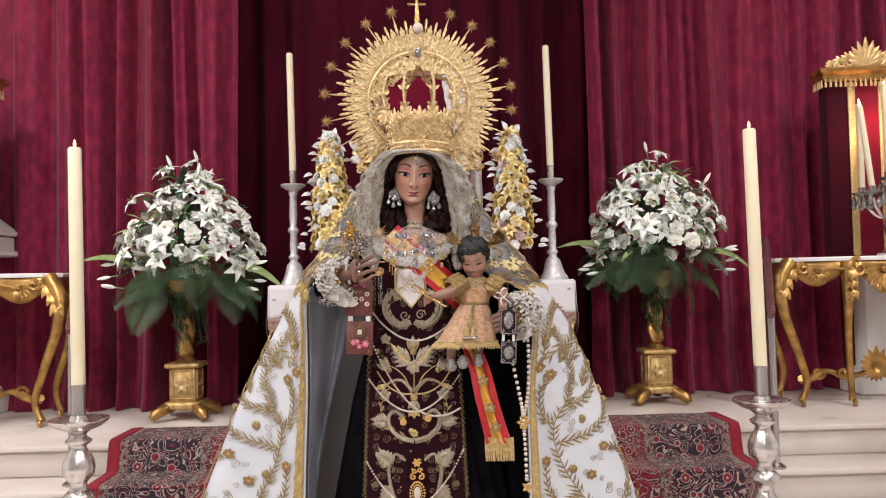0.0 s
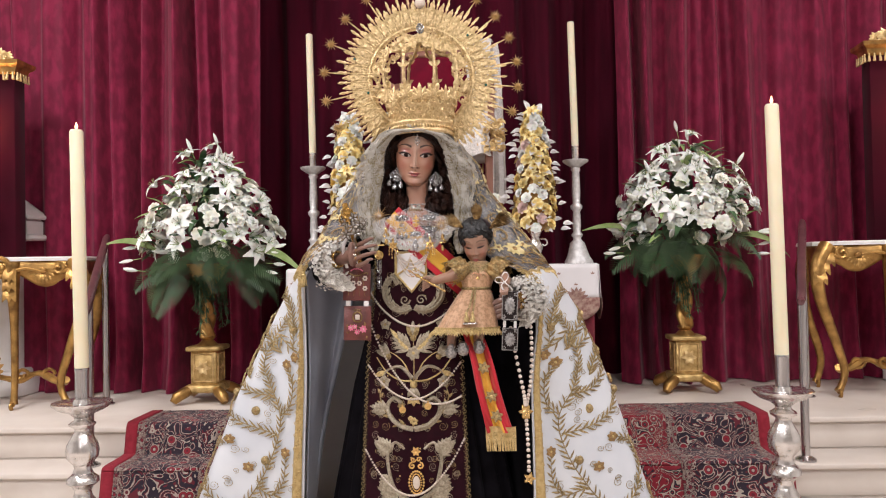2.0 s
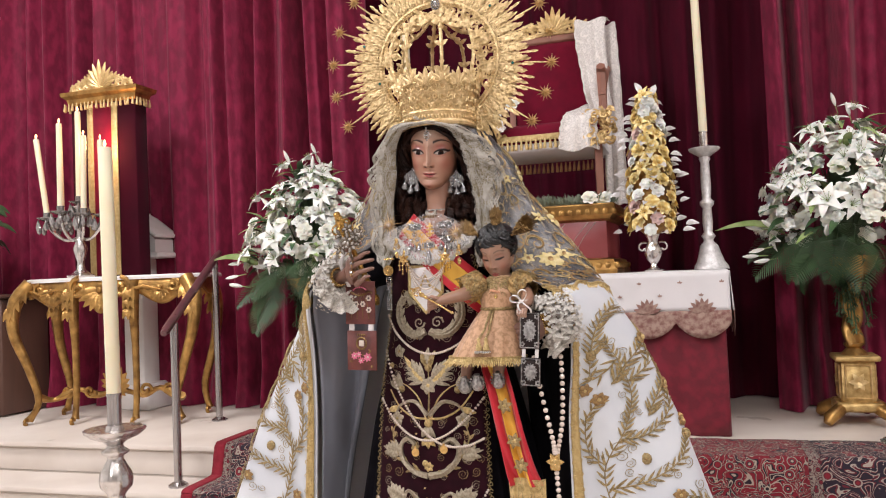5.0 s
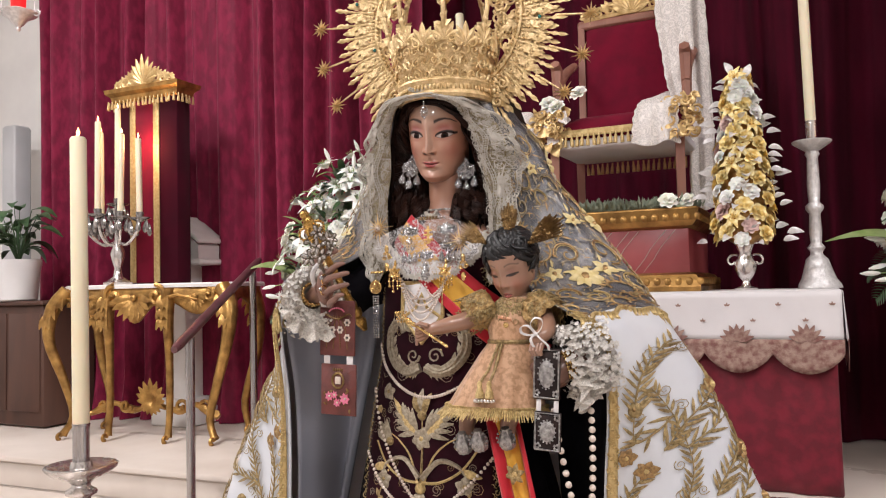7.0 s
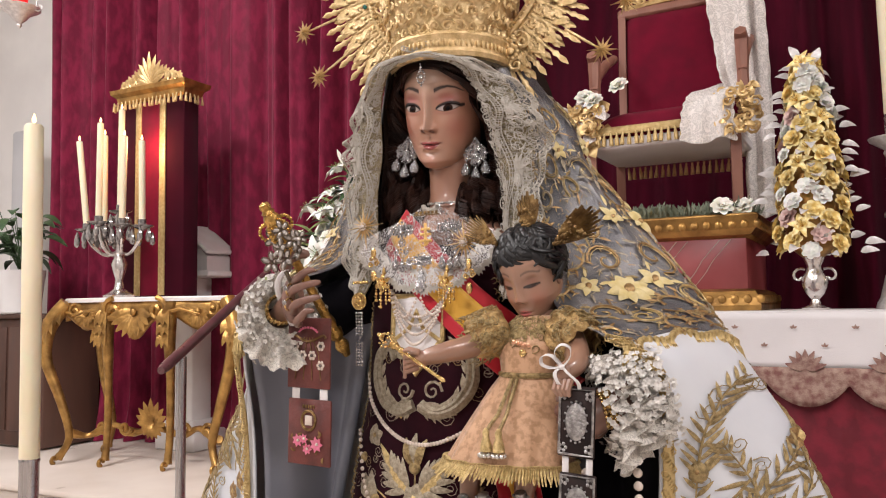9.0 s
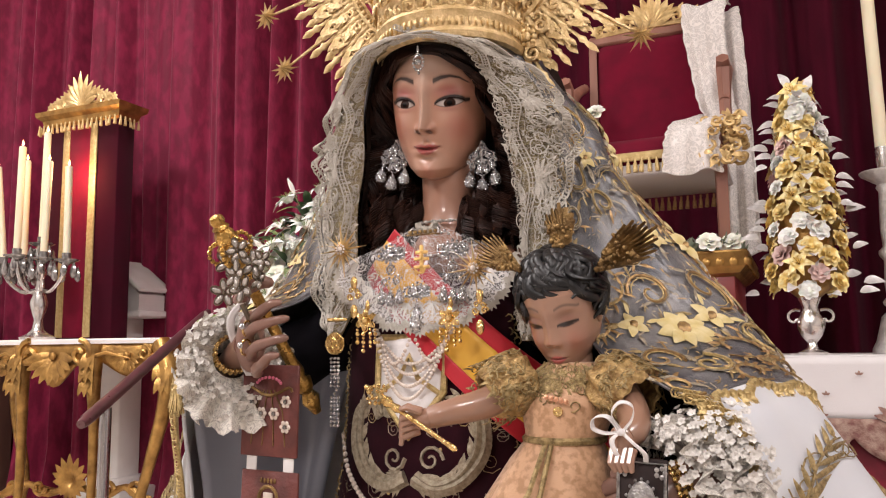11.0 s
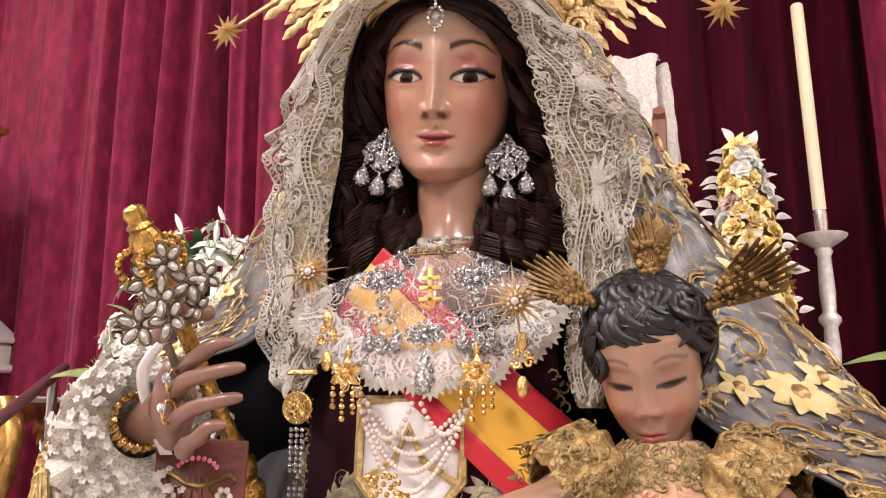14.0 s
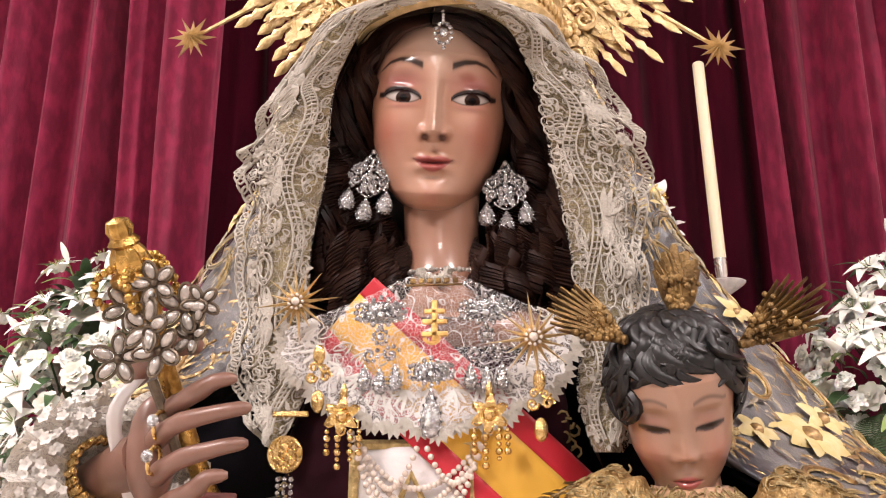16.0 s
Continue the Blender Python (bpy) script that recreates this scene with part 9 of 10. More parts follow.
p = dress_pt(0.0, 0.22)
ob = thing("child_name_brooch", p + Vector((0, -0.006, 0.01)), "small rose-gold letter bar with a medal", "brooch")
g = Geo().box((0, 0, 0), (0.034, 0.002, 0.0018), 0.0006)
for k in range(5):
    g.box((-0.013 + k * 0.0065, -0.001, 0.001), (0.0045, 0.002, 0.0065), 0.0006)
g.obj("bar", mat("rose_gold", (0.75, 0.40, 0.25), 0.3, 0.9), ob).matrix_basis = pose(0, 0, 0, 0, 12, 0)
Geo().lathe([(0.0005, -0.001), (0.006, -0.001), (0.0065, 0), (0.006, 0.001), (0.0005, 0.001)], 16, M=pose(0.002, 0, -0.014, 90, 0, 0)).obj("medal", GOLD, ob)
for x, z, y in ((0.022, 1.222, 2.905), (0.064, 1.232, 2.895), (0.120, 1.236, 2.915)):
    ob = thing("silver_shoe", (x, y, z), "small chased silver shoe under the dress", "shoe", "silver shoes")
    g = Geo().lathe([(0.001, -0.024), (0.015, -0.022), (0.0185, -0.012), (0.018, 0.0), (0.013, 0.010), (0.008, 0.020), (0.009, 0.024), (0.001, 0.026)], 18, flute=9, depth=0.06, M=pose(0, 0, 0, 20, 0, 0))
    for k in range(14):
        a = TAU * k / 14
        g.ball((0.020 * math.cos(a), -0.006, 0.020 * math.sin(a)), 0.003, 5, 4)
    g.obj("shell", OLD_SILVER, ob)

# three gilt rays over the child's head
for c, a, L in (((0.119, 2.965, 1.677), 90, 0.066), ((0.068, 2.955, 1.659), 146, 0.074), ((0.168, 2.965, 1.655), 34, 0.088)):
    ob = thing("halo_ray_fan", c, "bronze-gilt fan of rays above the child's head", "halo rays", "child halo")
    a = radians(a)
    for k in range(11):
        t = a + (k - 5) * 0.078
        l = L * (1 - 0.045 * abs(k - 5) + 0.07 * (k % 2))
        Geo().tube([(0, 0, 0), (l * 0.5 * math.cos(t), -0.002, l * 0.5 * math.sin(t)), (l * math.cos(t), 0, l * math.sin(t))], [0.0050, 0.0088, 0.0030], 5, flat=0.35).obj("ray", BRONZE, ob)
    g = Geo()
    for k in range(70):
        r, t = random.uniform(0.0, 0.62) * L, a + random.uniform(-0.5, 0.5)
        g.ball((r * math.cos(t), -0.005 - 0.003 * random.random(), r * math.sin(t)), random.uniform(0.0022, 0.0042), 6, 4)
    g.obj("beaded_foot", BRONZE, ob, "beaded foot of the fan")["kind"] = "stuff"
ob = thing("child_sceptre", (-0.052, 2.868, 1.468), "small gold sceptre in the child's hand", "sceptre")
M = frame_at((0, 0, 0), (0, 1, 0), (-0.84, -0.02, 0.5))
Geo().lathe([(0.001, -0.07), (0.004, -0.066), (0.003, -0.05), (0.0032, 0.02), (0.006, 0.026), (0.004, 0.034), (0.008, 0.042), (0.004, 0.05)], 10, M=M).obj("shaft", GOLD, ob)
g = Geo()
for k in range(6):
    a = TAU * k / 6
    for j in range(5):
        g.ball(M @ Vector(((0.004 + 0.010 * math.sin(math.pi * j / 4)) * math.cos(a), (0.004 + 0.010 * math.sin(math.pi * j / 4)) * math.sin(a), 0.048 + 0.006 * j)), 0.0026, 5, 4)
g.ball(M @ Vector((0, 0, 0.078)), 0.004, 6, 4)
g.obj("crown_head", GOLD, ob)

# ---- flower stands and white bouquets ----
def pedestal_stand(at, group):
    ob = thing("flower_stand", at, "gilt carved stand with paw feet and a twisted column", "stand", group)
    for sx in (-1, 1):
        for sy in (-1, 1):
            Geo().tube([(sx * 0.07, sy * 0.07, 0.10), (sx * 0.11, sy * 0.11, 0.075), (sx * 0.15, sy * 0.15, 0.05), (sx * 0.165, sy * 0.165, 0.022)], [0.03, 0.036, 0.034, 0.022], 9).obj("paw_foot", GILT, ob)
    g = Geo().box((0, 0, 0.095), (0.23, 0.23, 0.05), 0.012)
    g.obj("base_slab", GILT_STAND, ob)
    g = Geo().box((0, 0, 0.225), (0.165, 0.165, 0.22), 0.006)
    g.obj("plinth", GILT_STAND, ob, "square gilt plinth with relief")
    for a in (0, 90, 180, 270):
        M = pose(0, 0, 0.225, 0, 0, a)
        g = Geo().tube([M @ Vector((x, -0.084, z)) for x, z in ((-0.06, -0.085), (0.06, -0.085), (0.06, 0.085), (-0.06, 0.085), (-0.06, -0.085))], 0.006, 5)
        for k in range(6):
            t = TAU * k / 6
            g.blade(M @ frame_at((0, -0.084, 0), (math.cos(t), -0.1, math.sin(t)), (0, -1, 0)), 0.05, 0.028, 0.01, 0, 4)
        g.obj("relief_panel", GILT_LIGHT, ob)
    Geo().box((0, 0, 0.345), (0.215, 0.215, 0.03), 0.01).obj("cap_slab", GILT_STAND, ob)
    Geo().lathe([(0.07, 0.36), (0.055, 0.375), (0.035, 0.395), (0.05, 0.41), (0.05, 0.42)], 20).obj("collar", GILT, ob)

    def twist(u, v):
        a = TAU * u
        r = 0.042 + 0.012 * math.cos(3 * a + 14 * v)
        return (r * math.cos(a), r * math.sin(a), 0.41 + 0.34 * v)
    Geo().grid(twist, 36, 40, wrap=True).obj("twisted_column", GILT, ob)
    Geo().lathe([(0.05, 0.74), (0.09, 0.78), (0.13, 0.84), (0.14, 0.88), (0.03, 0.88)], 20).obj("bowl", GILT, ob)
    return ob


def lily_geo():
    g = Geo()
    for k in range(6):
        a = TAU * k / 6
        g.blade(pose(0, 0, 0, 0, 0, math.degrees(a)) @ pose(0.006, 0, 0, 0, -38 if k % 2 else -30, 0), 0.074, 0.050, 0.014, -0.034, 7, 0, 0.85, 0.35)
    for k in range(6):
        a = TAU * k / 6 + 0.5
        g.tube([(0, 0, 0), (0.012 * math.cos(a), 0.012 * math.sin(a), 0.03), (0.022 * math.cos(a), 0.022 * math.sin(a), 0.05)], 0.0012, 4, 1)
        g.ball((0.022 * math.cos(a), 0.022 * math.sin(a), 0.05), (0.004, 0.002, 0.002), 5, 4, 2)
    return g


def rose_geo():
    g = Geo()
    for ring, (n, L, w, tilt, cup) in enumerate(((3, 0.024, 0.026, -82, 0.5), (5, 0.032, 0.036, -66, 0.5), (6, 0.040, 0.044, -46, 0.4), (7, 0.045, 0.048, -24, 0.3))):
        for k in range(n):
            g.blade(pose(0, 0, 0.004 * (3 - ring), 0, 0, 360 * k / n + 27 * ring) @ pose(0.003, 0, 0, 0, tilt, 0), L, w, 0.004, -0.008, 6, 0, 0.8, cup, 0.42)
    return g.ball((0, 0, 0.012), (0.013, 0.013, 0.016), 8, 6)


def ruffle_geo():
    g = Geo().ball((0, 0, 0.012), (0.024, 0.024, 0.022), 10, 7)
    rr = random.Random(3)
    for k in range(54):
        a, t = rr.uniform(0, 360), rr.uniform(-88, -5)
        g.blade(pose(0, 0, 0.006, 0, 0, a) @ pose(0.004, 0, 0, 0, t, rr.uniform(-20, 20)), rr.uniform(0.028, 0.036), 0.026, 0.003, rr.uniform(-0.008, 0.008), 4, 0, 0.8, 0.4, 0.4)
    return g


def bud_geo():
    g = Geo().lathe([(0.003, 0), (0.008, 0.012), (0.012, 0.035), (0.010, 0.06), (0.003, 0.082), (0.0005, 0.085)], 8, flute=3, depth=0.12)
    return g.tube([(0, 0, 0), (0, 0, -0.05)], 0.003, 5, 1)


def leaf_geo(L, w):
    g = Geo()
    g.blade(I4, L, w, L * 0.10, -L * 0.22, 8, 0, 1.0, 0.25)
    return g


def frond_geo(n=24, L=0.30):
    g = Geo()
    P = [(0, 0, 0), (L * 0.35, 0, 0.02), (L * 0.7, 0, -0.01), (L, 0, -0.09)]
    g.tube([spline(P, i / 10) for i in range(11)], [0.003 - 0.0002 * i for i in range(11)], 4)
    for k in range(n):
        t = 0.12 + 0.86 * k / n
        p = spline(P, t)
        ll = L * 0.36 * math.sin(math.pi * (0.18 + 0.8 * t)) + 0.012
        for s in (-1, 1):
            g.blade(frame_at(p, (0.55, s, -0.25), (0, 0, 1)), ll, 0.0075, 0.003, -0.012, 4)
    return g


def sprig_geo():
    g = Geo()
    rr = random.Random(6)
    P = [(0, 0, 0), (0.06, 0.0, -0.02), (0.11, 0.01, -0.10), (0.13, 0.0, -0.22)]
    g.tube([spline(P, i / 8) for i in range(9)], 0.0025, 4)
    for k in range(56):
        p = spline(P, rr.uniform(0.15, 1))
        g.blade(frame_at(p, (rr.uniform(-1, 1), rr.uniform(-1, 1), rr.uniform(-0.8, 0.3)), (0.1, 0, 1)), rr.uniform(0.022, 0.040), 0.0065, 0.002, -0.003, 3)
    return g


KIT = {}


def kit(name, geo, mats, parent, M, label=""):
    """The first of a kind builds its mesh, the rest share it."""
    if name not in KIT:
        KIT[name] = geo().obj(name.split("/")[0], mats, parent, label)
        KIT[name].matrix_basis = M
        return KIT[name]
    return shared(name.split("/")[0], KIT[name], parent, M, label)


def facing(p, d, spin):
    z = Vector(d).normalized()
    x = z.cross(Vector((0.2, 0.3, 0.93)))
    return frame_at(p, x, z) @ pose(0, 0, 0, 0, 0, spin)


def bouquet(at, seed, group, lean):
    ob = thing("white_bouquet", at, "large bouquet of white lilies, roses and fern on a gilt stand", "bouquet", group)
    rr = random.Random(seed)
    core = Geo()
    core.ball((0, 0.03, 0.14), (0.13, 0.10, 0.16), 16, 10)
    core.ball((0, 0.03, 0.36), (0.08, 0.07, 0.16), 14, 9)
    for k in range(40):
        core.tube([(0, 0, 0), (rr.uniform(-0.2, 0.2), rr.uniform(-0.2, 0.1), rr.uniform(0.2, 0.5))], 0.004, 4)
    core.obj("foliage_core", FERN, ob, "mass of dark stems and leaves")
    spots = []
    tries = 0
    while len(spots) < 122 and tries < 4000:
        tries += 1
        h = rr.random() ** 0.8
        a = rr.uniform(-2.4, 2.4)
        R = lerp([(0, 0.28), (0.15, 0.37), (0.4, 0.37), (0.65, 0.27), (0.85, 0.15), (1, 0.06)], h) * 0.95 * rr.uniform(0.70, 1.22)
        p = Vector((R * math.sin(a) * 1.03 + lean * h * 0.1, -R * math.cos(a) * 0.75, 0.02 + 0.61 * h))
        if all((p - q).length > 0.064 for q, _ in spots):
            spots.append((p, Vector((math.sin(a), -math.cos(a) - 0.15, 0.25 + 0.9 * h))))
    for i, (p, d) in enumerate(spots):
        d = d + Vector((rr.uniform(-0.35, 0.35), rr.uniform(-0.2, 0.2), rr.uniform(-0.35, 0.35)))
        M = facing(p, d, rr.uniform(0, 360)) @ Matrix.Scale(rr.uniform(1.0, 1.35), 4)
        r = rr.random()
        if r < 0.20:
            kit("lily", lily_geo, [PETAL, LEAF_LIGHT, BRONZE], ob, M @ Matrix.Scale(0.92, 4), "open white lily")
        elif r < 0.66:
            kit("rose", rose_geo, [PETAL_CREAM], ob, M @ Matrix.Scale(0.95, 4), "cream white rose")
        elif r < 0.86:
            kit("carnation", ruffle_geo, [PETAL], ob, M @ Matrix.Scale(1.0, 4), "ruffled white carnation")
        else:
            kit("bud", bud_geo, [PETAL, LEAF_LIGHT], ob, M, "closed white bud")
    for k in range(5):
        M = facing(Vector((lean * 0.08 + rr.uniform(-0.06, 0.06), rr.uniform(-0.05, 0.05), 0.62 + 0.03 * k)), (rr.uniform(-0.5, 0.5), -0.4, 1), 0) @ Matrix.Scale(0.9, 4)
        kit("lily" if k % 2 else "bud", lily_geo, [PETAL, LEAF_LIGHT, BRONZE], ob, M)
    for k in range(11):
        a, h = rr.uniform(-1.7, 1.7), rr.uniform(0.25, 0.95)
        R = lerp([(0, 0.36), (0.4, 0.40), (0.7, 0.31), (1, 0.12)], h)
        p = Vector((R * math.sin(a), -R * math.cos(a) * 0.7, 0.04 + 0.66 * h))
        kit("lily", lily_geo, [PETAL, LEAF_LIGHT, BRONZE], ob, facing(p, (math.sin(a), -0.6, 0.4 + h), rr.uniform(0, 360)) @ Matrix.Scale(rr.uniform(0.85, 1.1), 4), "open white lily")
        if k % 3 == 0:
            kit("bud", bud_geo, [PETAL, LEAF_LIGHT], ob, facing(p * 1.02 + Vector((0.02, 0, 0.02)), (math.sin(a) * 0.6, -0.3, 1), 0), "closed white bud")
    for k in range(130):
        a, h = rr.uniform(-2.6, 2.6), rr.uniform(0, 0.95)
        R = lerp([(0, 0.32), (0.25, 0.36), (0.7, 0.20), (1, 0.04)], h)
        p = Vector((R * math.sin(a), -R * math.cos(a) * 0.75, 0.02 + 0.66 * h))
        d = Vector((math.sin(a) + rr.uniform(-0.5, 0.5), -math.cos(a), rr.uniform(-0.4, 0.9)))
        kit("leaf/l" if k % 3 else "leaf/m", lambda: leaf_geo(0.13, 0.035), [LEAF if k % 3 else LEAF_LIGHT], ob, frame_at(p, d, Vector((0.1, -0.4, 1))) @ Matrix.Scale(rr.uniform(0.7, 1.2), 4))
    for k in range(32):
        a = rr.uniform(-2.7, 2.7)
        p = Vector((0.20 * math.sin(a), -0.16 * math.cos(a), rr.uniform(-0.08, 0.12)))
        d = Vector((math.sin(a), -math.cos(a), rr.uniform(-1.5, 0.1)))
        kit("fern_frond", frond_geo, [FERN], ob, frame_at(p, d, Vector((0.2, -0.6, 1))) @ Matrix.Scale(rr.uniform(0.75, 1.15), 4), "dark green fern")
    for k in range(28):
        a = rr.uniform(-2.6, 2.6)
        p = Vector((0.16 * math.sin(a), -0.14 * math.cos(a), rr.uniform(-0.12, 0.05)))
        kit("hanging_sprig", sprig_geo, [FERN], ob, facing(p, (0, 0, 1), math.degrees(a) - 90) @ Matrix.Scale(rr.uniform(0.9, 1.65), 4))
    for s in (-1, 1):
        M = frame_at(Vector((s * 0.30, -0.08, 0.06)), (s, -0.2, 0.32 if s * lean < 0 else -0.25), (0, -0.6, 1))
        kit("large_leaf", lambda: leaf_geo(0.36, 0.075), [LEAF_LIGHT if s < 0 else LEAF], ob, M, "long bright green leaf")
        for k in range(4):
            M = facing(Vector((s * rr.uniform(0.38, 0.46), -0.1, rr.uniform(-0.1, 0.12))), (s, -0.3, rr.uniform(-0.3, 0.3)), rr.uniform(0, 360))
            kit("bud", bud_geo, [PETAL, LEAF_LIGHT], ob, M)
    return ob


pedestal_stand((-1.655, 5.10, PLAT), "flower stands")
bouquet((-1.63, 5.08, PLAT + 0.90), 5, "white bouquets", 0.6)
pedestal_stand((1.415, 5.36, PLAT), "flower stands")
bouquet((1.415, 5.34, PLAT + 0.94), 12, "white bouquets", 0.2)


# ---- gilt flower cones on the altar ----
def gilt_cone(at, seed, group):
    ob = thing("gilt_flower_cone", at, "cone of gold and silver metal flowers in a silver vase", "flower cone", group)
    rr = random.Random(seed)
    Geo().lathe([(0.045, 0), (0.047, 0.008), (0.02, 0.02), (0.014, 0.04), (0.03, 0.06), (0.043, 0.09), (0.044, 0.115), (0.03, 0.14), (0.024, 0.16), (0.036, 0.19), (0.038, 0.195), (0.02, 0.19)], 24, flute=8, depth=0.02).obj("vase", SILVER, ob, "small silver vase")
    for s in (-1, 1):
        Geo().tube([(s * 0.03 + q[0] * s, 0, 0.125 + q[1]) for q in spiral((0.02, 0), 0.032, 0.8, 2.2, -1, 10)], 0.005, 6).obj("vase_handle", SILVER, ob)
    Geo().lathe([(0.02, 0.18), (0.09, 0.24), (0.09, 0.4), (0.06, 0.72), (0.02, 0.92)], 14).obj("core", GILT, ob)
    n = 104
    for i in range(n):
        h = (i + 0.5) / n
        a = i * 2.399
        R = lerp([(0, 0.098), (0.25, 0.104), (0.6, 0.080), (0.9, 0.044), (1, 0.022)], h) * rr.uniform(0.85, 1.12)
        p = Vector((R * math.sin(a), -R * math.cos(a), 0.21 + 0.72 * h))
        d = (math.sin(a), -math.cos(a), 0.35)
        r = rr.random()
        m = Matrix.Scale(rr.uniform(0.66, 0.95), 4)
        if r < 0.50:
            kit("gilt_rose", rose_geo, [PETAL_GOLD], ob, facing(p, d, rr.uniform(0, 360)) @ m, "gold metal rose")
        elif r < 0.74:
            kit("white_rose/s", rose_geo, [PETAL], ob, facing(p, d, rr.uniform(0, 360)) @ m, "white rose")
        elif r < 0.82:
            kit("pink_rose/s", rose_geo, [PETAL_PINK], ob, facing(p, d, rr.uniform(0, 360)) @ m, "pale pink rose")
        else:
            kit("gilt_lily", lily_geo, [PETAL_GOLD, GOLD, GOLD], ob, facing(p, d, rr.uniform(0, 360)) @ Matrix.Scale(0.62, 4), "small gold lily")
    for i in range(72):
        h = (i + 0.5 + rr.uniform(-0.4, 0.4)) / 73
        a = i * 2.1 + rr.uniform(-0.6, 0.6)
        R = lerp([(0, 0.215), (0.15, 0.19), (0.6, 0.145), (0.92, 0.075), (1, 0.02)], h) * rr.uniform(0.74, 0.92)
        p = Vector((R * 0.92 * math.sin(a), -R * 0.92 * math.cos(a), 0.19 + 0.765 * h))
        d = Vector((math.sin(a), -math.cos(a), rr.uniform(-0.2, 0.7) if h < 0.95 else 2.5))
        kit("silver_leaf", lambda: leaf_geo(0.075, 0.042), [SILVER_WHITE], ob, frame_at(p, d, Vector((0.1, -0.8, 0.6))) @ Matrix.Scale(rr.uniform(0.65, 0.95), 4), "silver metal leaf")
    return ob


gilt_cone((0.438, 4.96, ALT), 3, "gilt flower cones")
gilt_cone((-0.700, 4.98, ALT), 4, "gilt flower cones")


# ---- altar candlesticks ----
def altar_candlestick(at, group, wax):
    ob = thing("altar_candlestick", at, "tall chased silver altar candlestick with an unlit ivory candle", "candlestick", group)
    def foot(u, v):
        a = TAU * u
        lob = 1 + 0.22 * (abs(math.cos(1.5 * a)) ** 3) * (1 - v)
        r = lerp([(0, 0.082), (0.1, 0.080), (0.25, 0.066), (0.5, 0.055), (0.75, 0.045), (0.9, 0.022), (1, 0.03)], v) * lob
        return (r * math.cos(a), r * math.sin(a), 0.17 * v)
    Geo().grid(foot, 60, 16, wrap=True).obj("foot", SILVER_WHITE, ob, "three-lobed scrolled foot")
    Geo().lathe([(0.03, 0.168), (0.036, 0.18), (0.022, 0.20), (0.026, 0.25), (0.022, 0.33), (0.036, 0.35), (0.036, 0.365), (0.022, 0.38), (0.026, 0.45), (0.022, 0.58), (0.030, 0.595), (0.024, 0.61)], 20, flute=8, depth=0.04).obj("stem", SILVER_WHITE, ob)
    Geo().lathe([(0.022, 0.605), (0.045, 0.62), (0.078, 0.642), (0.083, 0.652), (0.078, 0.656), (0.03, 0.652), (0.02, 0.665)], 28).obj("drip_pan", SILVER_WHITE, ob)
    Geo().lathe([(0.022, 0.66), (0.024, 0.70), (0.023, 0.745), (0.022, 0.745)], 18).obj("socket", SILVER, ob)
    candle(ob, (0, 0, 0.74), wax, 0.0225, (-0.012, 0), False)
    return ob


altar_candlestick((0.715, 5.19, ALT), "altar candlesticks", 0.80)
altar_candlestick((-0.975, 5.19, ALT), "altar candlesticks", 0.785)

# ---- greenery, roses and lace on the throne ----
green = Geo()
rg = random.Random(8)
for k in range(900):
    x, y, z = rg.uniform(-0.34, 0.34), rg.uniform(0.0, 0.36), 0.0
    d = Vector((rg.uniform(-0.6, 0.6), rg.uniform(-0.8, 0.2), rg.uniform(0.4, 1.1)))
    h = rg.uniform(0.02, 0.06)
    p = Vector((x, y, z)) + d * h * 0.5
    green.blade(frame_at(p, d, Vector((0.3, -0.6, 0.4))), rg.uniform(0.03, 0.055), 0.010, 0.002, 0.004, 3)
ob = green.obj("silvery_foliage", GREY_LEAF)
ob.matrix_world = Matrix.Translation((-0.134, 5.02, THR + 0.002))
tagged(ob, "low silvery green foliage round the chair feet", "foliage", kind="stuff")
for p in ((0.115, 5.00, THR + 0.025), (0.195, 5.03, THR + 0.02), (-0.375, 5.03, THR + 0.02), (-0.305, 5.08, THR + 0.59), (-0.45, 5.05, THR + 0.55), (-0.40, 5.02, THR + 0.52)):
    ob = thing("loose_rose", p, "single cream white rose laid on the throne", "rose", "loose roses")
    kit("rose_head", rose_geo, [PETAL_CREAM], ob, facing(Vector((0, 0, 0)), (rnd(-0.3, 0.3), -1, 0.8), rnd(0, 360)) @ Matrix.Scale(1.0, 4))

shawl = thing("lace_shawl", (0.17, 5.30, THR), "white lace shawl draped over the chair back and arm", "shawl")


def drape(P, w0, w1, n, amp, label, seed):
    ph = random.Random(seed).uniform(0, 6)

    def fn(u, v):
        p = spline(P, v)
        w = w0 + (w1 - w0) * v
        x = (u - 0.5) * w
        e = 1 + 0.03 * math.sin(v * 60)
        return (p.x + x * e, p.y - amp * (0.4 + v) * math.sin(u * n + ph + v), p.z + 0.010 * math.sin(u * 9 + ph))
    Geo().grid(fn, 50, 60).obj("fold", LINEN_SHAWL, shawl, label, solid=0.002)


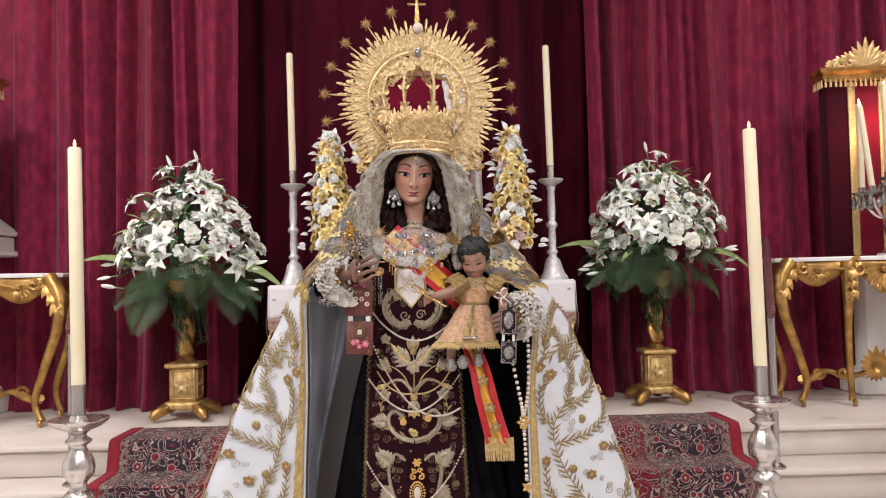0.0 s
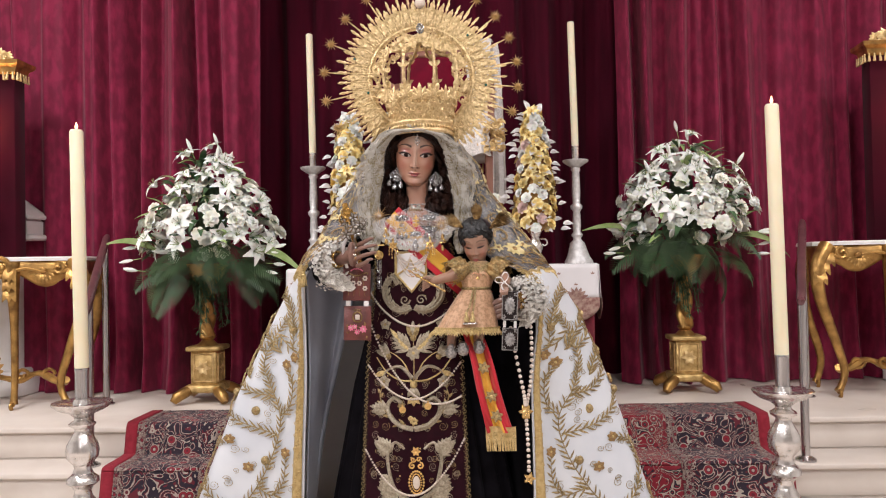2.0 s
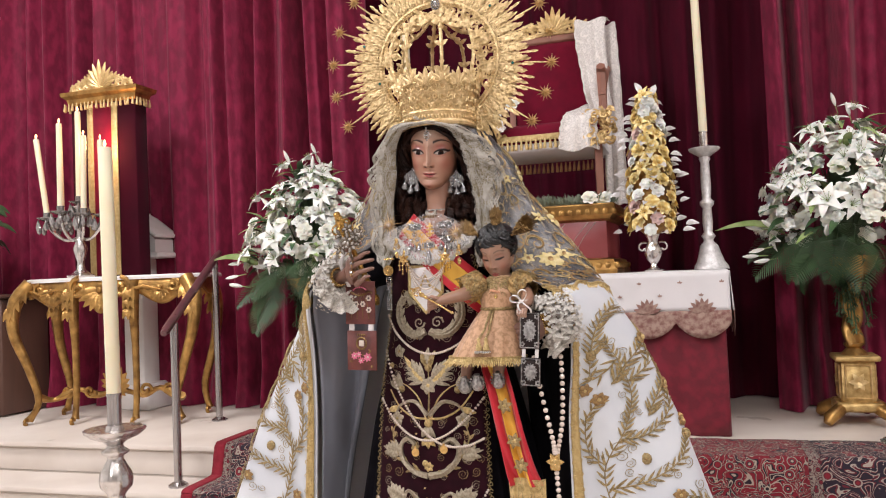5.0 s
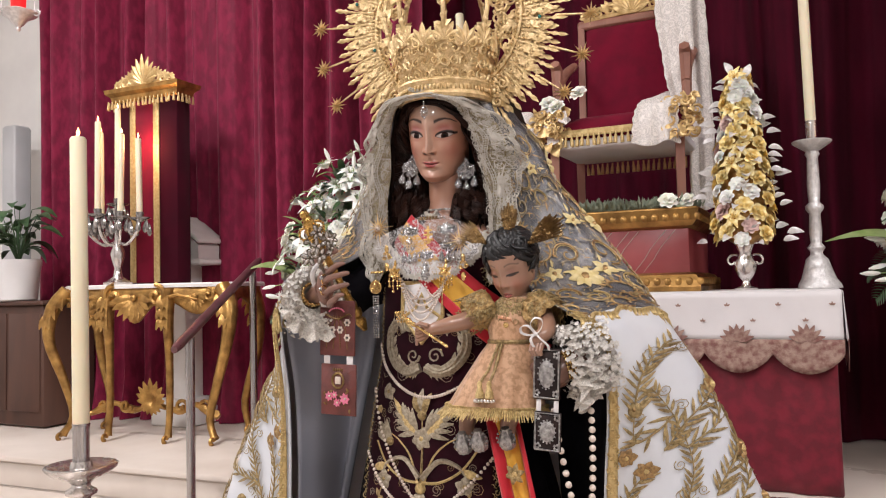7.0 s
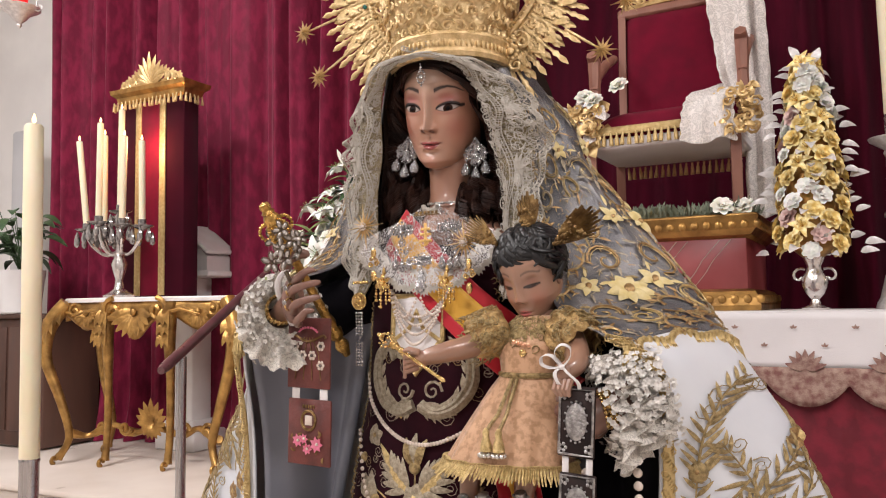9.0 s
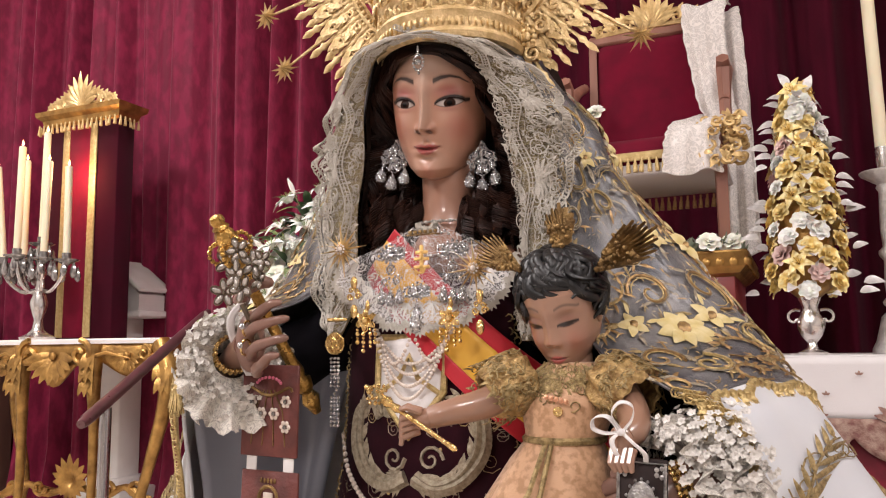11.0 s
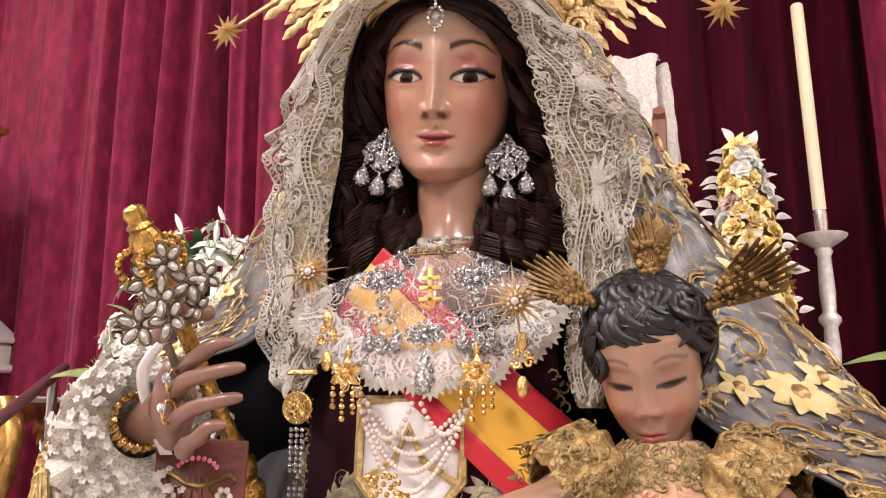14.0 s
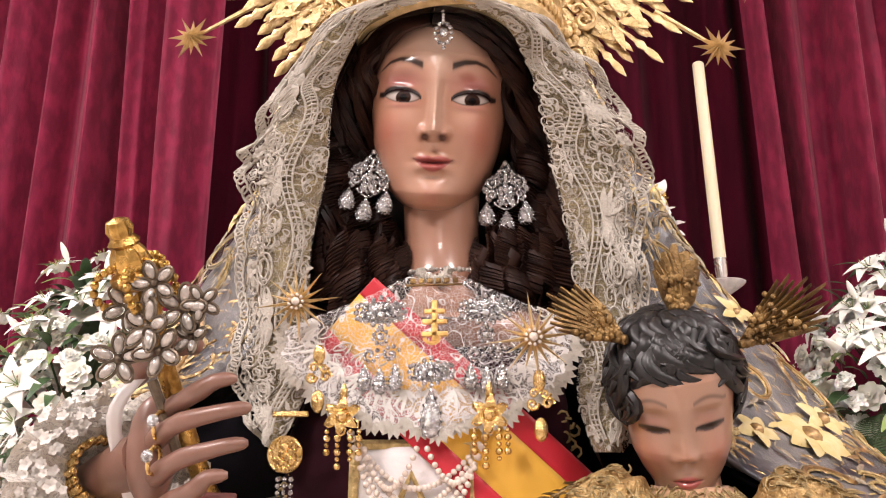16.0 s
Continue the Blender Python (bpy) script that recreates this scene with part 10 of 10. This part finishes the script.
LINEN_SHAWL = lace("old_white_lace", (0.88, 0.83, 0.79), 120, 22, 0.72, 0.12, 0.34, 0.05)
drape([(-0.06, 0.23, 1.145), (-0.065, 0.15, 1.135), (-0.07, 0.12, 1.00), (-0.05, 0.11, 0.82), (-0.03, 0.05, 0.66), (0.0, -0.03, 0.56)], 0.20, 0.13, 14, 0.012, "lace over the back post", 1)
drape([(0.01, 0.24, 1.13), (0.02, 0.20, 1.05), (0.035, 0.17, 0.75), (0.045, 0.14, 0.40), (0.05, 0.10, 0.02)], 0.12, 0.12, 12, 0.014, "long lace end falling behind the arm", 2)
drape([(-0.02, 0.03, 0.60), (-0.05, -0.12, 0.545), (-0.085, -0.24, 0.50), (-0.10, -0.285, 0.42), (-0.10, -0.29, 0.30)], 0.15, 0.22, 16, 0.010, "lace spread over the seat edge", 3)
cloth = thing("arm_ornament_cloth", (-0.455, 5.08, THR + 0.40), "silver and gold embroidered cloth bundled on the chair arm", "cloth")
g = Geo()
for k in range(26):
    c = (rg.uniform(-0.07, 0.07), rg.uniform(-0.05, 0.03), rg.uniform(-0.06, 0.11))
    t = rg.uniform(0, 6)
    g.blade(frame_at(c, (math.cos(t), -0.4, math.sin(t)), (0, -1, 0.2)), rg.uniform(0.06, 0.10), 0.06, 0.02, 0.01, 5, k % 2)
g.obj("bundle", [LINEN_SHAWL, GILT_LIGHT], cloth)["kind"] = "stuff"

# ---- corner beyond the left console ----
pier = tagged(Geo().box((-5.4, 6.19, 3.0), (1.2, 0.9, 5.98), 0.01).obj("wall_pier", PLASTER, smooth=False), "white plastered pier beside the curtain", "pier", kind="structure")
post = thing("grey_post", (-5.02, 5.50, PLAT), "grey painted square post with a rounded top", "post")
Geo().box((0, 0, 1.12), (0.16, 0.16, 2.24), 0.02).obj("shaft", GREYPOST, post)
cab = thing("dark_cabinet", (-4.33, 5.15, PLAT), "dark wooden cabinet with panelled doors", "cabinet")
Geo().box((0, 0, 0.42), (0.70, 0.42, 0.82), 0.01).obj("body", DARKWOOD, cab)
Geo().box((0, 0, 0.84), (0.76, 0.48, 0.03), 0.008).obj("top", DARKWOOD, cab)
for s in (-1, 1):
    Geo().box((s * 0.17, -0.215, 0.44), (0.31, 0.012, 0.66), 0.004).obj("door", DARKWOOD, cab)
pot = thing("plant_pot", (-4.31, 5.0, PLAT + 0.856), "round white plant pot on the cabinet", "pot")
Geo().lathe([(0.10, 0), (0.12, 0.01), (0.14, 0.22), (0.148, 0.26), (0.148, 0.285), (0.135, 0.285), (0.13, 0.25), (0.01, 0.25)], 32).obj("bowl", POT, pot)
plant = thing("leafy_plant", (-4.31, 5.0, PLAT + 0.856 + 0.255), "broad-leaved green plant growing in the white pot", "plant")
for k in range(46):
    a, L = rg.uniform(0, TAU), rg.uniform(0.08, 0.34)
    sp = rg.uniform(0.2, 0.8)
    e = Vector((math.cos(a) * L * sp, math.sin(a) * L * sp, L * 1.15))
    Geo().tube([(0, 0, 0), e * 0.5 + Vector((0, 0, 0.03)), e], 0.003, 4).obj("stalk", LEAF, plant)
    kit("leaf/p", lambda: leaf_geo(0.17, 0.085), [LEAF], plant, frame_at(e, (math.cos(a), math.sin(a), rg.uniform(-0.5, 0.4)), (0, -0.3, 1)) @ Matrix.Scale(rg.uniform(0.7, 1.2), 4))
lamp = thing("hanging_votive_lamp", (-3.66, 4.52, 3.22), "silver hanging lamp with a red glass light", "lamp")
Geo().lathe([(0.004, -0.03), (0.016, -0.015), (0.012, 0.0), (0.035, 0.02), (0.055, 0.05), (0.10, 0.075), (0.115, 0.09), (0.11, 0.095), (0.05, 0.09)], 28, flute=10, depth=0.04).obj("bowl", SILVER_MATT, lamp)
Geo().lathe([(0.035, 0.09), (0.042, 0.12), (0.045, 0.19), (0.04, 0.19)], 18).obj("red_glass", REDGLASS, lamp, "red glass cup")
for k in range(3):
    a = TAU * k / 3 + 0.4
    Geo().tube([(0.105 * math.cos(a), 0.105 * math.sin(a), 0.09), (0.05 * math.cos(a), 0.05 * math.sin(a), 1.2), (0, 0, 2.785)], 0.004, 5).obj("chain", SILVER_MATT, lamp)
    Geo().tube([(0.10 * math.cos(a) + q[0] * math.cos(a), 0.10 * math.sin(a) + q[0] * math.sin(a), 0.09 + q[1]) for q in spiral((0.02, 0), 0.03, 1.0, 3, 1, 9)], 0.005, 5).obj("bracket", SILVER_MATT, lamp)
